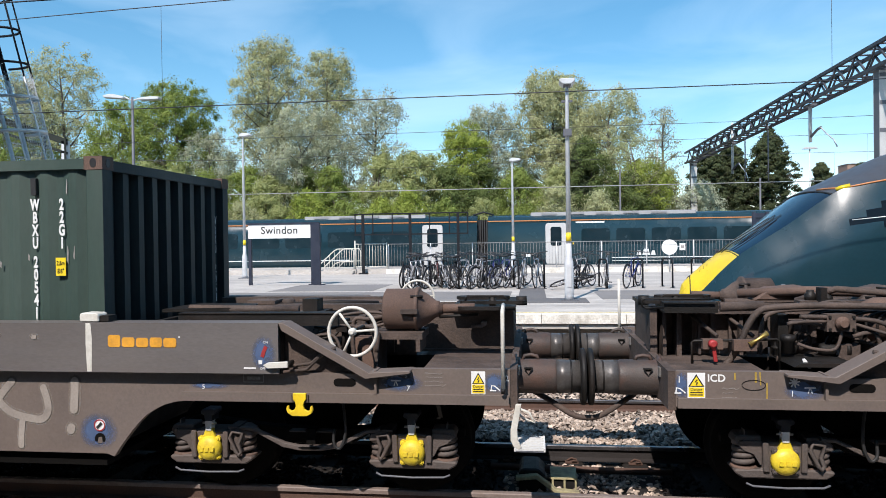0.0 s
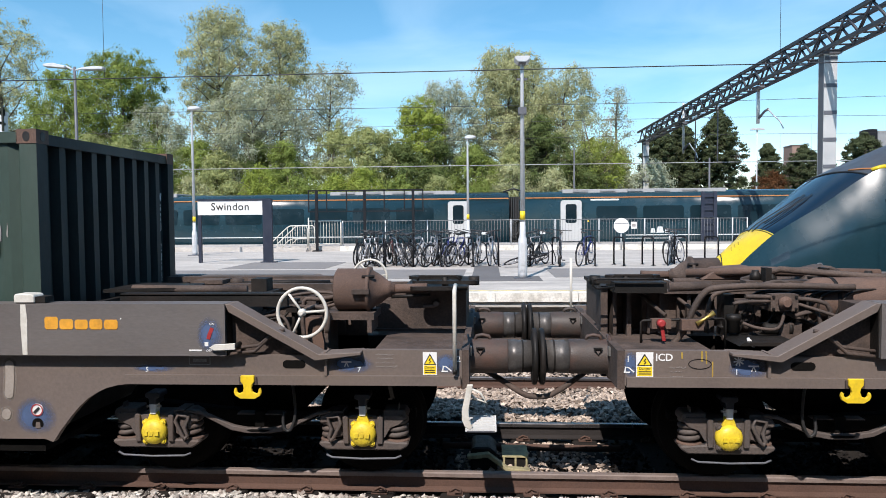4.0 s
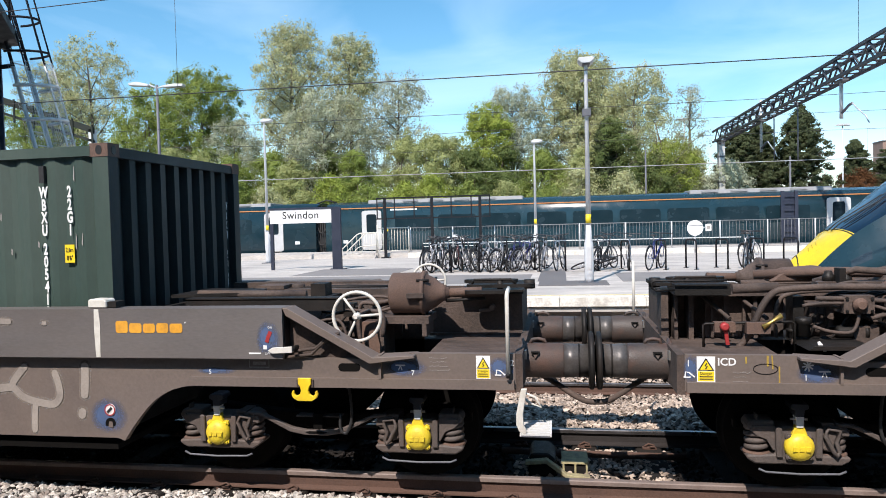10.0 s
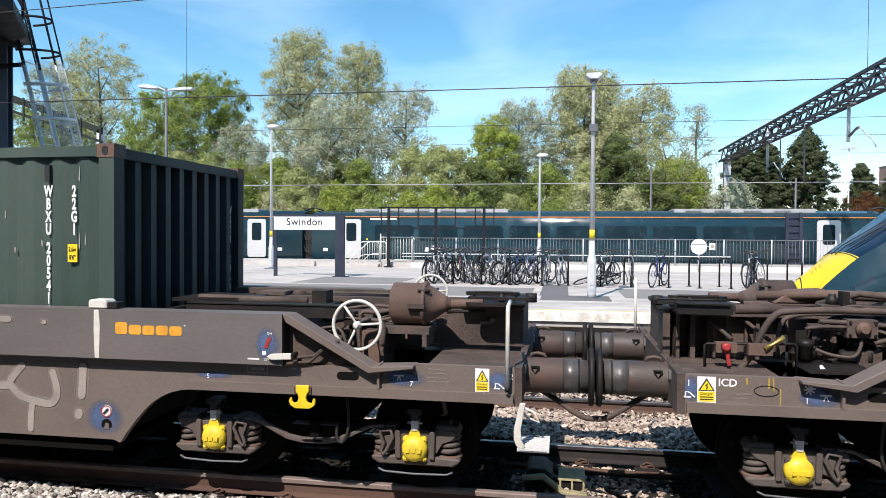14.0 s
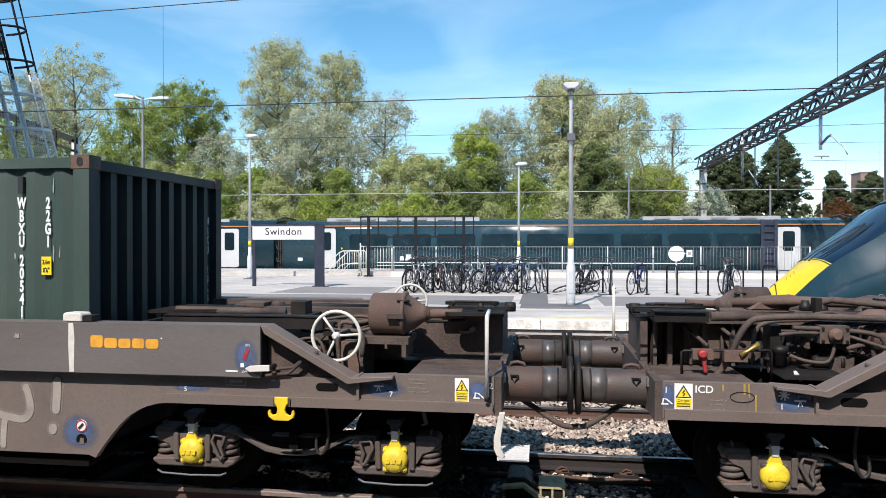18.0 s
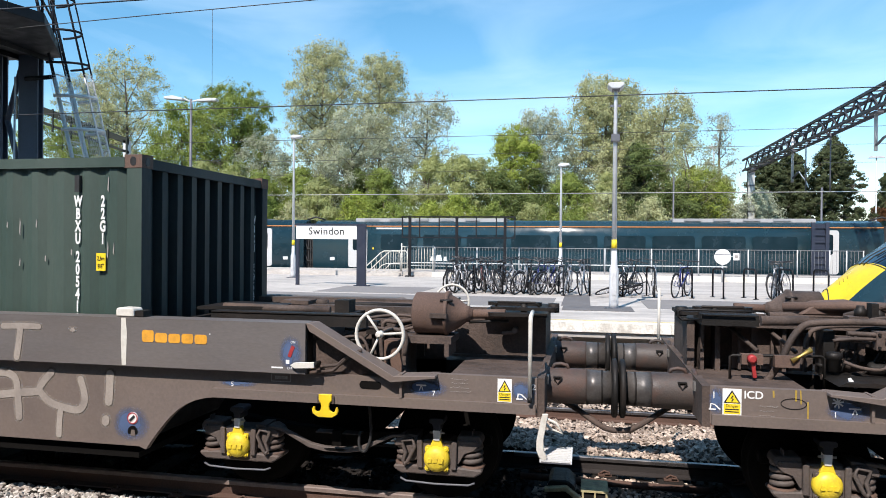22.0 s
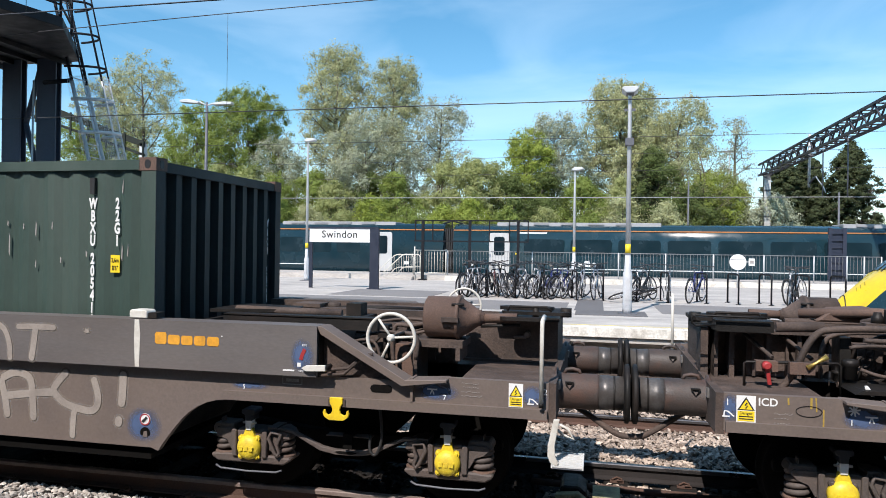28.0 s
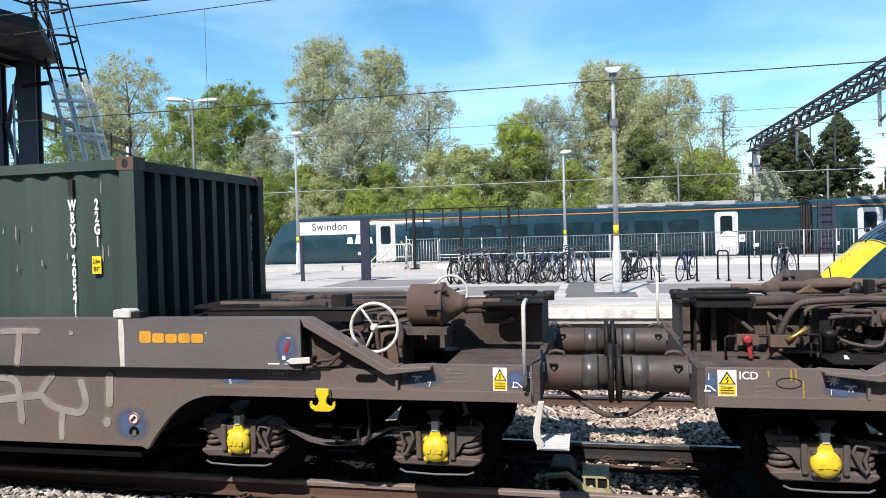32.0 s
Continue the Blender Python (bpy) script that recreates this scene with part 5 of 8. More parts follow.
part("air_tank", lathe((1.66, -0.6, 1.5), (1, 0, 0), [(0, 0.02), (0.02, 0.1), (0.07, 0.16), (0.14, 0.19), (0.8, 0.19), (0.88, 0.15), (0.92, 0.05)], 28), rust_brown, B, "brown steel air tank")
part("tank_strap", lathe((1.9, -0.6, 1.5), (1, 0, 0), [(0, 0.194), (0.03, 0.194)], 28), black_steel, B)
part("deck_beam", box(1.3, 8.0, -0.35, -0.2, 1.56, 1.64), wagon_brown, B, "grimy brown deck beam", 0.015)
part("deck_beam", tube([(0.95, 0.3, 1.66), (1.5, 0.05, 1.7), (2.6, -0.1, 1.68)], 0.045, 10), rust_brown, B, "rusty brown deck tube")
part("deck_beam", tube([(1.35, -0.1, 1.62), (1.62, -0.3, 1.74), (2.3, -0.55, 1.69), (3.2, -0.6, 1.68)], 0.03, 10), wagon_brown, B)
part("hitch_plate", prism([(1.05, 1.6), (1.2, 1.72), (1.5, 1.74), (1.75, 1.66), (1.8, 1.6)], 0.15, 0.4), rust_brown, B, "sloping rusty hitch plate", 0.015)
part("hitch_plate", prism([(1.9, 1.6), (1.98, 1.72), (2.15, 1.76), (2.3, 1.7), (2.35, 1.6)], -0.1, 0.2), wagon_brown, B, "", 0.02)
for s0, z0 in ((1.42, 1.69), (1.56, 1.67), (2.1, 1.66), (2.42, 1.68)):
    part("hitch_pin", lathe((s0, -0.25, z0 - 0.06), (0, 0, 1), [(0, 0.05), (0.06, 0.05), (0.075, 0.035), (0.1, 0.03)], 14), black_steel, B, "grimy hitch pin")
for s0 in (0.4, 0.52, 0.66, 0.8, 0.92):
    part("plate_rib", box(s0, s0 + 0.022, -0.47, -0.42, 1.18, 1.5), wagon_brown, B, "upright rib of the back plate", 0.004)
part("plate_flange", box(0.25, 1.75, -0.55, -0.4, 1.545, 1.572), wagon_brown, B, "flat flange along the back plate", 0.004)
part("filter_cup", lathe((1.02, -0.86, 1.25), (0, 0, 1), [(0, 0.03), (0.01, 0.05), (0.1, 0.05), (0.11, 0.062), (0.15, 0.062), (0.16, 0.03)], 16), black_steel, B, "dark filter cup")
dv = part("distributor_valve", box(1.3, 1.52, -0.92, -0.7, 1.44, 1.58), wagon_brown, B, "brown brake distributor valve", 0.025)
part("valve_cap", lathe((1.41, -0.92, 1.51), (0, -1, 0), [(0, 0.055), (0.03, 0.055), (0.04, 0.03), (0.06, 0.03)], 14), rust_brown, dv)
for dx in (1.32, 1.5):
    for dz in (1.46, 1.56):
        part("bolt", lathe((dx, -0.92, dz), (0, -1, 0), [(0, 0.012), (0.014, 0.012)], 6), black_steel, dv)
for pts in ([(1.0, -0.9, 1.5), (1.12, -0.92, 1.52), (1.3, -0.9, 1.52)], [(1.52, -0.88, 1.5), (1.7, -0.95, 1.44), (2.0, -1.0, 1.34), (2.2, -1.0, 1.3)], [(1.08, -0.9, 1.34), (1.2, -0.92, 1.3), (1.36, -0.92, 1.3), (1.42, -0.9, 1.44)]):
    part("brake_pipe", hose(pts, 0.014, 8), wagon_brown, B, "grimy brake pipe")
for s0 in (1.45, 1.95, 2.6):
    part("deck_lug", box(s0, s0 + 0.05, -0.42, -0.3, 1.62, 1.76), black_steel, B, "", 0.008)
part("side_tray", prism([(0.95, 1.2), (1.3, 1.2), (1.4, 1.23), (1.0, 1.23)], -1.2, -0.6), black_steel, B)

# small yellow and black ramp fixed between the rails
ramp_paint = shade("faded_yellow_paint", (0.4, 0.36, 0.2), 0.8, var=0.25, scale=9, dirt=(0.1, 0.08, 0.06), dirt_amount=0.7, dirt_scale=6)
rp_ = thing("track_ramp", "small weathered yellow and black ramp between the rails", "track equipment", (0, 7.2, -0.17))
part("housing", prism([(-0.3, 0.0), (-0.05, 0.0), (-0.05, 0.16), (-0.12, 0.22), (-0.27, 0.22), (-0.3, 0.18)], -0.05, 0.35), black_steel, rp_, "black cast housing", 0.015)
part("ramp", prism([(-0.33, 0.13), (-0.14, 0.15), (0.04, 0.02), (0.26, 0.01), (0.26, 0.04), (0.05, 0.055), (-0.13, 0.19), (-0.33, 0.165)], -0.14, -0.06), ramp_paint, rp_, "dull yellow bent ramp strip", 0.006)
part("box", box(0.02, 0.24, 0.05, 0.34, 0.0, 0.075), black_steel, rp_, "black box under the plate", 0.01)
part("top_plate", box(0.0, 0.25, 0.03, 0.36, 0.1, 0.118), ramp_paint, rp_, "dull yellow top plate", 0.004)
for k in (0.01, 0.12, 0.225):
    part("plate_leg", box(k, k + 0.018, 0.03, 0.05, 0.0, 0.1), ramp_paint, rp_)
part("tie_rod", tube([(-0.6, 0.5, 0.06), (-0.1, 0.45, 0.07), (0.5, 0.48, 0.05), (1.2, 0.45, 0.06)], 0.035, 8), rail_rust, rp_, "rusty tie rod")

# brake pipes and valve gear behind the handbrake wheel
for pts, r in (([(-2.3, -0.5, 1.5), (-1.95, -0.5, 1.5), (-1.8, -0.5, 1.45), (-1.45, -0.5, 1.47), (-1.0, -0.42, 1.55)], 0.015),
               ([(-2.1, -0.45, 1.43), (-1.75, -0.45, 1.40), (-1.5, -0.45, 1.42), (-1.2, -0.4, 1.5)], 0.013),
               ([(-1.9, -0.48, 1.4), (-1.95, -0.48, 1.34), (-1.86, -0.48, 1.3), (-1.7, -0.48, 1.33), (-1.6, -0.48, 1.44)], 0.012),
               ([(-1.62, -0.5, 1.46), (-1.6, -0.5, 1.3), (-1.62, -0.5, 1.17)], 0.017),
               ([(-1.42, -0.48, 1.47), (-1.4, -0.48, 1.34), (-1.5, -0.48, 1.28), (-1.52, -0.48, 1.17)], 0.014),
               ([(-1.2, -0.46, 1.5), (-1.22, -0.46, 1.38), (-1.3, -0.46, 1.33)], 0.012)):
    part("brake_pipe", tube(pts, r, 7), black_steel, A, "thin dark brake pipe")
for x0, x1, z0, z1, mt in ((-1.66, -1.56, 1.38, 1.5, black_steel), (-1.46, -1.38, 1.42, 1.53, wagon_brown), (-1.34, -1.2, 1.3, 1.4, black_steel)):
    part("valve_block", box(x0, x1, -0.55, -0.42, z0, z1), mt, A, "grimy valve block", 0.012)
part("stiffener", box(-1.95, -1.15, -0.36, -0.33, 1.165, 1.4), wagon_brown, A, "brown steel partition")
part("hitch_block", box(-2.8, -2.5, 0.1, 0.4, 1.5, 1.62), wagon_brown, A, "square brown hitch block", 0.02)
part("hitch_pin", lathe((-2.42, 0.3, 1.52), (0, 0, 1), [(0, 0.07), (0.09, 0.07), (0.11, 0.05)], 14), wagon_brown, A)
part("hitch_arm", tube([(-2.5, 0.25, 1.56), (-1.9, 0.4, 1.57), (-1.5, 0.55, 1.55)], 0.03, 8), black_steel, A)
for k in range(4):
    part("tie_plate", box(-3.2 + k * 0.42, -3.14 + k * 0.42, -0.98, 0.9, 1.5, 1.54), black_steel, A)

# ---- shipping container ----
def container():
    c = thing("shipping_container", "dark green corrugated steel shipping container with white stencilled codes", "container", (-3.827, TRACK_A, 0.40))
    c.rotation_euler.z = radians(-1.2)
    L, W, H = 6.06, 2.438, 2.60
    # side wall facing the camera and the opposite one, trapezoid corrugation
    for side in (-1, 1):
        pts, x = [], -L + 0.16
        y0 = side * (W / 2 - 0.025)
        d = -side * 0.027
        path = []
        while x < -0.2:
            path += [(x, y0), (x + 0.07, y0), (x + 0.145, y0 + d), (x + 0.205, y0 + d)]
            x += 0.278
        path = [p for p in path if p[0] < -0.17] + [(-0.16, y0)]
        outer = path
        inner = [(a, b - side * 0.004) for a, b in path[::-1]]
        part("side_wall", prism(outer + inner, 0.16, H - 0.11, "z"), container_green, c, "green corrugated side sheet")
    path, y = [], -W / 2 + 0.1
    while y < W / 2 - 0.25:
        path += [(-0.03, y), (-0.03, y + 0.085), (-0.115, y + 0.105), (-0.115, y + 0.225)]
        y += 0.245
    path += [(-0.03, W / 2 - 0.1)]
    part("end_wall", prism(path + [(a - 0.004, b) for a, b in path[::-1]], 0.16, H - 0.11, "z"), container_end, c, "green corrugated end sheet in a darker paint for its shade")
    part("roof", box(-L + 0.05, -0.05, -W / 2 + 0.05, W / 2 - 0.05, H - 0.05, H - 0.02), container_green, c)
    part("far_end_wall", box(-L, -L + 0.05, -W / 2 + 0.05, W / 2 - 0.05, 0.1, H - 0.05), container_green, c)
    part("floor_pan", box(-L + 0.05, -0.05, -W / 2 + 0.05, W / 2 - 0.05, 0.05, 0.16), black_steel, c)
    for side in (-1, 1):
        ya, yb = sorted((side * W / 2, side * (W / 2 - 0.06)))
        part("top_rail", box(-L + 0.17, -0.17, ya, yb, H - 0.11, H - 0.02), container_green, c, "", 0.006)
        part("bottom_rail", box(-L + 0.17, -0.17, ya, yb, 0.03, 0.17), container_green, c, "", 0.006)
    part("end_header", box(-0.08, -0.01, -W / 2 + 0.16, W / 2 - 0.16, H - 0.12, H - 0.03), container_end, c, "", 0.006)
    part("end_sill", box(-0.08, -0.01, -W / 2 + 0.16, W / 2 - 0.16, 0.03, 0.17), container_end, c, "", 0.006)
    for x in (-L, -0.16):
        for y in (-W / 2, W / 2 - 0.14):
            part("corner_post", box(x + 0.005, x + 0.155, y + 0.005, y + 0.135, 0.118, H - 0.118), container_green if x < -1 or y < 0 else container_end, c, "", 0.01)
    for x in (-L, -0.178):
        for y in (-W / 2, W / 2 - 0.162):
            for z in (0, H - 0.118):
                cast = part("corner_casting", box(x, x + 0.178, y, y + 0.162, z, z + 0.118), rust_brown, c, "rusty steel corner casting", 0.012)
                if z > 0 and y < 0:
                    part("casting_hole", prism([(x + 0.09 + a, z + 0.06 + b) for a, b in arc((0, 0.01), 0.03, 0, 180, 6) + arc((0, -0.012), 0.03, 180, 360, 6)], y - 0.003, y + 0.002), label_black, cast)
                    if x > -1:
                        part("casting_hole", prism([(y + 0.08 + a, z + 0.06 + b) for a, b in arc((0, 0.01), 0.03, 0, 180, 6) + arc((0, -0.012), 0.03, 180, 360, 6)], x + 0.176, x + 0.181, "x"), label_black, cast)
    # thin plate that paints the shaded face onto the green corner post
    part("post_cheek", box(-0.006, -0.003, -W / 2 + 0.005, -W / 2 + 0.14, 0.118, H - 0.118), container_end, c, "sunless end of the corner post in the darker shaded green")
    yf = -W / 2 + 0.02
    # stencilled codes, one character under another
    for i, ch in enumerate("WBXU"):
        text("code_letter", ch, 0.137, label_white, c, (-0.672, yf, 2.14 - i * 0.113), align="CENTER", bold=0.005, squeeze=0.58)
    for i, ch in enumerate("205411"):
        text("code_letter", ch, 0.137, label_white, c, (-0.672, yf, 1.633 - i * 0.113), align="CENTER", bold=0.005, squeeze=0.6)
    for i, ch in enumerate("22G1"):
        text("code_letter", ch, 0.137, label_white, c, (-0.412, yf, 2.14 - i * 0.113), align="CENTER", bold=0.005, squeeze=0.6)
    lab = part("height_label", box(-0.475, -0.379, yf - 0.004, yf, 1.555, 1.715), label_yellow, c, "yellow height label with black figures")
    text("label_text", "2,6m", 0.055, label_black, lab, (-0.427, yf - 0.006, 1.65), align="CENTER", squeeze=0.7)
    text("label_text", "8'6\"", 0.06, label_black, lab, (-0.427, yf - 0.006, 1.577), align="CENTER", squeeze=0.7)
    part("vent", box(-0.695, -0.645, yf - 0.02, yf + 0.02, 2.27, 2.42), rubber, c, "small dark vent cover", 0.008)
    for i, ch in enumerate("WBXU 205411"):
        if ch != " ":
            text("code_letter", ch, 0.137, label_white, c, (-0.036, 0.93, 2.05 - i * 0.113), rot=(90, 0, 90), align="CENTER", squeeze=0.58)
    rng = random.Random(4)
    for x, z, h in ((-1.62, 2.0, 0.05), (-1.6, 1.8, 0.22), (-1.3, 1.95, 0.16), (-1.02, 1.66, 0.06), (-0.74, 1.72, 0.06), (-0.36, 1.74, 0.16), (-0.3, 1.76, 0.12), (-1.3, 1.62, 0.08), (-0.36, 2.34, 0.14), (-1.44, 1.97, 0.06), (-1.12, 1.98, 0.08)):
        part("scuff", prism([(x + rng.uniform(-0.006, 0.006), z + h / 2), (x + 0.008, z + h / 4), (x + 0.005, z - h / 2), (x - 0.007, z - h / 3)], yf - 0.001, yf + 0.003), chalk, c, "pale scraped paint")
    return c


container()


def brown_container():
    c = thing("shipping_container", "rust-brown corrugated steel shipping container on the second wagon", "container", (4.68, TRACK_A, 0.40))
    brown = shade("container_brown_paint", (0.07, 0.026, 0.019), 0.6, var=0.2, scale=3, fine=40, bump=0.1, dirt=(0.045, 0.027, 0.022), dirt_amount=0.5, dirt_scale=2)
    L, W, H = 6.06, 2.438, 2.80
    for side in (-1, 1):
        y0 = side * (W / 2 - 0.03)
        path, x = [], 0.18
        while x < L - 0.3:
            path += [(x, y0), (x + 0.07, y0), (x + 0.145, y0 - side * 0.027), (x + 0.205, y0 - side * 0.027)]
            x += 0.278
        part("side_wall", prism(path + [(a, b - side * 0.004) for a, b in path[::-1]], 0.1, H - 0.1, "z"), brown, c)
        ya, yb = sorted((side * W / 2, side * (W / 2 - 0.06)))
        part("top_rail", box(0.17, L - 0.17, ya, yb, H - 0.1, H), brown, c, "", 0.006)
        part("bottom_rail", box(0.17, L - 0.17, ya, yb, 0, 0.12), brown, c, "", 0.006)
    path, y = [], -W / 2 + 0.16
    while y < W / 2 - 0.3:
        path += [(0.03, y), (0.03, y + 0.07), (0.075, y + 0.12), (0.075, y + 0.19)]
        y += 0.245
    part("end_wall", prism(path + [(a + 0.004, b) for a, b in path[::-1]], 0.1, H - 0.1, "z"), brown, c)
    part("end_header", box(0.01, 0.08, -W / 2 + 0.16, W / 2 - 0.16, H - 0.12, H - 0.02), brown, c)
    part("end_sill", box(0.01, 0.08, -W / 2 + 0.16, W / 2 - 0.16, 0.0, 0.15), brown, c)
    part("far_end_wall", box(L - 0.05, L - 0.01, -W / 2 + 0.1, W / 2 - 0.1, 0, H - 0.05), brown, c)
    part("roof", box(0.05, L - 0.05, -W / 2 + 0.05, W / 2 - 0.05, H - 0.05, H - 0.02), brown, c)
    for x in (0, L - 0.178):
        for y in (-W / 2, W / 2 - 0.162):
            part("corner_post", box(x + 0.004, x + 0.16, y + 0.004, y + 0.155, 0.118, H - 0.118), brown, c, "", 0.01)
            for z in (0, H - 0.118):
                part("corner_casting", box(x, x + 0.178, y, y + 0.162, z, z + 0.118), rust_brown, c, "rusty corner casting", 0.012)
    return c


brown_container()

# ---- parked train at the platform ----
def near_power_car():
    t = thing("parked_train", "dark green streamlined train with a yellow nose standing at the platform", "train")
    # x, crown height, shoulder height, shoulder half width, widest half width, bottom height and half width
    st = [(3.36, 1.34, 1.2, 0.06, 0.08, 0.95, 0.05), (3.40, 1.49, 1.24, 0.18, 0.23, 0.85, 0.15), (3.47, 1.57, 1.28, 0.28, 0.36, 0.75, 0.28), (3.60, 1.69, 1.40, 0.38, 0.5, 0.66, 0.4), (3.84, 1.88, 1.70, 0.54, 0.72, 0.56, 0.6), (4.09, 2.02, 1.96, 0.66, 0.89, 0.5, 0.75), (4.66, 2.43, 2.36, 0.83, 1.11, 0.46, 0.95), (5.3, 2.92, 2.83, 0.97, 1.25, 0.43, 1.1), (5.6, 3.08, 2.91, 1.03, 1.29, 0.42, 1.15), (5.95, 3.25, 2.97, 1.08, 1.32, 0.42, 1.17), (6.54, 3.47, 3.02, 1.13, 1.35, 0.42, 1.2), (7.6, 3.6, 3.03, 1.16, 1.37, 0.42, 1.2), (12, 3.62, 3.03, 1.16, 1.37, 0.42, 1.2), (29.3, 3.62, 3.03, 1.16, 1.37, 0.42, 1.2)]

    def section(x):
        """The shell's measures at x, on a smooth curve through the stations."""
        for i, (a, b) in enumerate(zip(st, st[1:])):
            if x <= b[0]:
                f = (x - a[0]) / (b[0] - a[0])
                o, p = st[max(i - 1, 0)], st[min(i + 2, len(st) - 1)]
                res = []
                for j in range(1, 7):
                    ma = (b[j] - o[j]) / (b[0] - o[0]) * (b[0] - a[0]) if i else b[j] - a[j]
                    mb = (p[j] - a[j]) / (p[0] - a[0]) * (b[0] - a[0])
                    res.append((2 * f ** 3 - 3 * f ** 2 + 1) * a[j] + (f ** 3 - 2 * f ** 2 + f) * ma + (3 * f ** 2 - 2 * f ** 3) * b[j] + (f ** 3 - f ** 2) * mb)
                return res
        return list(st[-1][1:])

    def side(x, v, sgn=-1, off=0.0):
        """A point of the side wall, v from the bottom (0) to the shoulder (1)."""
        top, zs, ws, wm, zb, wb = section(x)
        mz = zb + (zs - zb) * 0.55
        y = (1 - v) ** 2 * wb + 2 * v * (1 - v) * (2 * wm - (wb + ws) / 2) + v * v * ws
        z = (1 - v) ** 2 * zb + 2 * v * (1 - v) * mz + v * v * zs
        return (x, TRACK_B + sgn * (y + off), z)

    def crown(x, u, off=0.0):
        """A point of the sloping top, u from the near shoulder (0) over the middle (1) to the far one (2)."""
        top, zs, ws, wm, zb, wb = section(x)
        w = abs(1 - u)
        return (x, TRACK_B - ws * (1 - u), zs + (top - zs) * (1 - w ** 2.1) + off)
    xs = sorted(set([round(p[0], 3) for p in st] + [3.36 + 0.045 * i for i in range(72)] + [6.7, 7.1, 8.4]))
    nv, nu = 26, 24
    rings = []
    for x in xs:
        rings.append([side(x, k / nv) for k in range(nv)] + [crown(x, 2 * k / nu) for k in range(nu)] + [side(x, 1 - k / nv, 1) for k in range(nv + 1)])
    n = len(rings[0]) - 1

    def zone(i, k):
        x, y, z = [sum(c) / 4 for c in zip(rings[i][k], rings[i + 1][k], rings[i + 1][k + 1], rings[i][k + 1])]
        if nv <= k < nv + nu:
            return "yellow" if x < 4.06 else "glass" if x < 5.24 else "roof"
        if k < nv and 5.4 < x < 6.7 and 2.36 < z < min(2.4 + (x - 5.4) * 0.6, 2.78):
            return "window"
        if 18 <= k < 20 and 4.0 < x < 4.22:
            return "lens"
        return "body"
    bms = {}
    for i in range(len(rings) - 1):
        for k in range(n):
            zname = zone(i, k)
            bm = bms.setdefault(zname, (bmesh.new(), {}))
            vs = []
            for (p, q) in ((i, k), (i + 1, k), (i + 1, k + 1), (i, k + 1)):
                d = bm[1]
                if (p, q) not in d:
                    d[(p, q)] = bm[0].verts.new(rings[p][q])
                vs.append(d[(p, q)])
            bm[0].faces.new(vs).smooth = True
    body = bms["body"][0]
    body.faces.new([bms["body"][1].get((0, q)) or body.verts.new(rings[0][q]) for q in range(n + 1)][::-1])
    part("car_body", body, train_green, t, "glossy dark green body shell")
    np_ = part("nose_panel", bms["yellow"][0], nose_yellow, t, "bright yellow warning panel on the nose")
    part("windscreen", bms["glass"][0], glass_screen, t, "raked dark windscreen")
    part("roof", bms["roof"][0], cab_roof, t, "dark grey roof")
    part("cab_side_window", bms["window"][0], cab_glass, t, "small dark cab side window")
    part("headlight", bms["lens"][0], lamp_lens, t, "clear headlight lens")
    part("hatch_seam", tube([crown(3.47 + 0.05 * (1 - abs(1 - u)), u, 0.004) for u in (0, 0.2, 0.4, 0.6, 0.8, 1, 1.3, 1.6, 2)], 0.009, 6), rubber, np_, "dark curved hatch seam")
    for k in range(3):
        part("lettering_bar", tube([crown(3.64 + 0.05 * k, 0.62, 0.004), crown(3.66 + 0.05 * k, 0.8, 0.004)], 0.006, 5), nose_shadow, np_)
    part("windscreen_frame", tube([crown(5.24, u, 0.004) for u in (0, 0.2, 0.4, 0.6, 0.8, 1, 1.2, 1.4, 1.6, 1.8, 2)], 0.014, 6), rubber, t, "black windscreen rubber")
    part("windscreen_frame", tube([crown(4.06, u, 0.003) for u in (0, 0.3, 0.6, 1, 1.4, 1.7, 2)], 0.008, 6), rubber, t, "black windscreen rubber")
    part("window_rim", tube([side(x, v, -1, 0.004) for x, v in ((5.42, 0.8), (6.0, 0.79), (6.7, 0.785))], 0.008, 5), ladder_silver, t, "thin silver window rim")
    part("socket", lathe(side(4.55, 0.55, -1, 0.0), (-0.2, -1, 0), [(0, 0.045), (0.012, 0.045), (0.014, 0.03), (0.004, 0.025)], 16), galv_dark, t, "small round socket")
    part("underframe", box(4.2, 29, TRACK_B - 1.1, TRACK_B + 1.1, 0.18, 0.6), train_under, t)
    for x in (6.6, 9.2):
        wb = bmesh.new()
        for y in (-0.8, 0.66):
            bm_lathe(wb, (x, TRACK_B + y, 0.29), (0, 1, 0), [(0, 0.4), (0, 0.46), (0.14, 0.46), (0.14, 0.4)], 32)
        part("wheelset", wb, train_under, t)
    # orange line along the roof edge
    part("orange_line", tube([crown(5.27, 0.62, 0.008), crown(5.28, 0.5, 0.008), crown(5.31, 0.3, 0.008), crown(5.37, 0.03, 0.008)] + [crown(x, 0.0, 0.006) for x in (5.5, 5.7, 5.9, 6.2, 6.54, 7.0, 7.6, 12, 29)], 0.014, 6), train_orange, t, "thin orange line")
    tag = tube([Vector(crown(5.31, 0.05, 0.012)), Vector(crown(5.37, 0.03, 0.014)), Vector(crown(5.47, 0.02, 0.012))], 0.034, 6)
    part("yellow_tag", tag, nose_yellow, t, "small yellow tag at the windscreen corner")
    for ys_, yt_ in ((0.9, 0.75), (1.15, 1.05)):
        arm = [Vector(crown(3.98, ys_, 0.02)), Vector(crown(4.12, ys_ - 0.02, 0.07)), Vector(crown(4.5, yt_, 0.05)), Vector(crown(4.72, yt_, 0.03))]
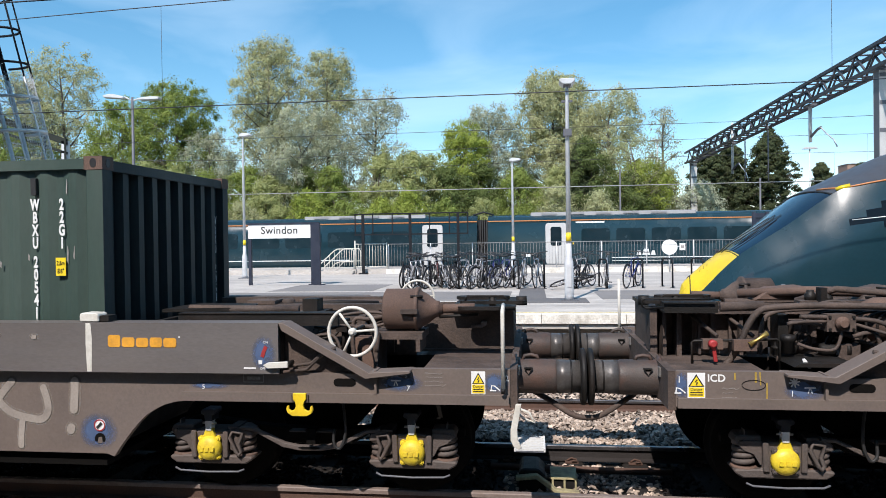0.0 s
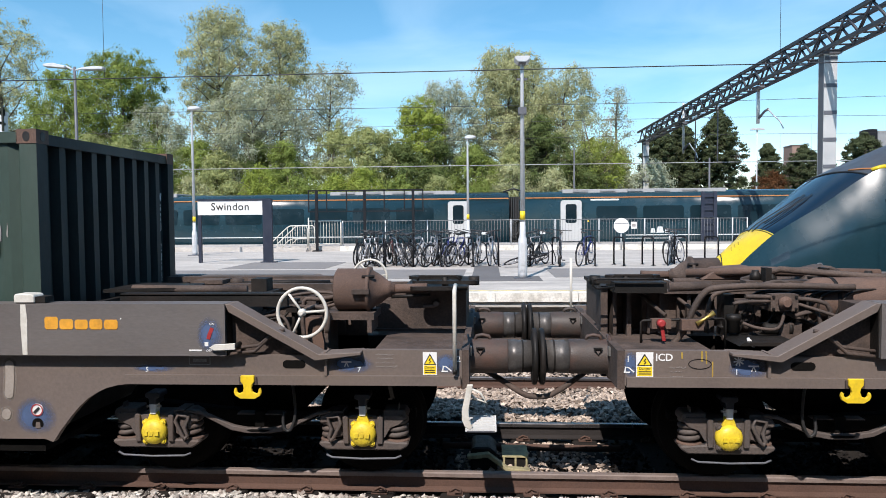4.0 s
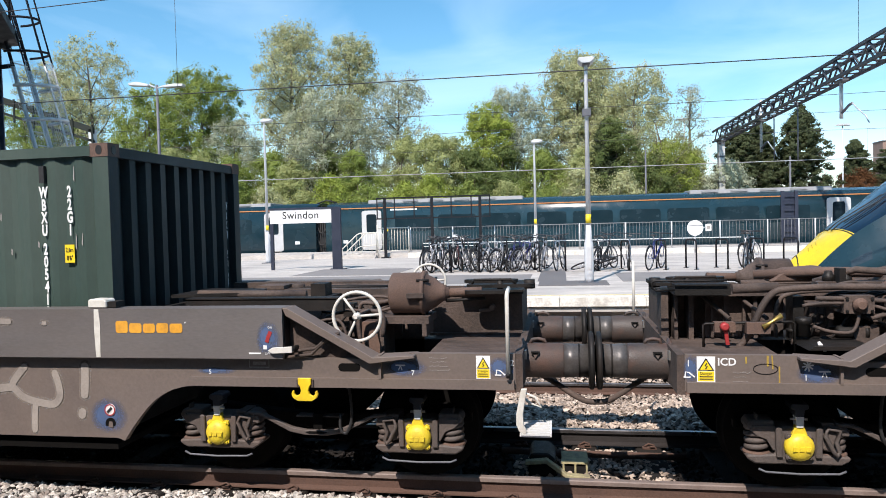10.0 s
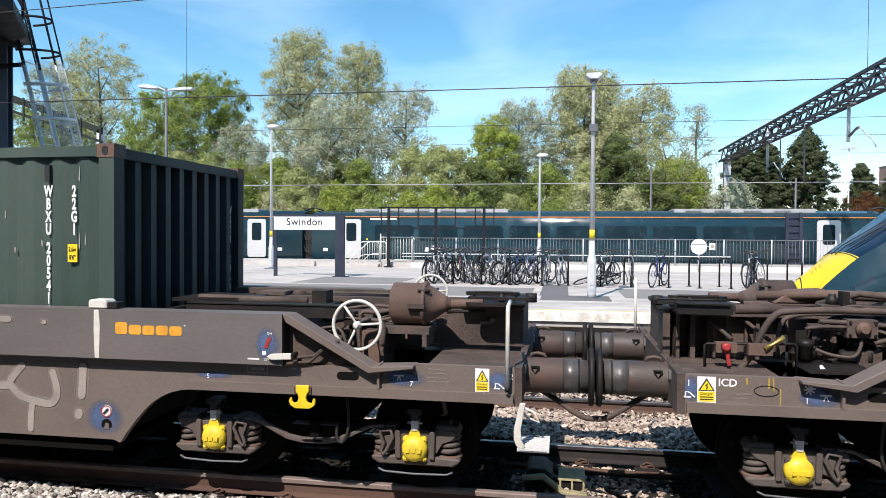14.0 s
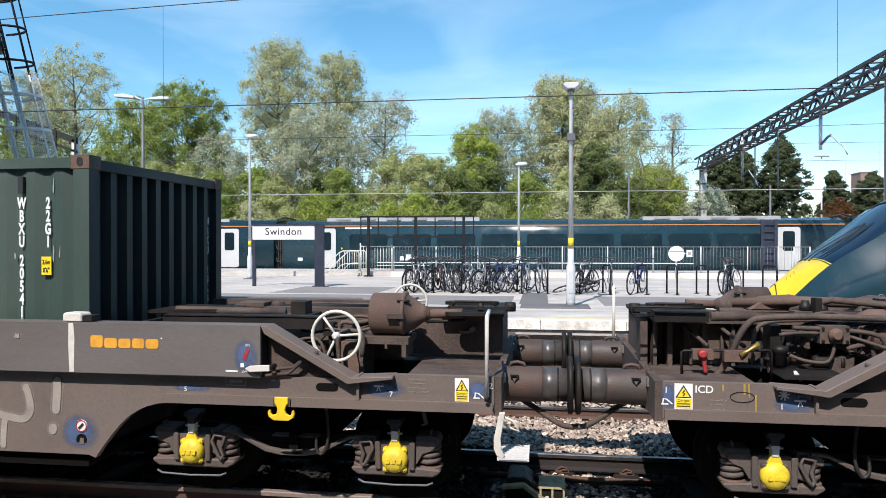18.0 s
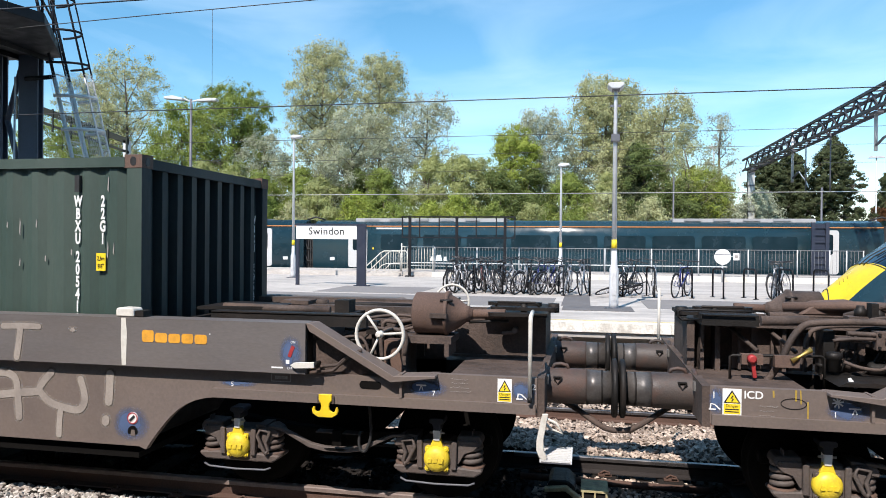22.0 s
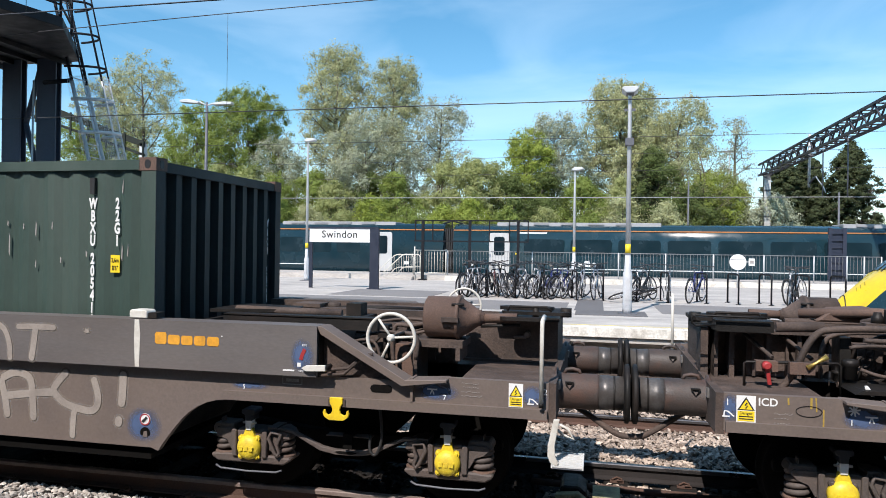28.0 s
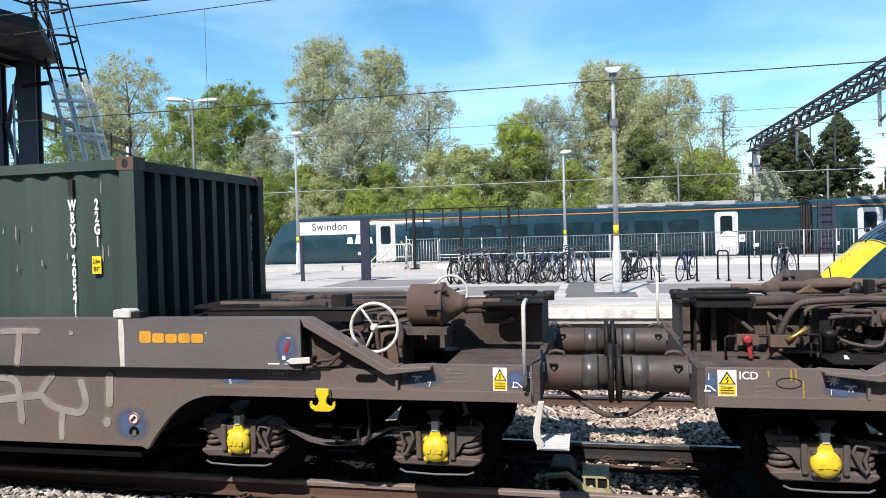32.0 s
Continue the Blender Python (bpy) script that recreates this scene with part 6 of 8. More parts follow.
        wp = part("wiper", tube(arm, 0.009, 6), rubber, t, "black windscreen wiper")
        part("blade", tube([crown(4.2, yt_ + 0.03, 0.012), crown(4.8, yt_ - 0.03, 0.012)], 0.006, 5), rubber, wp)
    return t


near_train = near_power_car()


# ---- far passenger train ----
FAR_RUN = [(0.0, -2.47), (1.0, 5.15), (2.0, 12.75), (3.0, 20.1), (4.0, 27.1), (5.5, 37.6), (7.0, 47.7), (8.0, 54.1), (9.0, 60.3), (10.0, 66.6), (11.5, 76.0), (13.0, 85.35), (14.5, 94.9), (16.0, 104.4), (17.5, 114.1), (19.0, 123.65), (20.0, 129.85), (21.5, 139.5), (23.0, 148.75), (24.0, 154.5), (26.0, 165.2), (28.0, 175.05), (29.5, 181.5), (31.0, 187.5), (32.0, 191.13)]


def coach_profile():
    return [(-1.2, 0.72), (-1.33, 0.95), (-1.365, 1.4), (-1.365, 2.2), (-1.32, 2.75), (-1.2, 3.14), (-0.98, 3.32), (-0.6, 3.42), (0, 3.46), (0.6, 3.42), (0.98, 3.32), (1.2, 3.14), (1.32, 2.75), (1.365, 2.2), (1.365, 1.4), (1.33, 0.95), (1.2, 0.72)]


def rounded(x0, x1, z0, z1, r):
    return arc((x1 - r, z1 - r), r, 0, 90, 3) + arc((x0 + r, z1 - r), r, 90, 180, 3) + arc((x0 + r, z0 + r), r, 180, 270, 3) + arc((x1 - r, z0 + r), r, 270, 360, 3)


def coach(parent, x0, x1, nose=0, first=2.6, last=2.6):
    """One car between x0 and x1; nose -1 or 1 puts a driving end on that side."""
    a, b = x0 + 0.25, x1 - 0.25
    bm = bmesh.new()
    stations = [(a, 1, 1, 0), (b, 1, 1, 0)]
    if nose == -1:
        stations = [(x0 + 0.45, 0.3, 0.10, 0.25), (x0 + 0.55, 0.5, 0.22, 0.12), (x0 + 0.8, 0.70, 0.42, 0.04), (x0 + 1.2, 0.82, 0.66, 0), (x0 + 1.7, 0.91, 0.89, 0), (x0 + 2.4, 0.97, 0.97, 0), (x0 + 3.6, 1, 1, 0), (b, 1, 1, 0)]
    elif nose == 1:
        stations = [(a, 1, 1, 0), (x1 - 3.6, 1, 1, 0), (x1 - 2.4, 0.97, 0.97, 0), (x1 - 1.7, 0.91, 0.89, 0), (x1 - 1.2, 0.82, 0.66, 0), (x1 - 0.8, 0.70, 0.42, 0.04), (x1 - 0.55, 0.5, 0.22, 0.12), (x1 - 0.45, 0.3, 0.10, 0.25)]
    rings = [[bm.verts.new((x, TRACK_C + y * fy, 0.72 + dz + (z - 0.72) * fz)) for y, z in coach_profile()] for x, fy, fz, dz in stations]
    for p, q in zip(rings, rings[1:]):
        for i in range(len(p)):
            f = bm.faces.new((p[i], q[i], q[(i + 1) % len(p)], p[(i + 1) % len(p)]))
            f.smooth = i != len(p) - 1
    bm.faces.new(rings[0])
    bm.faces.new(rings[-1][::-1])
    c = part("coach", bm, train_green, parent, "glossy dark green coach body")
    ys = TRACK_C - 1.365
    da, db = x0 + first, x1 - last
    if nose == -1:
        da = x0 + 7.25
    if nose == 1:
        db = x1 - 6.5
    for xd in (da, db):
        d = part("coach_door", prism(rounded(xd - 0.48, xd + 0.48, 1.12, 3.0, 0.12), ys - 0.018, ys + 0.03), train_door, c, "pale grey sliding door")
        part("door_window", prism(rounded(xd - 0.25, xd + 0.25, 1.95, 2.82, 0.1), ys - 0.024, ys - 0.012), glass_dark, c, "dark door window")
    lo, hi = min(da, db) + 1.0, max(da, db) - 1.0
    nw = 9
    step = (hi - lo) / nw
    for i in range(nw):
        w0 = lo + i * step + 0.15
        part("coach_window", prism(rounded(w0, w0 + step - 0.3, 1.98, 2.72, 0.12), ys - 0.004, ys + 0.05), coach_glass, c, "green-tinted coach window")
    part("orange_line", box(a if nose != -1 else x0 + 3.2, b if nose != 1 else x1 - 3.2, TRACK_C - 1.238, TRACK_C - 1.19, 3.1, 3.145), train_orange, c, "thin orange line under the roof")
    part("white_line", box(lo + 1.5, hi - 3.0, ys - 0.012, ys + 0.02, 1.36, 1.40), train_white, c, "thin white line")
    part("white_line", box(lo + 1.5, lo + 4.0, ys - 0.012, ys + 0.02, 1.22, 1.245), train_white, c)
    part("door_stripe", box(da + 0.9, da + 2.2, TRACK_C - 1.25, TRACK_C - 1.2, 2.93, 3.05), train_white, c, "white panel above the window line")
    for xe in (da - 1.3, db + 1.2):
        part("notice", box(xe - 0.12, xe + 0.12, ys - 0.012, ys + 0.01, 1.45, 1.6), train_white, c, "small white notice")
    part("handrail_light", box(da + 0.75, da + 0.81, ys - 0.014, ys + 0.01, 2.0, 2.08), label_yellow, c)
    for x0e, x1e in ((a + 2.0, a + 9.5), (b - 8.5, b - 2.5)):
        if nose == -1 and x0e < x0 + 6 or nose == 1 and x1e > x1 - 6:
            continue
        eq = part("roof_unit", prism([(-0.85, 3.32), (0.85, 3.32), (0.8, 3.52), (-0.8, 3.52)], x0e, x1e, "x"), train_grey_equipment, c, "light grey roof equipment", 0.03)
        eq.location.y = TRACK_C
        xv = x0e + 0.5
        while xv < x1e - 0.9:
            part("roof_vent", box(xv, xv + 0.7, TRACK_C - 0.87, TRACK_C - 0.8, 3.4, 3.49), train_grey_equipment, c, "grey louvre")
            xv += 1.25
    part("underframe", box(a + (3 if nose == -1 else 0), b - (3 if nose == 1 else 0), TRACK_C - 1.15, TRACK_C + 1.15, 0.35, 0.74), train_under, c, "dark underframe equipment")
    for xb in (a + 4.5, b - 4.5):
        bg = bmesh.new()
        bm_box(bg, xb - 1.6, xb + 1.6, TRACK_C - 1.2, TRACK_C - 1.0, 0.35, 0.7)
        for xw in (xb - 1.3, xb + 1.3):
            for y in (-0.82, 0.68):
                bm_lathe(bg, (xw, TRACK_C + y, 0.44), (0, 1, 0), [(0, 0.3), (0, 0.44), (0.14, 0.44), (0.14, 0.3)], 24)
        part("bogie", bg, train_under, c, "dark bogie with wheels")
    # operator's initials, drawn large
    xm = (da + 3.6) if nose != -1 else (da - 2.0)
    k, zb = (1.0, 1.48) if nose != -1 else (1.6, 2.0)
    for dx, w_, h_ in ((0.0, 0.22, 0.2), (0.26, 0.34, 0.28), (0.64, 0.2, 0.2)):
        part("operator_mark", prism([(xm + dx * k, zb), (xm + (dx + w_) * k, zb), (xm + (dx + w_ * 0.8) * k, zb + h_ * k), (xm + (dx + w_ * 0.2) * k, zb + h_ * k)], ys - 0.012, ys + 0.02), train_white, c, "white operator's mark")
    return c


far_train = thing("passenger_train", "long dark green high-speed passenger train passing behind the platform", "train")
# how far the doors stand before and after each joint
BEFORE = {0: 3.25, 1: 2.4, 2: 2.5, 3: 2.6, 4: 2.4, 5: 2.7, 7: 2.35}
AFTER = {0: 2.45, 1: 2.55, 2: 2.4, 3: 2.25, 4: 2.55, 5: 3.0, 7: 3.4}
# the coach joints, counted from the rear joint, stand 26 m apart
for k in range(9):
    coach(far_train, 26.0 * k - 26.0, 26.0 * k, -1 if k == 0 else 1 if k == 8 else 0, AFTER.get(k - 1, 2.6), BEFORE.get(k, 2.6))
    if k:
        g = bmesh.new()
        x = 26.0 * (k - 1)
        for i in range(5):
            bm_box(g, x - 0.26 + i * 0.104, x - 0.26 + i * 0.104 + 0.07, TRACK_C - 1.05, TRACK_C + 1.05, 0.9, 3.2)
        gw = part("gangway", g, rubber, far_train, "black ribbed gangway bellows")
        for dz in (1.7, 2.3):
            part("jumper_cable", tube([(x - 0.25, TRACK_C - 1.12, dz), (x - 0.1, TRACK_C - 1.2, dz - 0.3), (x + 0.1, TRACK_C - 1.2, dz - 0.3), (x + 0.25, TRACK_C - 1.12, dz)], 0.03, 6), rubber, gw)
        part("roof_cable", tube([(x - 0.5, TRACK_C - 0.3, 3.45), (x, TRACK_C - 0.35, 3.6), (x + 0.5, TRACK_C - 0.3, 3.45)], 0.04, 6), rubber, gw)

# ---- platform furniture ----
def lamp_post(name, label, x, y, h, style):
    t = thing(name, label, "lamp post", (x, y, PLATFORM), "platform lamp posts")
    part("base_plate", box(-0.2, 0.2, -0.2, 0.2, 0, 0.025), galv_dark, t, "", 0.005)
    part("lower_column", lathe((0, 0, 0.02), (0, 0, 1), [(0, 0.105), (0.1, 0.1), (0.85, 0.1), (0.95, 0.07), (1.25, 0.06)], 14), galv, t, "thick grey lower column with a door")
    part("column", lathe((0, 0, 1.25), (0, 0, 1), [(0, 0.058), (h - 1.4, 0.038), (h - 1.3, 0.038)], 12), galv, t, "slim galvanised column")
    part("yellow_band", lathe((0, 0, 1.32), (0, 0, 1), [(0, 0.062), (0.19, 0.06)], 12), label_yellow, t, "yellow number band")
    part("door", box(-0.045, 0.045, -0.106, -0.09, 0.3, 0.8), galv, t)
    if style == "flood":
        hd = part("lamp_head", prism([(-0.09, -0.02), (0.09, -0.02), (0.17, 0.05), (0.175, 0.09), (0.14, 0.115), (-0.14, 0.115), (-0.175, 0.09), (-0.17, 0.05)], -0.22, 0.18), galv, t, "wide grey floodlight head", 0.015)
        hd.location.z = h - 0.12
        part("lens", box(-0.08, 0.08, -0.19, 0.15, h - 0.15, h - 0.138), galv_dark, t)
        cam_ = part("camera_bracket", box(-0.09, 0.09, -0.12, 0.12, h - 1.25, h - 1.1), galv_dark, t, "small grey camera housing", 0.02)
        part("bracket", box(-0.12, 0.12, -0.02, 0.02, h - 0.5, h - 0.45), galv_dark, t)
    else:
        hd = part("lamp_head", prism([(-0.12, -0.02), (0.16, -0.02), (0.36, 0.03), (0.3, 0.1), (0.0, 0.12), (-0.12, 0.06)], -0.13, 0.13), galv, t, "pale angled lantern head", 0.02)
        hd.location.z = h - 0.08
    return t


lamp_post("lamp_post", "grey lamp post with a wide floodlight head", 0.65, 16.35, 4.9, "flood")
lamp_post("lamp_post", "slim grey lamp post with a pale lantern head", -11.52, 27.25, 5.72, "lantern")
lamp_post("lamp_post", "slim grey lamp post with a pale lantern head", -0.95, 29.9, 4.74, "lantern")


def station_sign():
    t = thing("station_sign", "white station name sign on two navy posts", "sign", (0, 22.6, PLATFORM))
    part("sign_board", box(-9.40, -7.28, -0.03, 0.03, 1.53, 1.98), label_white, t, "white name board")
    part("header_rail", box(-9.42, -7.02, -0.05, 0.05, 1.98, 2.04), sign_navy, t, "", 0.006)
    part("post", box(-9.40, -9.30, -0.05, 0.05, 0, 1.53), sign_navy, t, "navy post", 0.006)
    part("post", box(-7.28, -6.98, -0.06, 0.06, 0, 2.02), sign_navy, t, "wide navy post", 0.006)
    part("foot", box(-7.36, -6.86, -0.12, 0.12, 0, 0.03), sign_navy, t)
    text("sign_text", "Swindon", 0.34, label_black, t, (-8.34, -0.034, 1.68), align="CENTER", bold=0.002, spacing=1.08)
    return t


station_sign()

# ---- bicycles and stands ----
def bicycle_parts(t, paint, seat_mat):
    """A bicycle along +y with its tyres on z = 0, front wheel at +y."""
    R = 0.335
    for yw in (-0.52, 0.53):
        ty = part("tyre", tube(ring_points((0, yw, R), R - 0.02, 26, "x"), 0.02, 6, True), tyre_mat, t, "black tyre")
        part("rim", tube(ring_points((0, yw, R), R - 0.048, 26, "x"), 0.009, 5, True), bike_silver, ty)
        sp = bmesh.new()
        for k in range(14):
            a = 2 * math.pi * k / 14
            bm_rings(sp, [(0.012 * (-1) ** k, yw, R), (0, yw + (R - 0.05) * math.cos(a), R + (R - 0.05) * math.sin(a))], 0.0022, 3)
        part("spokes", sp, bike_silver, ty)
        part("hub", tube([(-0.05, yw, R), (0.05, yw, R)], 0.022, 8), bike_silver, ty)
    bb, seat, head, headlow = (0, -0.08, 0.29), (0, -0.25, 0.80), (0, 0.36, 0.83), (0, 0.39, 0.68)
    for a, b, r in ((bb, seat, 0.017), (seat, head, 0.016), (bb, headlow, 0.02), (head, headlow, 0.02)):
        part("frame_tube", tube([a, b], r, 8), paint, t, "painted frame tube")
    for sx in (-0.05, 0.05):
        part("stay", tube([(sx, -0.52, R), (sx * 0.4, bb[1], bb[2])], 0.009, 6), paint, t)
        part("stay", tube([(sx, -0.52, R), (sx * 0.3, seat[1] + 0.01, seat[2] - 0.08)], 0.008, 6), paint, t)
        part("fork_leg", tube([(sx, 0.53, R), (sx, 0.43, 0.62), (sx * 0.3, 0.39, 0.68)], 0.011, 6), paint, t)
    part("seat_post", tube([seat, (0, -0.29, 0.93)], 0.013, 8), bike_silver, t)
    part("saddle", prism([(-0.42, 0.93), (-0.40, 0.97), (-0.3, 0.965), (-0.13, 0.955), (-0.12, 0.93), (-0.3, 0.92)], -0.05, 0.05, "x"), seat_mat, t, "narrow black saddle", 0.012)
    part("stem", tube([head, (0, 0.34, 0.95), (0, 0.42, 0.99)], 0.014, 8), bike_black, t)
    part("handlebar", tube([(-0.31, 0.34, 1.0), (-0.2, 0.41, 0.99), (0.2, 0.41, 0.99), (0.31, 0.34, 1.0)], 0.013, 8), bike_black, t, "black handlebar")
    part("chainring", lathe((0.05, bb[1], bb[2]), (1, 0, 0), [(0, 0.09), (0.006, 0.09)], 18), bike_black, t)
    part("crank", tube([(0.06, bb[1], bb[2]), (0.08, bb[1] + 0.1, bb[2] - 0.13)], 0.01, 6), bike_black, t)
    part("pedal", box(0.08, 0.17, bb[1] + 0.07, bb[1] + 0.14, bb[2] - 0.15, bb[2] - 0.125), bike_black, t)
    part("crank", tube([(-0.06, bb[1], bb[2]), (-0.08, bb[1] - 0.1, bb[2] + 0.13)], 0.01, 6), bike_black, t)
    part("mudguard", tube([(0, -0.52 + (R + 0.02) * math.cos(radians(a)), R + (R + 0.02) * math.sin(radians(a))) for a in range(40, 190, 15)], 0.016, 5), bike_black, t)


protos = []
for paint, lab in ((bike_black, "black bicycle leaning on a stand"), (bike_silver, "silver grey bicycle leaning on a stand"), (bike_blue, "dark blue bicycle leaning on a stand"), (bike_red, "dull red bicycle leaning on a stand")):
    b = thing("bicycle", lab, "bicycle", (0, 0, 0), "parked bicycles")
    bicycle_parts(b, paint, label_black)
    protos.append(b)
rng = random.Random(11)
placed = set()
# kind, x, y, heading, lean, roll-over
BIKES = [(0, -3.82, 21.2, -14, 8), (1, -3.7, 20.8, 190, -12), (0, -3.52, 21.2, 14, 10), (1, -3.4, 20.7, -22, -14), (1, -3.2, 21.1, 165, 9), (0, -3.05, 20.8, -20, 14), (3, -2.86, 21.2, 12, -8),
         (1, -2.66, 20.7, 24, -12), (0, -2.5, 21.0, 26, -14), (1, -2.34, 21.3, -20, 8), (0, -2.16, 20.7, 208, 14), (1, -2.0, 20.8, -28, -16), (1, -1.84, 21.2, 18, 9), (1, -1.62, 20.6, -34, 16), (0, -1.48, 21.1, 158, -8),
         (2, -1.3, 20.7, -14, 8), (2, -1.12, 20.9, 205, -14), (1, -0.96, 20.6, -36, 12), (0, -0.72, 21.2, -46, 6), (1, -0.47, 20.7, -7, 5), (1, 0.02, 20.8, -12, -6), (0, 1.1, 20.7, -24, 14), (1, 1.3, 20.8, -34, -9),
         (1, 1.88, 20.7, -5, 4), (2, 2.6, 20.6, -30, 4), (0, 5.02, 20.8, -24, 5), (1, 5.2, 21.0, -40, -5)]
for kind, x, y, head_, lean in BIKES:
    m = pose(x, y, PLATFORM) @ pose(0, 0, 0, 0, 0, 180 + (head_ - 180) * 0.85 if head_ > 90 else head_ * 0.85) @ pose(0, 0, 0, 0, lean, 0)
    if kind not in placed:
        placed.add(kind)
        protos[kind].matrix_basis = m
    else:
        copy_thing(protos[kind], m)


def fallen(kind, x, y, head_):
    copy_thing(protos[kind], pose(x, y, PLATFORM + 0.06) @ pose(0, 0, 0, 0, 0, head_) @ pose(0, 0, 0, 0, 68, 0))


fallen(0, 0.72, 20.5, -40)

stand = thing("cycle_stand", "black tubular hoop cycle stand on the platform", "cycle stand", (0.17, 20.6, PLATFORM), "cycle stands")
part("hoop", tube([(0, -0.36, 0), (0, -0.36, 0.68), (0, -0.33, 0.76), (0, -0.26, 0.79), (0, 0.26, 0.79), (0, 0.33, 0.76), (0, 0.36, 0.68), (0, 0.36, 0)], 0.024, 8), frame_black, stand)
for y in (-0.36, 0.36):
    part("foot_plate", lathe((0, y, 0), (0, 0, 1), [(0, 0.07), (0.012, 0.07)], 10), frame_black, stand)
for x in (-3.9, -3.1, -2.3, -1.5, -0.62, 0.97, 1.8, 2.76, 3.55, 4.35, 5.25, 6.1, 6.9):
    copy_thing(stand, pose(x, 20.6, PLATFORM, 0, 0, 12))

# ---- fence on the raised strip, steps, frame ----
ZR = 1.07
fence = thing("railing", "galvanised steel railing with upright bars along the platform rear", "railing", (0, 30.45, ZR))
posts = [-6.35, -4.5, -2.7, -0.95, 0.85, 2.7, 4.53, 6.42, 8.23, 9.4, 10.0, 10.6]
p0 = part("post", tube([(0, 0, 0), (0, 0, 1.08)], 0.024, 8), galv, fence)
p0.location.x = posts[0]
for x in posts[1:]:
    share(p0, fence, pose(x, 0, 0))
for z in (1.06, 0.1):
    part("rail", tube([(-6.35, 0, z), (10.6, 0, z)], 0.016, 8), fence_grey, fence)
bar = part("bar", tube([(0, 0, 0.1), (0, 0, 1.06)], 0.006, 5), fence_grey, fence)
bar.location.x = -6.22
x = -6.22 + 0.13
while x < 10.55:
    share(bar, fence, pose(x, 0, 0))
    x += 0.13

white_rail = thing("step_handrail", "white painted tubular handrails round the platform steps", "handrail", (0, 0, 0))
for y, dx in ((30.0, 0.0), (31.2, 0.0)):
    part("rail", tube([(-9.5, y, 0.86), (-9.5, y, 1.1), (-8.65, y, 1.88), (-8.5, y, 1.95), (-7.85, y, 1.95), (-7.78, y, 1.85), (-7.78, y, ZR)], 0.024, 8), white_paint, white_rail)
    part("rail", tube([(-9.0, y, 0.9), (-8.6, y, 1.33), (-8.4, y, 1.4), (-7.8, y, 1.4)], 0.02, 8), white_paint, white_rail)
    for k in range(7):
        xx = -9.3 + k * 0.22
        zt = min(1.1 + (xx + 9.5) * 0.9, 1.95)
        part("bar", tube([(xx, y, max(zt - 0.75, 0.86)), (xx, y, zt)], 0.011, 6), white_paint, white_rail)
for k in range(12):
    xx = -7.78 + k * 0.125
    part("bar", tube([(xx, 30.3, ZR + 0.1), (xx, 30.3, 2.15)], 0.011, 6), white_paint, white_rail)
for z in (2.15, ZR + 0.1):
    part("rail", tube([(-7.8, 30.3, z), (-6.4, 30.3, z)], 0.022, 8), white_paint, white_rail)
for xx in (-7.8, -6.4):
    part("post", tube([(xx, 30.3, ZR), (xx, 30.3, 2.3 if xx < -7 else 2.2)], 0.028, 8), white_paint, white_rail)
steps = thing("platform_steps", "two pale concrete steps up to the raised strip", "steps", (0, 0, 0))
part("step", box(-9.3, -7.8, 29.95, 30.2, PLATFORM, 1.0), paving, steps, "", 0.01)
part("step", box(-8.6, -7.8, 29.8, 29.95, PLATFORM, 0.93), paving, steps, "", 0.01)
part("kerb", box(-6.4, 11, 30.1, 30.2, PLATFORM, 1.07), coping_white, plat, "pale kerb of the raised strip", 0.01)

fr = thing("display_frame", "empty black steel display frame on three legs", "frame", (0, 29.95, PLATFORM))
for x in (-7.35, -5.3, -3.25):
    part("leg", box(x - 0.055, x + 0.055, -0.05, 0.05, 0, 2.58), frame_black, fr, "black square leg", 0.006)
    part("foot", box(x - 0.18, x + 0.18, -0.15, 0.15, 0, 0.05), frame_black, fr)
for z in (2.52, 1.64):
    part("frame_rail", box(-7.72, -2.82, -0.03, 0.03, z + 0.02, z + 0.075), frame_black, fr)
for x in (-7.72, -6.95, -6.1, -4.5, -3.65, -2.87):
    part("frame_bar", box(x + 0.01, x + 0.055, -0.02, 0.02, 1.66, 2.56), frame_black, fr)

ms = thing("round_sign", "round white disc sign with a small white box beside it", "sign", (5.35, 29.9, PLATFORM))
part("disc", lathe((0, 0, 1.0), (0, -1, 0), [(0, 0.31), (0.03, 0.31)], 32), label_white, ms, "white round disc")
part("disc_band", box(-0.28, 0.28, -0.035, -0.03, 1.08, 1.1), galv_dark, ms)
part("post", tube([(0, 0.03, 0), (0, 0.03, 1.25)], 0.03, 8), galv, ms)
part("notice_box", box(0.4, 0.62, -0.02, 0.03, 0.87, 1.15), label_white, ms, "small white notice box", 0.01)
part("notice_lines", box(0.44, 0.58, -0.024, -0.02, 0.95, 1.07), chalk, ms)
part("arm", box(0, 0.45, 0.0, 0.025, 1.0, 1.03), galv, ms)

rk = thing("cable_ladder_stand", "narrow dark upright shape with rungs and a back sheet beside the far track", "stand", (9.4, 32.75, ZR))
for x in (0.0, 0.55):
    part("upright", box(x, x + 0.14, -0.05, 0.05, 0, 2.25), sign_navy, rk, "", 0.006)
for k in range(7):
    part("rung", box(0.1, 0.6, -0.03, 0.03, 0.2 + 0.3 * k, 0.27 + 0.3 * k), sign_navy, rk)
part("back_sheet", box(0.1, 0.6, 0.035, 0.05, 0, 2.2), sign_navy, rk)

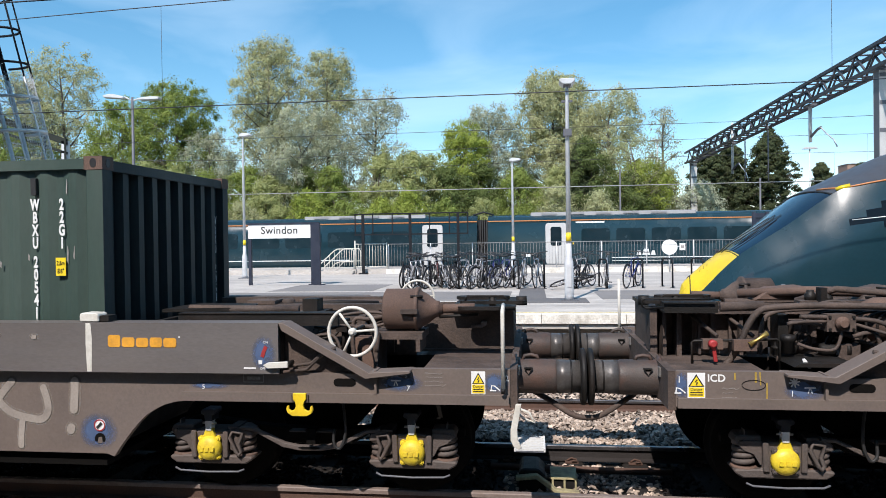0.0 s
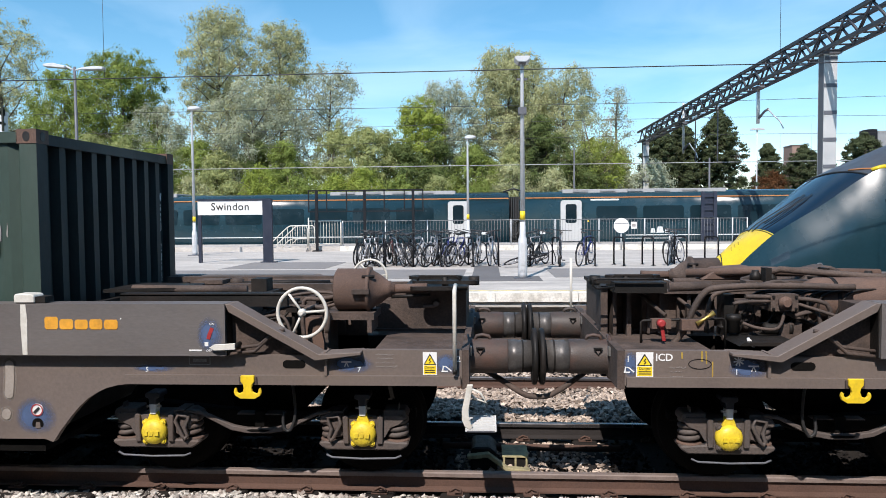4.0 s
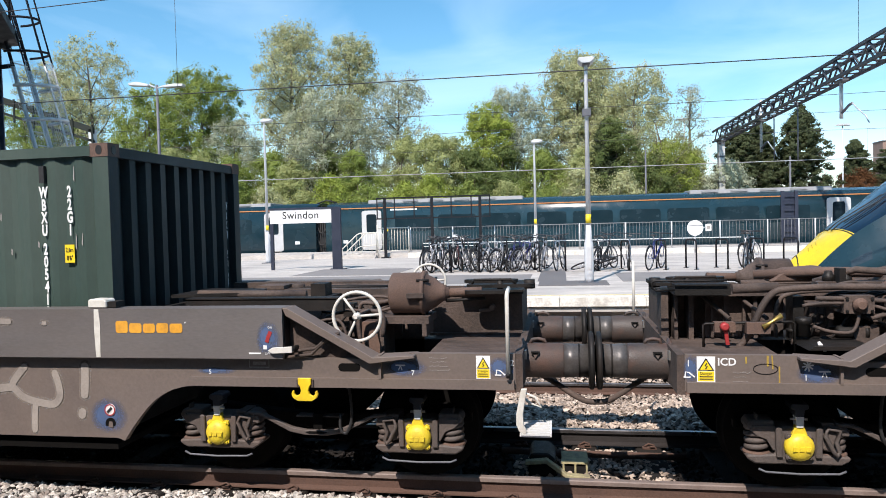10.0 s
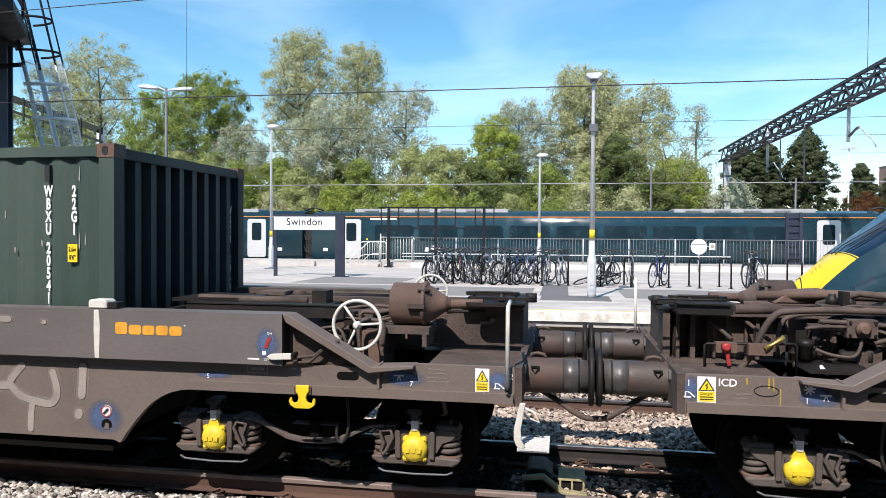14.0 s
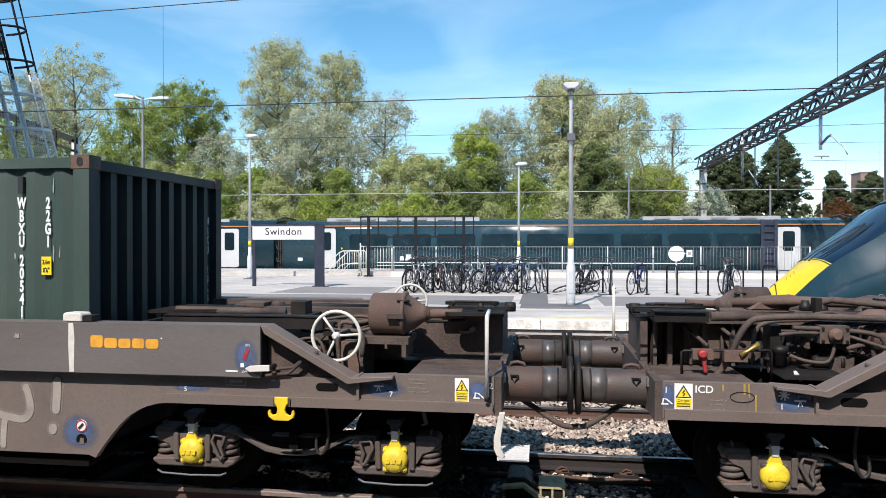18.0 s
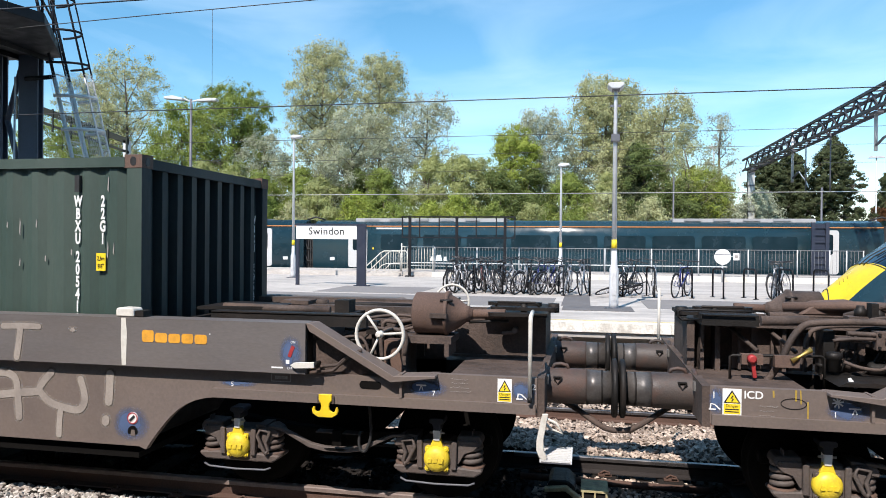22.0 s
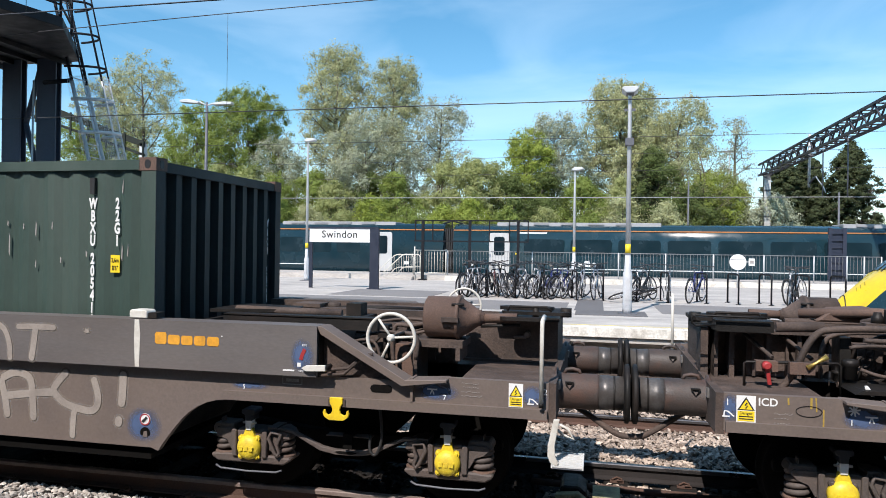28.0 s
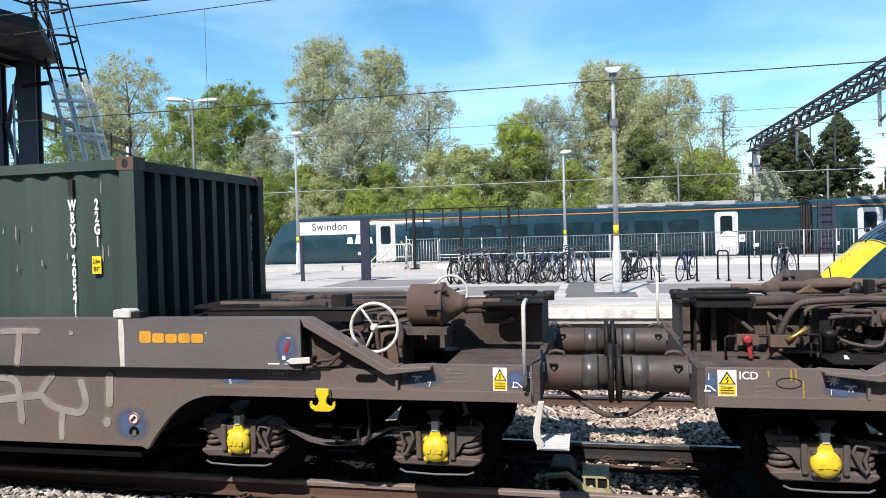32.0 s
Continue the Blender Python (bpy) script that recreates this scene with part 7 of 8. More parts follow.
# ---- overhead line gantry ----
GX = 10.7
gan = thing("overhead_gantry", "steel lattice gantry carrying the overhead wires across the tracks", "gantry", (GX, 0, 0))
for dx in (-0.3, 0.3):
    for z in (7.4, 8.1):
        part("boom_chord", box(dx - 0.055, dx + 0.055, -3, 51, z - 0.055, z + 0.055), boom_steel, gan, "long dark steel chord")
STEP = 0.72
up = part("brace", tube([(0, 0, 7.43), (0, STEP, 8.07)], 0.04, 6), boom_steel, gan)
down = part("brace", tube([(0, 0, 8.07), (0, STEP, 7.43)], 0.04, 6), boom_steel, gan)
tie = part("cross_tie", tube([(-0.3, 0, 0), (0.3, 0, 0)], 0.03, 5), boom_steel, gan)
up.location, down.location, tie.location = (-0.3, -3, 0), (-0.3, -3 + STEP, 0), (0, -3, 8.1)
for k in range(74):
    y = -3 + k * STEP
    for dx in (-0.3, 0.3):
        if k > 1 or dx > 0:
            share(down if k % 2 else up, gan, pose(dx, y, 0))
    for z in (7.4, 8.1):
        if k or z < 8:
            share(tie, gan, pose(0, y, z))
for ym in (23.9, 49.9):
    mast = thing("gantry_mast", "pale grey steel gantry mast", "mast", (GX, ym, -0.3), "gantry masts")
    part("flange", box(-0.2, 0.2, -0.2, -0.17, 0, 7.6), mast_pale, mast, "", 0.004)
    part("flange", box(-0.2, 0.2, 0.17, 0.2, 0, 7.6), mast_pale, mast, "", 0.004)
    part("web", box(-0.2, -0.18, -0.17, 0.17, 0, 7.6), galv_dark, mast)
    part("web", box(0.18, 0.2, -0.17, 0.17, 0, 7.6), galv_dark, mast)
    part("cap", box(-0.32, 0.32, -0.25, 0.25, 7.6, 7.68), galv_dark, mast)
    for kz in range(9):
        part("batten", box(-0.2, 0.2, -0.215, -0.2, 0.6 + kz * 0.85, 0.72 + kz * 0.85), galv_dark, mast)
for yd, zl in ((29.68, 5.9), (40.5, 5.69), (11.0, 5.6)):
    dr = thing("drop_tube", "pale drop tube with a registration arm under the gantry", "overhead line arm", (GX, yd, 0), "overhead line arms")
    part("tube", tube([(0, 0, zl), (0, 0, 8.45 if yd > 35 else 7.4)], 0.07, 8), mast_pale, dr)
    part("top_clamp", box(-0.15, 0.15, -0.3, 0.3, 7.28, 7.36), galv_dark, dr)
    part("insulator", tube([(0.0, -0.05, zl + 0.2), (0.15, -0.3, zl + 0.45), (0.2, -0.5, zl + 0.5)], 0.05, 8), galv_dark, dr)
    part("registration_arm", tube([(0.2, -0.5, zl + 0.5), (0.25, -0.8, zl + 0.25), (0.3, -1.4, zl - 0.1), (0.3, -1.7, zl - 0.4)], 0.025, 6), galv, dr)


def ole(y, zc, zm, sag, wire=None):
    """Contact wire, sagging catenary and droppers above one track."""
    part("contact_wire", tube([(-70 - GX, y, zc), (60, y, zc)], 0.0085 if wire is None else 0.017, 5), wire or wire_mat, gan, "thin contact wire")

    def height_at(x_):
        u = ((x_ - GX) / 50.0 + 0.5) % 1.0 - 0.5
        return zm - sag * (2 * u) ** 2
    pts = [(-70 + 130 * i / 52 - GX, y, height_at(-70 + 130 * i / 52)) for i in range(53)]
    part("catenary_wire", tube(pts, 0.0085, 5), wire_mat, gan, "thin sagging catenary wire")
    for x_ in (-22.0, -12.75, -6.4, 4.4, 15.0):
        part("dropper", tube([(x_ - GX, y, zc), (x_ - GX, y, height_at(x_))], 0.0035, 4), wire_mat, gan)
    part("support_arm", tube([(0, y, 7.36), (0, y, zc)], 0.03, 6), galv_dark, gan, "vertical wire support")


ole(TRACK_A, 4.84, 6.1, 0.4)
ole(TRACK_B, 4.57, 6.54, 0.5)
ole(TRACK_C, 4.75, 6.85, 0.4, wire_pale)
ole(38.2, 5.0, 6.45, 0.4)
part("feeder_wire", tube([(-70 - GX, 38.2, 8.1), (0, 38.2, 8.15), (60, 38.2, 8.9)], 0.012, 5), wire_mat, gan, "thin feeder wire")

# ---- signal gantry with caged ladder ----
sg = thing("signal_gantry", "tall dark steel signal structure with a caged silver ladder", "signal gantry", (0, 14.3, PLATFORM))
for x0 in (-13.43, -12.5):
    cb = bmesh.new()
    for y0 in (-0.09, 0.06):
        bm_box(cb, x0, x0 + 0.5, y0, y0 + 0.03, 0, 5.55)
    bm_box(cb, x0 + 0.23, x0 + 0.27, -0.06, 0.06, 0, 5.55)
    col = part("column", cb, signal_column_paint, sg, "dark blue-grey steel column")
    part("foot_plate", box(x0 - 0.06, x0 + 0.56, -0.2, 0.2, 0, 0.03), signal_column_paint, col)
for k, (za, zb) in enumerate(((0.5, 1.7), (1.7, 2.9), (2.9, 4.1), (4.1, 5.3))):
    xa, xb = (-12.86, -12.5) if k % 2 else (-12.5, -12.86)
    part("brace", tube([(xa, 0, za), (xb, 0.0, zb)], 0.06, 8), signal_column_paint, sg, "diagonal tube brace")
dk = bmesh.new()
bm_prism(dk, [(-16.5, 0.3), (-11.72, 0.3), (-10.2, -1.97), (-10.48, -3.1), (-11.1, -5.5), (-16.5, -5.5)], 5.55, 5.75, "z")
deck = part("deck", dk, frame_black, sg, "dark deck of the signal structure", 0.01)
for k in range(8):
    part("deck_joist", box(-16.2 + k * 0.6, -16.12 + k * 0.6, -1.7, 0.3, 5.45, 5.56), frame_black, deck)
rim = [(-11.0, -0.8), (-10.25, -1.97), (-10.52, -3.1), (-10.8, -4.2), (-11.15, -5.45), (-12.6, -5.45), (-14.2, -5.45), (-16.4, -5.45)]
for px, py in rim:
    part("guard_post", tube([(px, py, 5.75), (px, py, 6.85)], 0.025, 6), signal_steel, sg)
for z0 in (6.0, 6.4, 6.85):
    part("guard_rail", tube([(px, py, z0) for px, py in rim], 0.022, 6), signal_steel, sg)
part("cross_arm", tube([(-12.3, -0.1, 5.0), (-11.6, -0.1, 5.02)], 0.05, 8), signal_steel, sg)
part("thin_rail", tube([(-12.42, -0.32, 0), (-12.37, -0.32, 5.0)], 0.022, 6), galv, sg)
lx = lambda z: -10.24 - z * 0.265
for dy in (-0.1, 0.38):
    part("stringer", tube([(lx(0), dy, 0), (lx(5.0), dy, 5.0)], 0.042, 8), ladder_silver, sg, "silver ladder stringer")
    part("stringer", tube([(lx(5.0), dy, 5.0), (lx(7.9), dy, 7.9)], 0.034, 8), signal_steel, sg, "dark ladder stringer")
z = 0.3
while z < 7.5:
    part("rung", tube([(lx(z), -0.1, z), (lx(z), 0.38, z)], 0.014, 5), ladder_silver, sg)
    z += 0.3
hoop = lambda z, r: [(lx(z) + 0.72 * r * math.sin(radians(a)), 0.14 - 0.38 * r * math.cos(radians(a)), z) for a in range(0, 181, 15)]
for k in range(8):
    z = 2.35 + k * 0.74
    part("cage_hoop", tube(hoop(z, 1.0), 0.036 if z < 5.0 else 0.026, 6), ladder_silver if z < 5.0 else signal_steel, sg, "ladder safety hoop")
for a in (30, 70, 110, 150):
    dx, dy = 0.72 * math.sin(radians(a)), 0.14 - 0.38 * math.cos(radians(a))
    part("cage_strip", tube([(lx(2.3) + dx, dy, 2.3), (lx(5.0) + dx, dy, 5.0)], 0.018, 5), ladder_silver, sg)
    part("cage_strip", tube([(lx(5.0) + dx, dy, 5.0), (lx(8.0) + dx, dy, 8.0)], 0.018, 5), signal_steel, sg)
guard = bmesh.new()
for k in range(44):
    a = k * 180 / 43
    dx, dy = 0.73 * math.sin(radians(a)), 0.14 - 0.39 * math.cos(radians(a))
    bm_rings(guard, [Vector((lx(0.9) + dx, dy, 0.9)), Vector((lx(5.1) + dx, dy, 5.1))], [0.0025, 0.0025], 3)
for k in range(140):
    z = 0.9 + k * 0.03
    bm_rings(guard, [Vector(p) for p in hoop(z, 1.02)], [0.0025] * 13, 3)
tagged(part("wire_mesh_guard", guard, galv, sg, "fine grey wire mesh round the ladder"), "fine grey wire mesh round the ladder", "", "", "stuff")

# ---- lamps and buildings in the distance ----
tl = thing("twin_lamp_post", "tall grey lamp post with two lantern heads behind the far line", "lamp post", (-23.8, 40, -0.3))
part("column", lathe((0, 0, 0), (0, 0, 1), [(0, 0.14), (11.4, 0.07)], 10), galv_dark, tl)
for s_, dz in ((-1, 0.3), (1, -0.1)):
    part("arm", tube([(0, 0, 11.2), (s_ * 0.5, 0, 11.35 + dz * 0.3)], 0.05, 6), galv, tl)
    part("lantern", prism([(s_ * 0.45, 11.35 + dz * 0.3), (s_ * 1.2, 11.45 + dz * 0.6), (s_ * 1.8, 11.4 + dz * 0.6), (s_ * 1.75, 11.25 + dz * 0.6), (s_ * 0.5, 11.22 + dz * 0.3)], -0.2, 0.2), galv, tl, "pale lantern head", 0.03)
for x_, y_, h_ in ((21.9, 60, 9.5), (9.75, 58, 10.2), (5.5, 47, 7.0), (13.2, 44, 6.0)):
    sp_ = thing("street_lamp", "slender grey lamp post among the trees", "lamp post", (x_, y_, -0.3), "distant lamp posts")
    part("column", lathe((0, 0, 0), (0, 0, 1), [(0, 0.08), (h_, 0.05)], 8), galv if h_ > 9 else galv_dark, sp_)
    if h_ > 9:
        part("lantern", prism([(-0.55, h_), (0.55, h_), (0.4, h_ + 0.15), (-0.4, h_ + 0.15)], -0.2, 0.2), galv, sp_, "flat lantern head")
bd = thing("station_building", "flat grey building with a dark end behind the trees", "building", (51.5, 100, -0.36))
part("wall", box(1.2, 20, 0, 3, 0, 13.9), train_grey_equipment, bd, "pale grey wall")
part("dark_end", box(0, 1.2, 0.2, 2.5, 0, 14.15), frame_black, bd, "dark end wall")
part("window_band", box(4.0, 19, -0.05, 0.0, 11.2, 12.7), label_white, bd, "light window band")
tw = thing("brick_tower", "plain brown brick tower above the distant trees", "building", (43.1, 104, -0.36))
part("wall", box(0, 1.45, 0, 3, 0, 12.45), shade("tower_brick", (0.28, 0.19, 0.15), 0.9, var=0.15, scale=3), tw)
part("roof", box(-0.05, 1.5, -0.1, 3.1, 12.45, 12.55), tarmac, tw)
fb = thing("footbridge_stair", "dark covered stair of a footbridge among the trees", "footbridge", (0, 36, 0))
part("side_panel", prism([(-33, 10.4), (-25.3, 7.75), (-25.3, 8.1), (-33, 10.8)], 0, 0.12), bridge_green, fb, "dark sloping side panel")
part("lower_panel", prism([(-33, 9.75), (-25.3, 7.25), (-25.3, 7.4), (-33, 9.9)], 0, 0.12), bridge_green, fb)
for k in range(7):
    xk = -32.6 + 1.2 * k
    part("post", box(xk, xk + 0.1, -0.06, 0.0, 9.5 - 0.335 * (xk + 33), 10.85 - 0.345 * (xk + 33)), bridge_green, fb)
part("leg", box(-25.6, -25.3, 0, 0.3, -0.3, 8.0), galv, fb)
part("leg", box(-32, -31.7, 0, 0.3, -0.3, 9.6), galv, fb)

# ---- trees ----
def leaf_cloud(centres, spread, count, size, rng, flat=0.7, droop=0.0, axis=(0, 0), slim=0.5):
    """Many small leaves in soft tufts round the twig ends, turned outwards, as one mesh."""
    cs = np.array(centres)
    weight = rng.uniform(0.25, 1.0, len(cs)) * np.where(cs[:, 2] < 3.4, 0.25, 1.0)
    which = rng.choice(len(cs), count, p=weight / weight.sum())
    way = rng.normal(size=(count, 3))
    way /= np.linalg.norm(way, axis=1)[:, None]
    reach = spread * rng.uniform(0.7, 1.35, len(cs))[which] * 2.0 * rng.uniform(0, 1, count) ** 0.85
    d = way * reach[:, None]
    d[:, 2] *= flat
    d[:, 2] -= droop * spread * 0.5 * (reach / spread) ** 2 * 0.3
    pos = cs[which] + d
    pos[:, 2] = np.maximum(pos[:, 2], 0.05)
    out = pos - np.array([axis[0], axis[1], 0.0])
    out[:, 2] = 0
    out /= np.linalg.norm(out, axis=1)[:, None] + 0.5
    nrm = way * 0.85 + out * 0.5 + rng.normal(size=(count, 3)) * 0.42
    nrm[:, 2] += 0.3
    nrm /= np.linalg.norm(nrm, axis=1)[:, None]
    u = rng.normal(size=(count, 3))
    u[:, 2] -= droop * 2.2
    u -= nrm * (u * nrm).sum(1)[:, None]
    u /= np.linalg.norm(u, axis=1)[:, None]
    w = np.cross(nrm, u)
    s = size * rng.uniform(0.55, 1.45, count)[:, None]
    a, b, c = pos + u * s, pos + (w * slim - u * 0.6) * s, pos - (w * slim + u * 0.6) * s
    verts = np.stack([a, b, c], 1).reshape(-1, 3)
    me = bpy.data.meshes.new("crown")
    me.vertices.add(len(verts))
    me.vertices.foreach_set("co", verts.ravel())
    me.loops.add(len(verts))
    me.loops.foreach_set("vertex_index", np.arange(len(verts)))
    me.polygons.add(count)
    me.polygons.foreach_set("loop_start", np.arange(count) * 3)
    me.polygons.foreach_set("loop_total", np.full(count, 3))
    me.update()
    me.validate()
    return me


def crown_half_width(shape, g):
    """Half width of a crown, as a share of the widest, at share g of its height."""
    if shape == "cone":
        return max(0.05, (1 - g) ** 0.6)
    if shape == "bush":
        return max(0.12, (1 - g ** 2.6) ** 0.6)
    return max(0.25, math.sqrt(max(0.0, 1 - abs((g - 0.42) / 0.62) ** 3.2)))


def tree(name, label, x, y, height, width, leaf, seed, count=9000, size=0.16, base=0.2, limbs=14, lean=0.0, droop=0.5, soft=0.34, clumps=110, shape="round", category="tree", dense=6.6, slim=0.45):
    rng = np.random.default_rng(seed)
    t = thing(name, label, category, (x, y, -0.36), "trees behind the railway")
    bm = bmesh.new()
    r0 = height * 0.013 + 0.04
    stem = [(f, lean * f + rng.normal() * 0.18 * f, rng.normal() * 0.18 * f) for f in (0, 0.2, 0.4, 0.6, 0.8, 0.96)]
    bm_rings(bm, [Vector((sx, sy, f * height)) for f, sx, sy in stem], [r0 * (1 - 0.88 * f) for f, sx, sy in stem], 7)

    def on_stem(f):
        for p, q in zip(stem, stem[1:]):
            if f <= q[0]:
                k = (f - p[0]) / (q[0] - p[0])
                return Vector((p[1] + (q[1] - p[1]) * k, p[2] + (q[2] - p[2]) * k, f * height))
        return Vector((stem[-1][1], stem[-1][2], stem[-1][0] * height))
    centres = []
    if shape == "round":
        limbs, clumps = int(limbs * 1.7), int(clumps * 1.7)
    clumps, soft = int(clumps * (2.2 if shape == "cone" else 1.9)), soft * (0.85 if shape == "cone" else 0.72)
    each = max(3, clumps // limbs)
    for i in range(limbs):
        g = ((i + rng.uniform(0.1, 0.9)) / limbs) ** 0.8
        f = base + (1 - base) * g
        ang = i * 2.4 + rng.normal() * 0.5
        bulge = rng.uniform(0.72, 1.12)
        reach = width / 2 * 1.12 * crown_half_width(shape, g) * bulge
        rise = {"round": 0.75, "cone": -0.05, "bush": 0.3}[shape]
        start = on_stem(max(0.03, f - rise * reach / height * 0.9))
        tip = on_stem(f) + Vector((math.cos(ang) * reach * 0.86, math.sin(ang) * reach * 0.86, 0))
        mid = start.lerp(tip, 0.5) + Vector(rng.normal(size=3) * 0.12) + Vector((0, 0, -0.08 * reach))
        rl = r0 * 0.4 * (1 - 0.6 * g)
        bm_rings(bm, [start, mid, tip], [rl, rl * 0.6, rl * 0.2], 5)
        for j in range(each):
            k = 0.22 + 0.78 * math.sqrt(rng.uniform(0, 1))
            p = start.lerp(mid, k * 2) if k < 0.5 else mid.lerp(tip, k * 2 - 1)
            wide = (0.16 + 0.30 * k) * width * 0.5 + 0.15
            q = p + Vector((rng.normal() * wide * 0.62, rng.normal() * wide * 0.62, rng.normal() * (wide * (0.3 if shape == "cone" else 0.62))))
            q.z = min(max(q.z, 0.15), height * (1.0 + 0.02 * rng.normal()))
            limit = width / 2 * crown_half_width(shape, min(max((q.z / height - base) / (1 - base), 0), 1)) * (rng.uniform(0.4, 1.4) if shape == "cone" else rng.uniform(0.85, 1.15))
            axis = on_stem(min(q.z / height, 0.95))
            out = math.hypot(q.x - axis.x, q.y - axis.y)
            if out > limit:
                q.x = axis.x + (q.x - axis.x) * limit / out
                q.y = axis.y + (q.y - axis.y) * limit / out
            if j % 2 == 0:
                bm_rings(bm, [p, p.lerp(q, 0.55) + Vector((0, 0, -0.05)), q], [rl * 0.22 + 0.006, rl * 0.14 + 0.005, 0.005], 3)
            centres.append(tuple(q))
            if shape != "cone" and j % 3 == 0:
                centres.append(tuple(p.lerp(q, 0.6)))
    # the leading shoots at the top
    for j in range(5):
        q = on_stem(0.96) + Vector((rng.normal() * 0.09 * width, rng.normal() * 0.09 * width, rng.uniform(-0.08, 0.035) * height))
        centres.append(tuple(q))
    part("trunk", bm, bark, t, "grey-brown trunk and bare limbs")
    top = on_stem(0.6)
    me = leaf_cloud(centres, soft, int(count * dense * 0.84), size * 0.53, rng, 0.6 if shape == "cone" else 0.85, droop, (top.x, top.y), slim)
    me.materials.append(leaf)
    cr = new("crown", me)
    cr.parent = t
    tagged(cr, "", "", "", "stuff")
    return t


tree("willow_tree", "tall pale olive willow with an airy spring crown", -21.5, 56, 19.2, 6.6, leaf_willow, 1, 12000, 0.16, 0.22, 22, soft=0.46, clumps=240)
tree("willow_tree", "tall pale olive willow with an airy spring crown", -16.7, 56.5, 18.2, 4.9, leaf_willow, 2, 8500, 0.16, 0.22, 20, soft=0.42, clumps=190)
tree("willow_tree", "broad silvery willow with thin branches", -12.5, 56, 14.4, 5.8, leaf_grey, 3, 6500, 0.14, 0.15, 20, soft=0.40, clumps=180)
tree("willow_tree", "broad silvery willow with thin branches", -17.8, 53.5, 12.6, 8.5, leaf_grey, 4, 9000, 0.15, 0.1, 18, soft=0.42, clumps=180)
tree("willow_tree", "large grey-green willow with a domed crown", 1.5, 57, 15.6, 6.6, leaf_willow, 5, 13500, 0.165, 0.12, 24, soft=0.46, clumps=270)
tree("willow_tree", "large grey-green willow with a domed crown", -3.5, 56, 12.9, 5.6, leaf_grey, 6, 7500, 0.15, 0.1, 18, soft=0.42, clumps=180)
tree("willow_tree", "leaning olive willow in front of the domed crown", 5.3, 55, 13.6, 5.6, leaf_willow, 16, 6500, 0.15, 0.12, 18, lean=0.6, soft=0.42, clumps=150)
tree("willow_tree", "olive willow filling the domed crown", 3.6, 58, 15.0, 5.2, leaf_willow, 18, 7000, 0.15, 0.15, 18, soft=0.42, clumps=160)
tree("birch_tree", "thin open grey-green birch", 9.3, 53, 12.2, 2.6, leaf_grey, 7, 1500, 0.12, 0.15, 16, soft=0.3, clumps=60, dense=6.0)
tree("ash_tree", "pale budding ash with bare brownish twigs", 6.9, 50, 9.6, 4.4, leaf_brown, 17, 1500, 0.10, 0.35, 18, soft=0.4, clumps=130)
tree("maple_tree", "fresh bright green leafy tree", -5.2, 52, 11.1, 3.8, leaf_bright, 8, 6500, 0.16, 0.2, 16, soft=0.36, clumps=110)
tree("oak_tree", "dense mid-green broadleaf tree", -28.9, 55, 15.8, 7.4, leaf_green, 9, 14000, 0.17, 0.1, 20, soft=0.42, clumps=190)
tree("willow_tree", "tall pale willow behind the green trees", -41.2, 58, 19.2, 9.0, leaf_willow, 10, 7500, 0.17, 0.2, 18, soft=0.45, clumps=170)
tree("willow_tree", "tall pale willow behind the green trees", -45.5, 59, 18.0, 8.0, leaf_willow, 13, 7500, 0.17, 0.2, 18, soft=0.45, clumps=150)
tree("oak_tree", "dense mid-green broadleaf tree", -34.0, 55.5, 14.2, 6.8, leaf_green, 11, 10000, 0.17, 0.05, 18, soft=0.42, clumps=150)
tree("oak_tree", "dense mid-green broadleaf tree", -45.0, 55, 13.6, 10.0, leaf_green, 12, 9000, 0.18, 0.05, 18, soft=0.42, clumps=150)
for i, (x, y, h, w, lf) in enumerate([(13.7, 58, 9.4, 6.2, leaf_conifer), (18.0, 58, 10.7, 6.4, leaf_conifer), (15.9, 59.5, 9.9, 6.2, leaf_conifer), (28.6, 75, 9.8, 4.6, leaf_conifer), (32.0, 75, 9.4, 8.0, leaf_conifer), (37.5, 74, 10.4, 9.0, leaf_conifer)]):
    tree("conifer_tree", "dark green bushy conifer", x, y, h, w, lf, 30 + i, 14000, 0.17, 0.02, 60, 0, 0.1, 0.2, 360, "cone")
tree("copper_shrub", "rusty brown leafed shrub under the conifers", 26.5, 68, 6.2, 5.0, leaf_rust, 41, 3500, 0.16, 0.1, 12, soft=0.4, clumps=60, shape="bush", category="shrub")
tree("dogwood_shrub", "olive budding shrub below the tall willows", -7.6, 51, 8.6, 5.2, leaf_brown, 55, 4500, 0.14, 0.05, 16, soft=0.38, clumps=110, shape="bush", category="shrub")
tree("willow_tree", "grey-green young willow between the oaks and the tall willows", -25.6, 54, 11.4, 5.0, leaf_grey, 51, 5000, 0.15, 0.1, 18, soft=0.4, clumps=130)
tree("yew_tree", "dark green yew at the edge of the scrub", 3.4, 50, 9.4, 4.2, leaf_conifer, 52, 8000, 0.16, 0.02, 50, 0, 0.1, 0.2, 260, "cone")
tree("maple_tree", "fresh bright green leafy tree", 7.3, 51, 7.9, 4.6, leaf_bright, 53, 5000, 0.15, 0.05, 16, soft=0.36, clumps=110)
tree("hawthorn_tree", "yellow-green hawthorn beside the gantry mast", 8.6, 53, 7.4, 3.4, leaf_brown, 54, 4000, 0.15, 0.05, 16, soft=0.36, clumps=100)
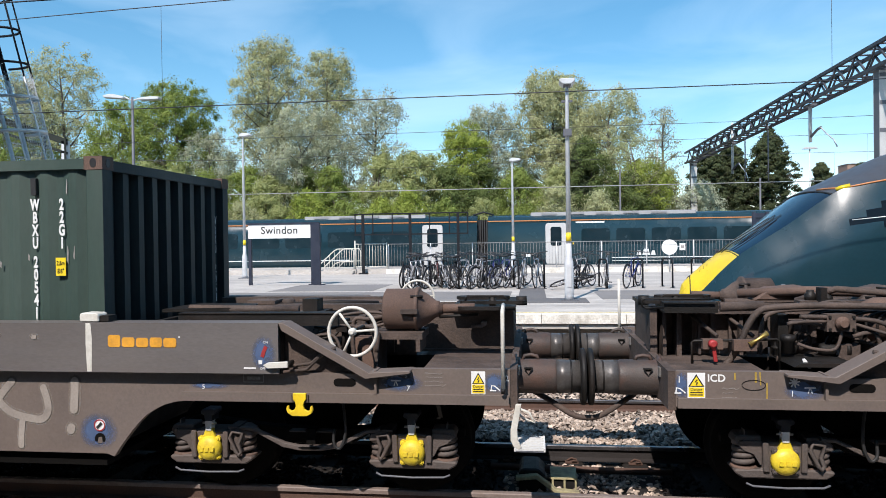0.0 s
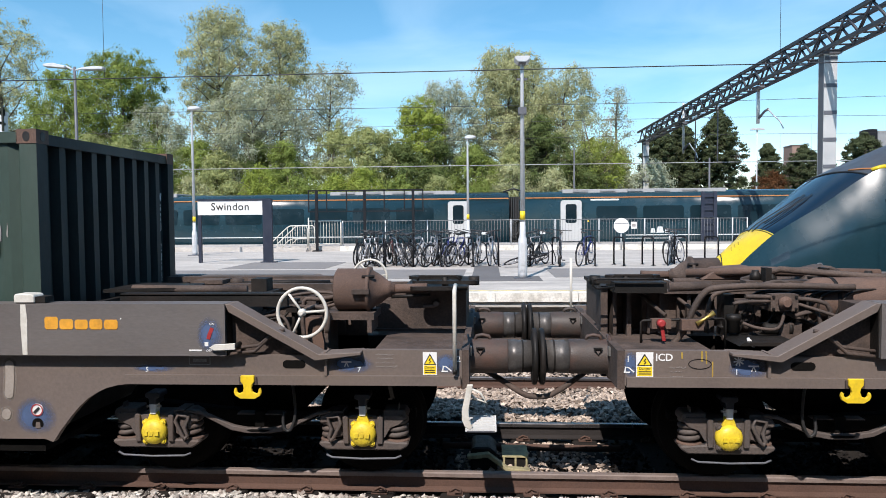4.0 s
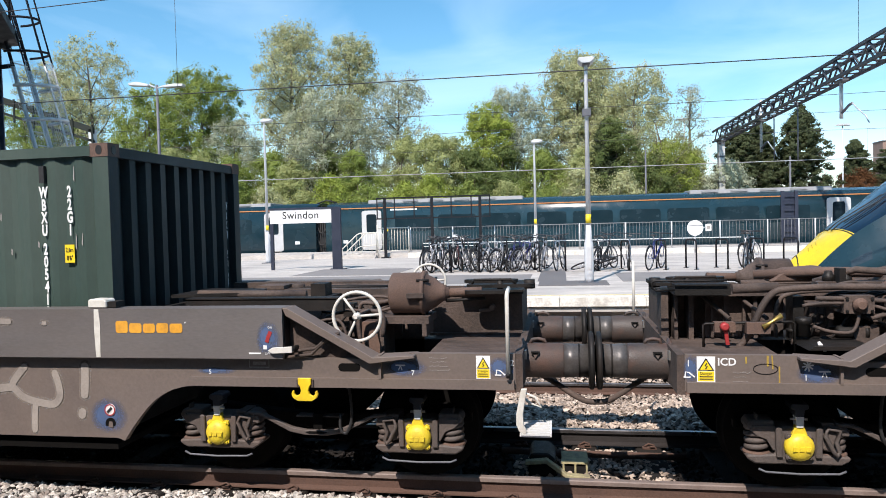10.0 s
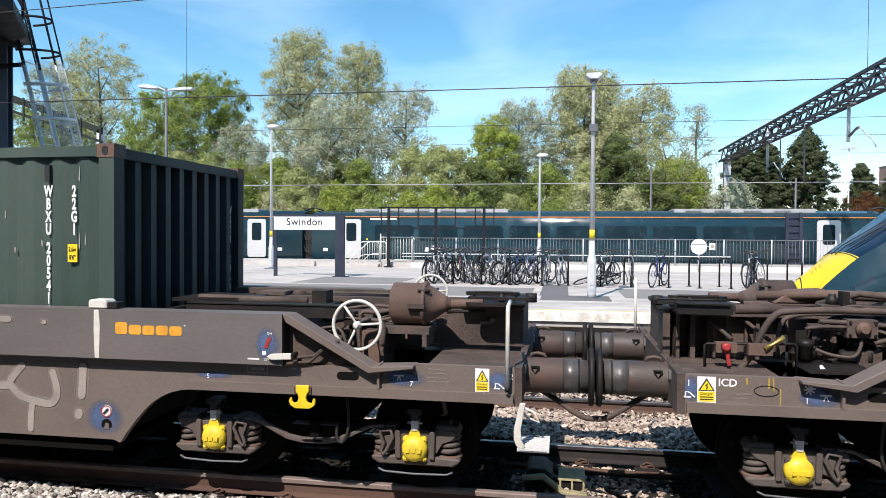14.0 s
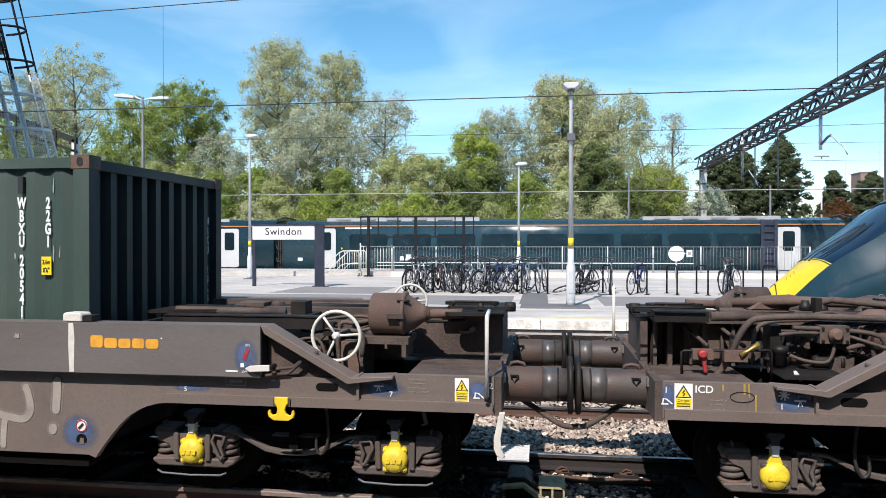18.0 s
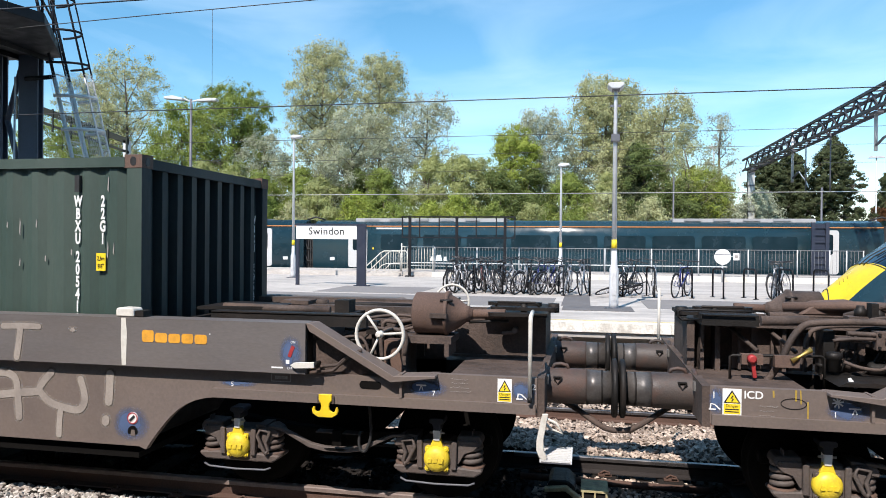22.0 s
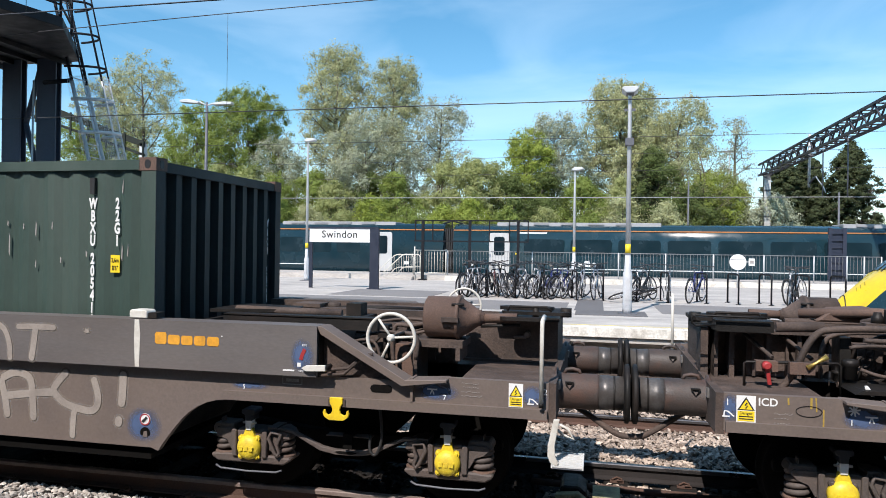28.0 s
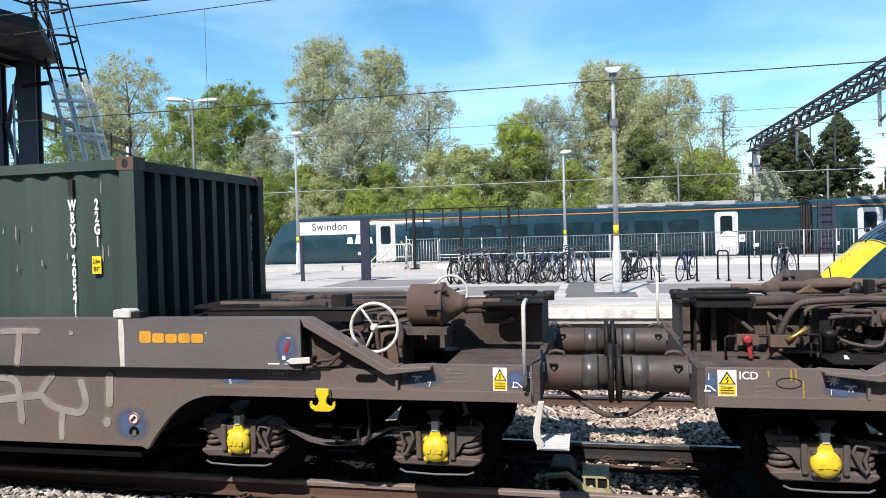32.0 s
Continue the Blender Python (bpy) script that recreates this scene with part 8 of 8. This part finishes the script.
# the thick belt of scrub behind the far line, with a lower fresh row before it
rng = random.Random(7)
x = -47.0
k = 0
while x < 12.5:
    lf, lab = rng.choice([(leaf_brown, "brownish budding scrub"), (leaf_grey, "grey-green scrub"), (leaf_green, "fresh green scrub"), (leaf_dark, "dark green ivy-clad scrub"), (leaf_brown, "pale olive scrub"), (leaf_willow, "olive willow scrub")])
    if -13 < x < -6:
        lf, lab = leaf_brown, "brownish budding scrub"
    h = rng.uniform(7.0, 9.4) if x < 6 else rng.uniform(5.6, 6.8)
    tree("scrub_bush", lab + " behind the far line", x, 50.0 + rng.uniform(-1, 2), h, rng.uniform(4.8, 6.6), lf, 60 + k, 5200, 0.15, 0.02, 15, soft=0.4, clumps=100, shape="bush", category="bush", dense=5.0)
    x += rng.uniform(2.2, 3.0)
    k += 1
x = -47.0
while x < 40:
    lf, lab = rng.choice([(leaf_bright, "bright yellow-green low bush"), (leaf_green, "fresh green low bush"), (leaf_bright, "bright yellow-green low bush"), (leaf_brown, "olive low bush"), (leaf_willow, "olive low bush")])
    h, y = (rng.uniform(4.4, 6.0), 44.5) if x < 6 else (rng.uniform(4.2, 5.0), 53.5) if x < 12 else (rng.uniform(3.6, 4.4), 54.0)
    if not 9.8 < x < 13:
        tree("low_bush", lab + " along the far line", x, y + rng.uniform(-0.8, 1.2), h, rng.uniform(3.2, 4.6), lf, 160 + k, 2600, 0.14, 0.02, 12, soft=0.34, clumps=66, shape="bush", category="bush", dense=4.0)
    x += rng.uniform(1.9, 2.7)
    k += 1

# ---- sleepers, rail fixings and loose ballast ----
sl = part("sleeper", prism([(-1.25, -0.36), (1.25, -0.36), (1.25, -0.19), (-1.25, -0.19)], -0.13, 0.13, "x"), sleeper_shaded, bed, "sleeper coloured near black for the shade under the wagons", 0.015)
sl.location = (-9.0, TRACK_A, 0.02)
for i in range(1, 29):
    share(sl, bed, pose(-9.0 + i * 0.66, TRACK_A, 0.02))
clip_bm = bmesh.new()
bm_box(clip_bm, -0.07, 0.07, -0.13, 0.13, -0.165, -0.15)
for s_ in (-1, 1):
    bm_rings(clip_bm, [(-0.05, s_ * 0.1, -0.14), (0.0, s_ * 0.06, -0.125), (0.05, s_ * 0.1, -0.13), (0.05, s_ * 0.13, -0.14), (0.0, s_ * 0.14, -0.13)], 0.011, 5)
cp = part("rail_clip", clip_bm, rail_rust, bed, "rusty rail clip and base plate")
cp.location = (-6.36, TRACK_A - 0.7525, 0)
for i in range(20):
    for yy, dz in ((TRACK_A - 0.7525, 0), (TRACK_A + 0.7525, 0), (TRACK_B - 0.7525, -0.17)):
        if i or yy != TRACK_A - 0.7525:
            share(cp, bed, pose(-6.36 + i * 0.66, yy, dz))


def stones(name, label, mat, spans, size, per_m2, seed, height):
    """Angular ballast stones, joined."""
    rng = np.random.default_rng(seed)
    shape = np.array([(1, 0, 0.05), (0.3, 0.9, -0.1), (-0.8, 0.55, 0.1), (-0.75, -0.6, -0.05), (0.35, -0.95, 0.1), (0.15, 0.1, 0.8), (-0.1, -0.1, -0.7)])
    tris = np.array([(0, 1, 5), (1, 2, 5), (2, 3, 5), (3, 4, 5), (4, 0, 5), (1, 0, 6), (2, 1, 6), (3, 2, 6), (4, 3, 6), (0, 4, 6)])
    vs, fs, base = [], [], 0
    for x0, x1, y0, y1 in spans:
        n = int((x1 - x0) * (y1 - y0) * per_m2)
        px, py = rng.uniform(x0, x1, n), rng.uniform(y0, y1, n)
        pz = height(px, py) + rng.uniform(-0.012, 0.02, n)
        ang = rng.uniform(0, 6.28, n)
        sc = size * rng.uniform(0.6, 1.35, (n, 3))
        sc[:, 2] *= 0.85
        jit = shape[None] + rng.normal(0, 0.16, (n, 7, 3))
        p = jit * sc[:, None, :]
        tilt = rng.normal(0, 0.5, n)
        c, s = np.cos(tilt)[:, None], np.sin(tilt)[:, None]
        yy, zz = p[..., 1] * c - p[..., 2] * s, p[..., 1] * s + p[..., 2] * c
        c, s = np.cos(ang)[:, None], np.sin(ang)[:, None]
        xx, yy = p[..., 0] * c - yy * s, p[..., 0] * s + yy * c
        q = np.stack([xx + px[:, None], yy + py[:, None], zz + pz[:, None]], -1)
        vs.append(q.reshape(-1, 3))
        fs.append((tris[None] + (np.arange(n) * 7 + base)[:, None, None]).reshape(-1, 3))
        base += n * 7
    v, f = np.concatenate(vs), np.concatenate(fs)
    me = bpy.data.meshes.new(name)
    me.from_pydata(v.tolist(), [], f.tolist())
    me.materials.append(mat)
    return tagged(new(name, me), label, "ballast", "", "stuff")


def bed_height(x, y):
    hgt = -0.19 + 0.012 * np.sin(x * 2.1 + y) + 0.01 * np.sin(y * 5.3)
    for yc in (TRACK_A, TRACK_B):
        for s_ in (-0.7525, 0.7525):
            hgt = np.where(np.abs(y - yc - s_) < 0.14, -0.23, hgt)
    # the shoulder falls away towards the camera, the space between the lines lies a little higher
    hgt = np.where(y < 5.6, hgt - (5.6 - y) * 0.12, hgt)
    hgt = np.where(y > 8.6, hgt + 0.03 - np.clip((y - 8.9) * 0.085, 0, 0.17), hgt)
    return hgt


stones("ballast_stones", "pale grey angular ballast stones beside the near rail", ballast_mat, [(-7.5, 6.5, 4.7, 6.62)], 0.03, 900, 1, bed_height)
stones("ballast_stones", "grey and brown ballast between the rails", ballast_red, [(-0.45, 1.05, 6.7, 8.75)], 0.03, 420, 2, bed_height)
stones("ballast_stones", "sunlit brown ballast between the two tracks", ballast_red, [(-5, 7, 8.75, 11.0)], 0.034, 420, 3, bed_height)
# these spans leave out the sunlit gap; the dark colour paints the shade
stones("ballast_stones", "ballast coloured dark for the shade under the wagons", ballast_shaded, [(-6, -0.45, 6.7, 8.75), (1.05, 6, 6.7, 8.75)], 0.03, 380, 5, bed_height)
stones("ballast_stones", "brown ballast under the platform edge", ballast_red, [(-5, 9, 11.2, 13.5)], 0.04, 200, 4, bed_height)


def motions():
    """The parked train rolls back to its stop; the far train passes from behind the container and slows."""
    walk(near_train, [(t, pose(x, 0, 0)) for t, x in ((0.0, -1.24), (0.5, -0.86), (1.0, -0.46), (1.5, -0.1), (1.8, 0.0), (4.0, 0.0), (32.0, 0.0))])
    walk(far_train, [(t, pose(x - 182.0, 0, 0)) for t, x in FAR_RUN])


motions()
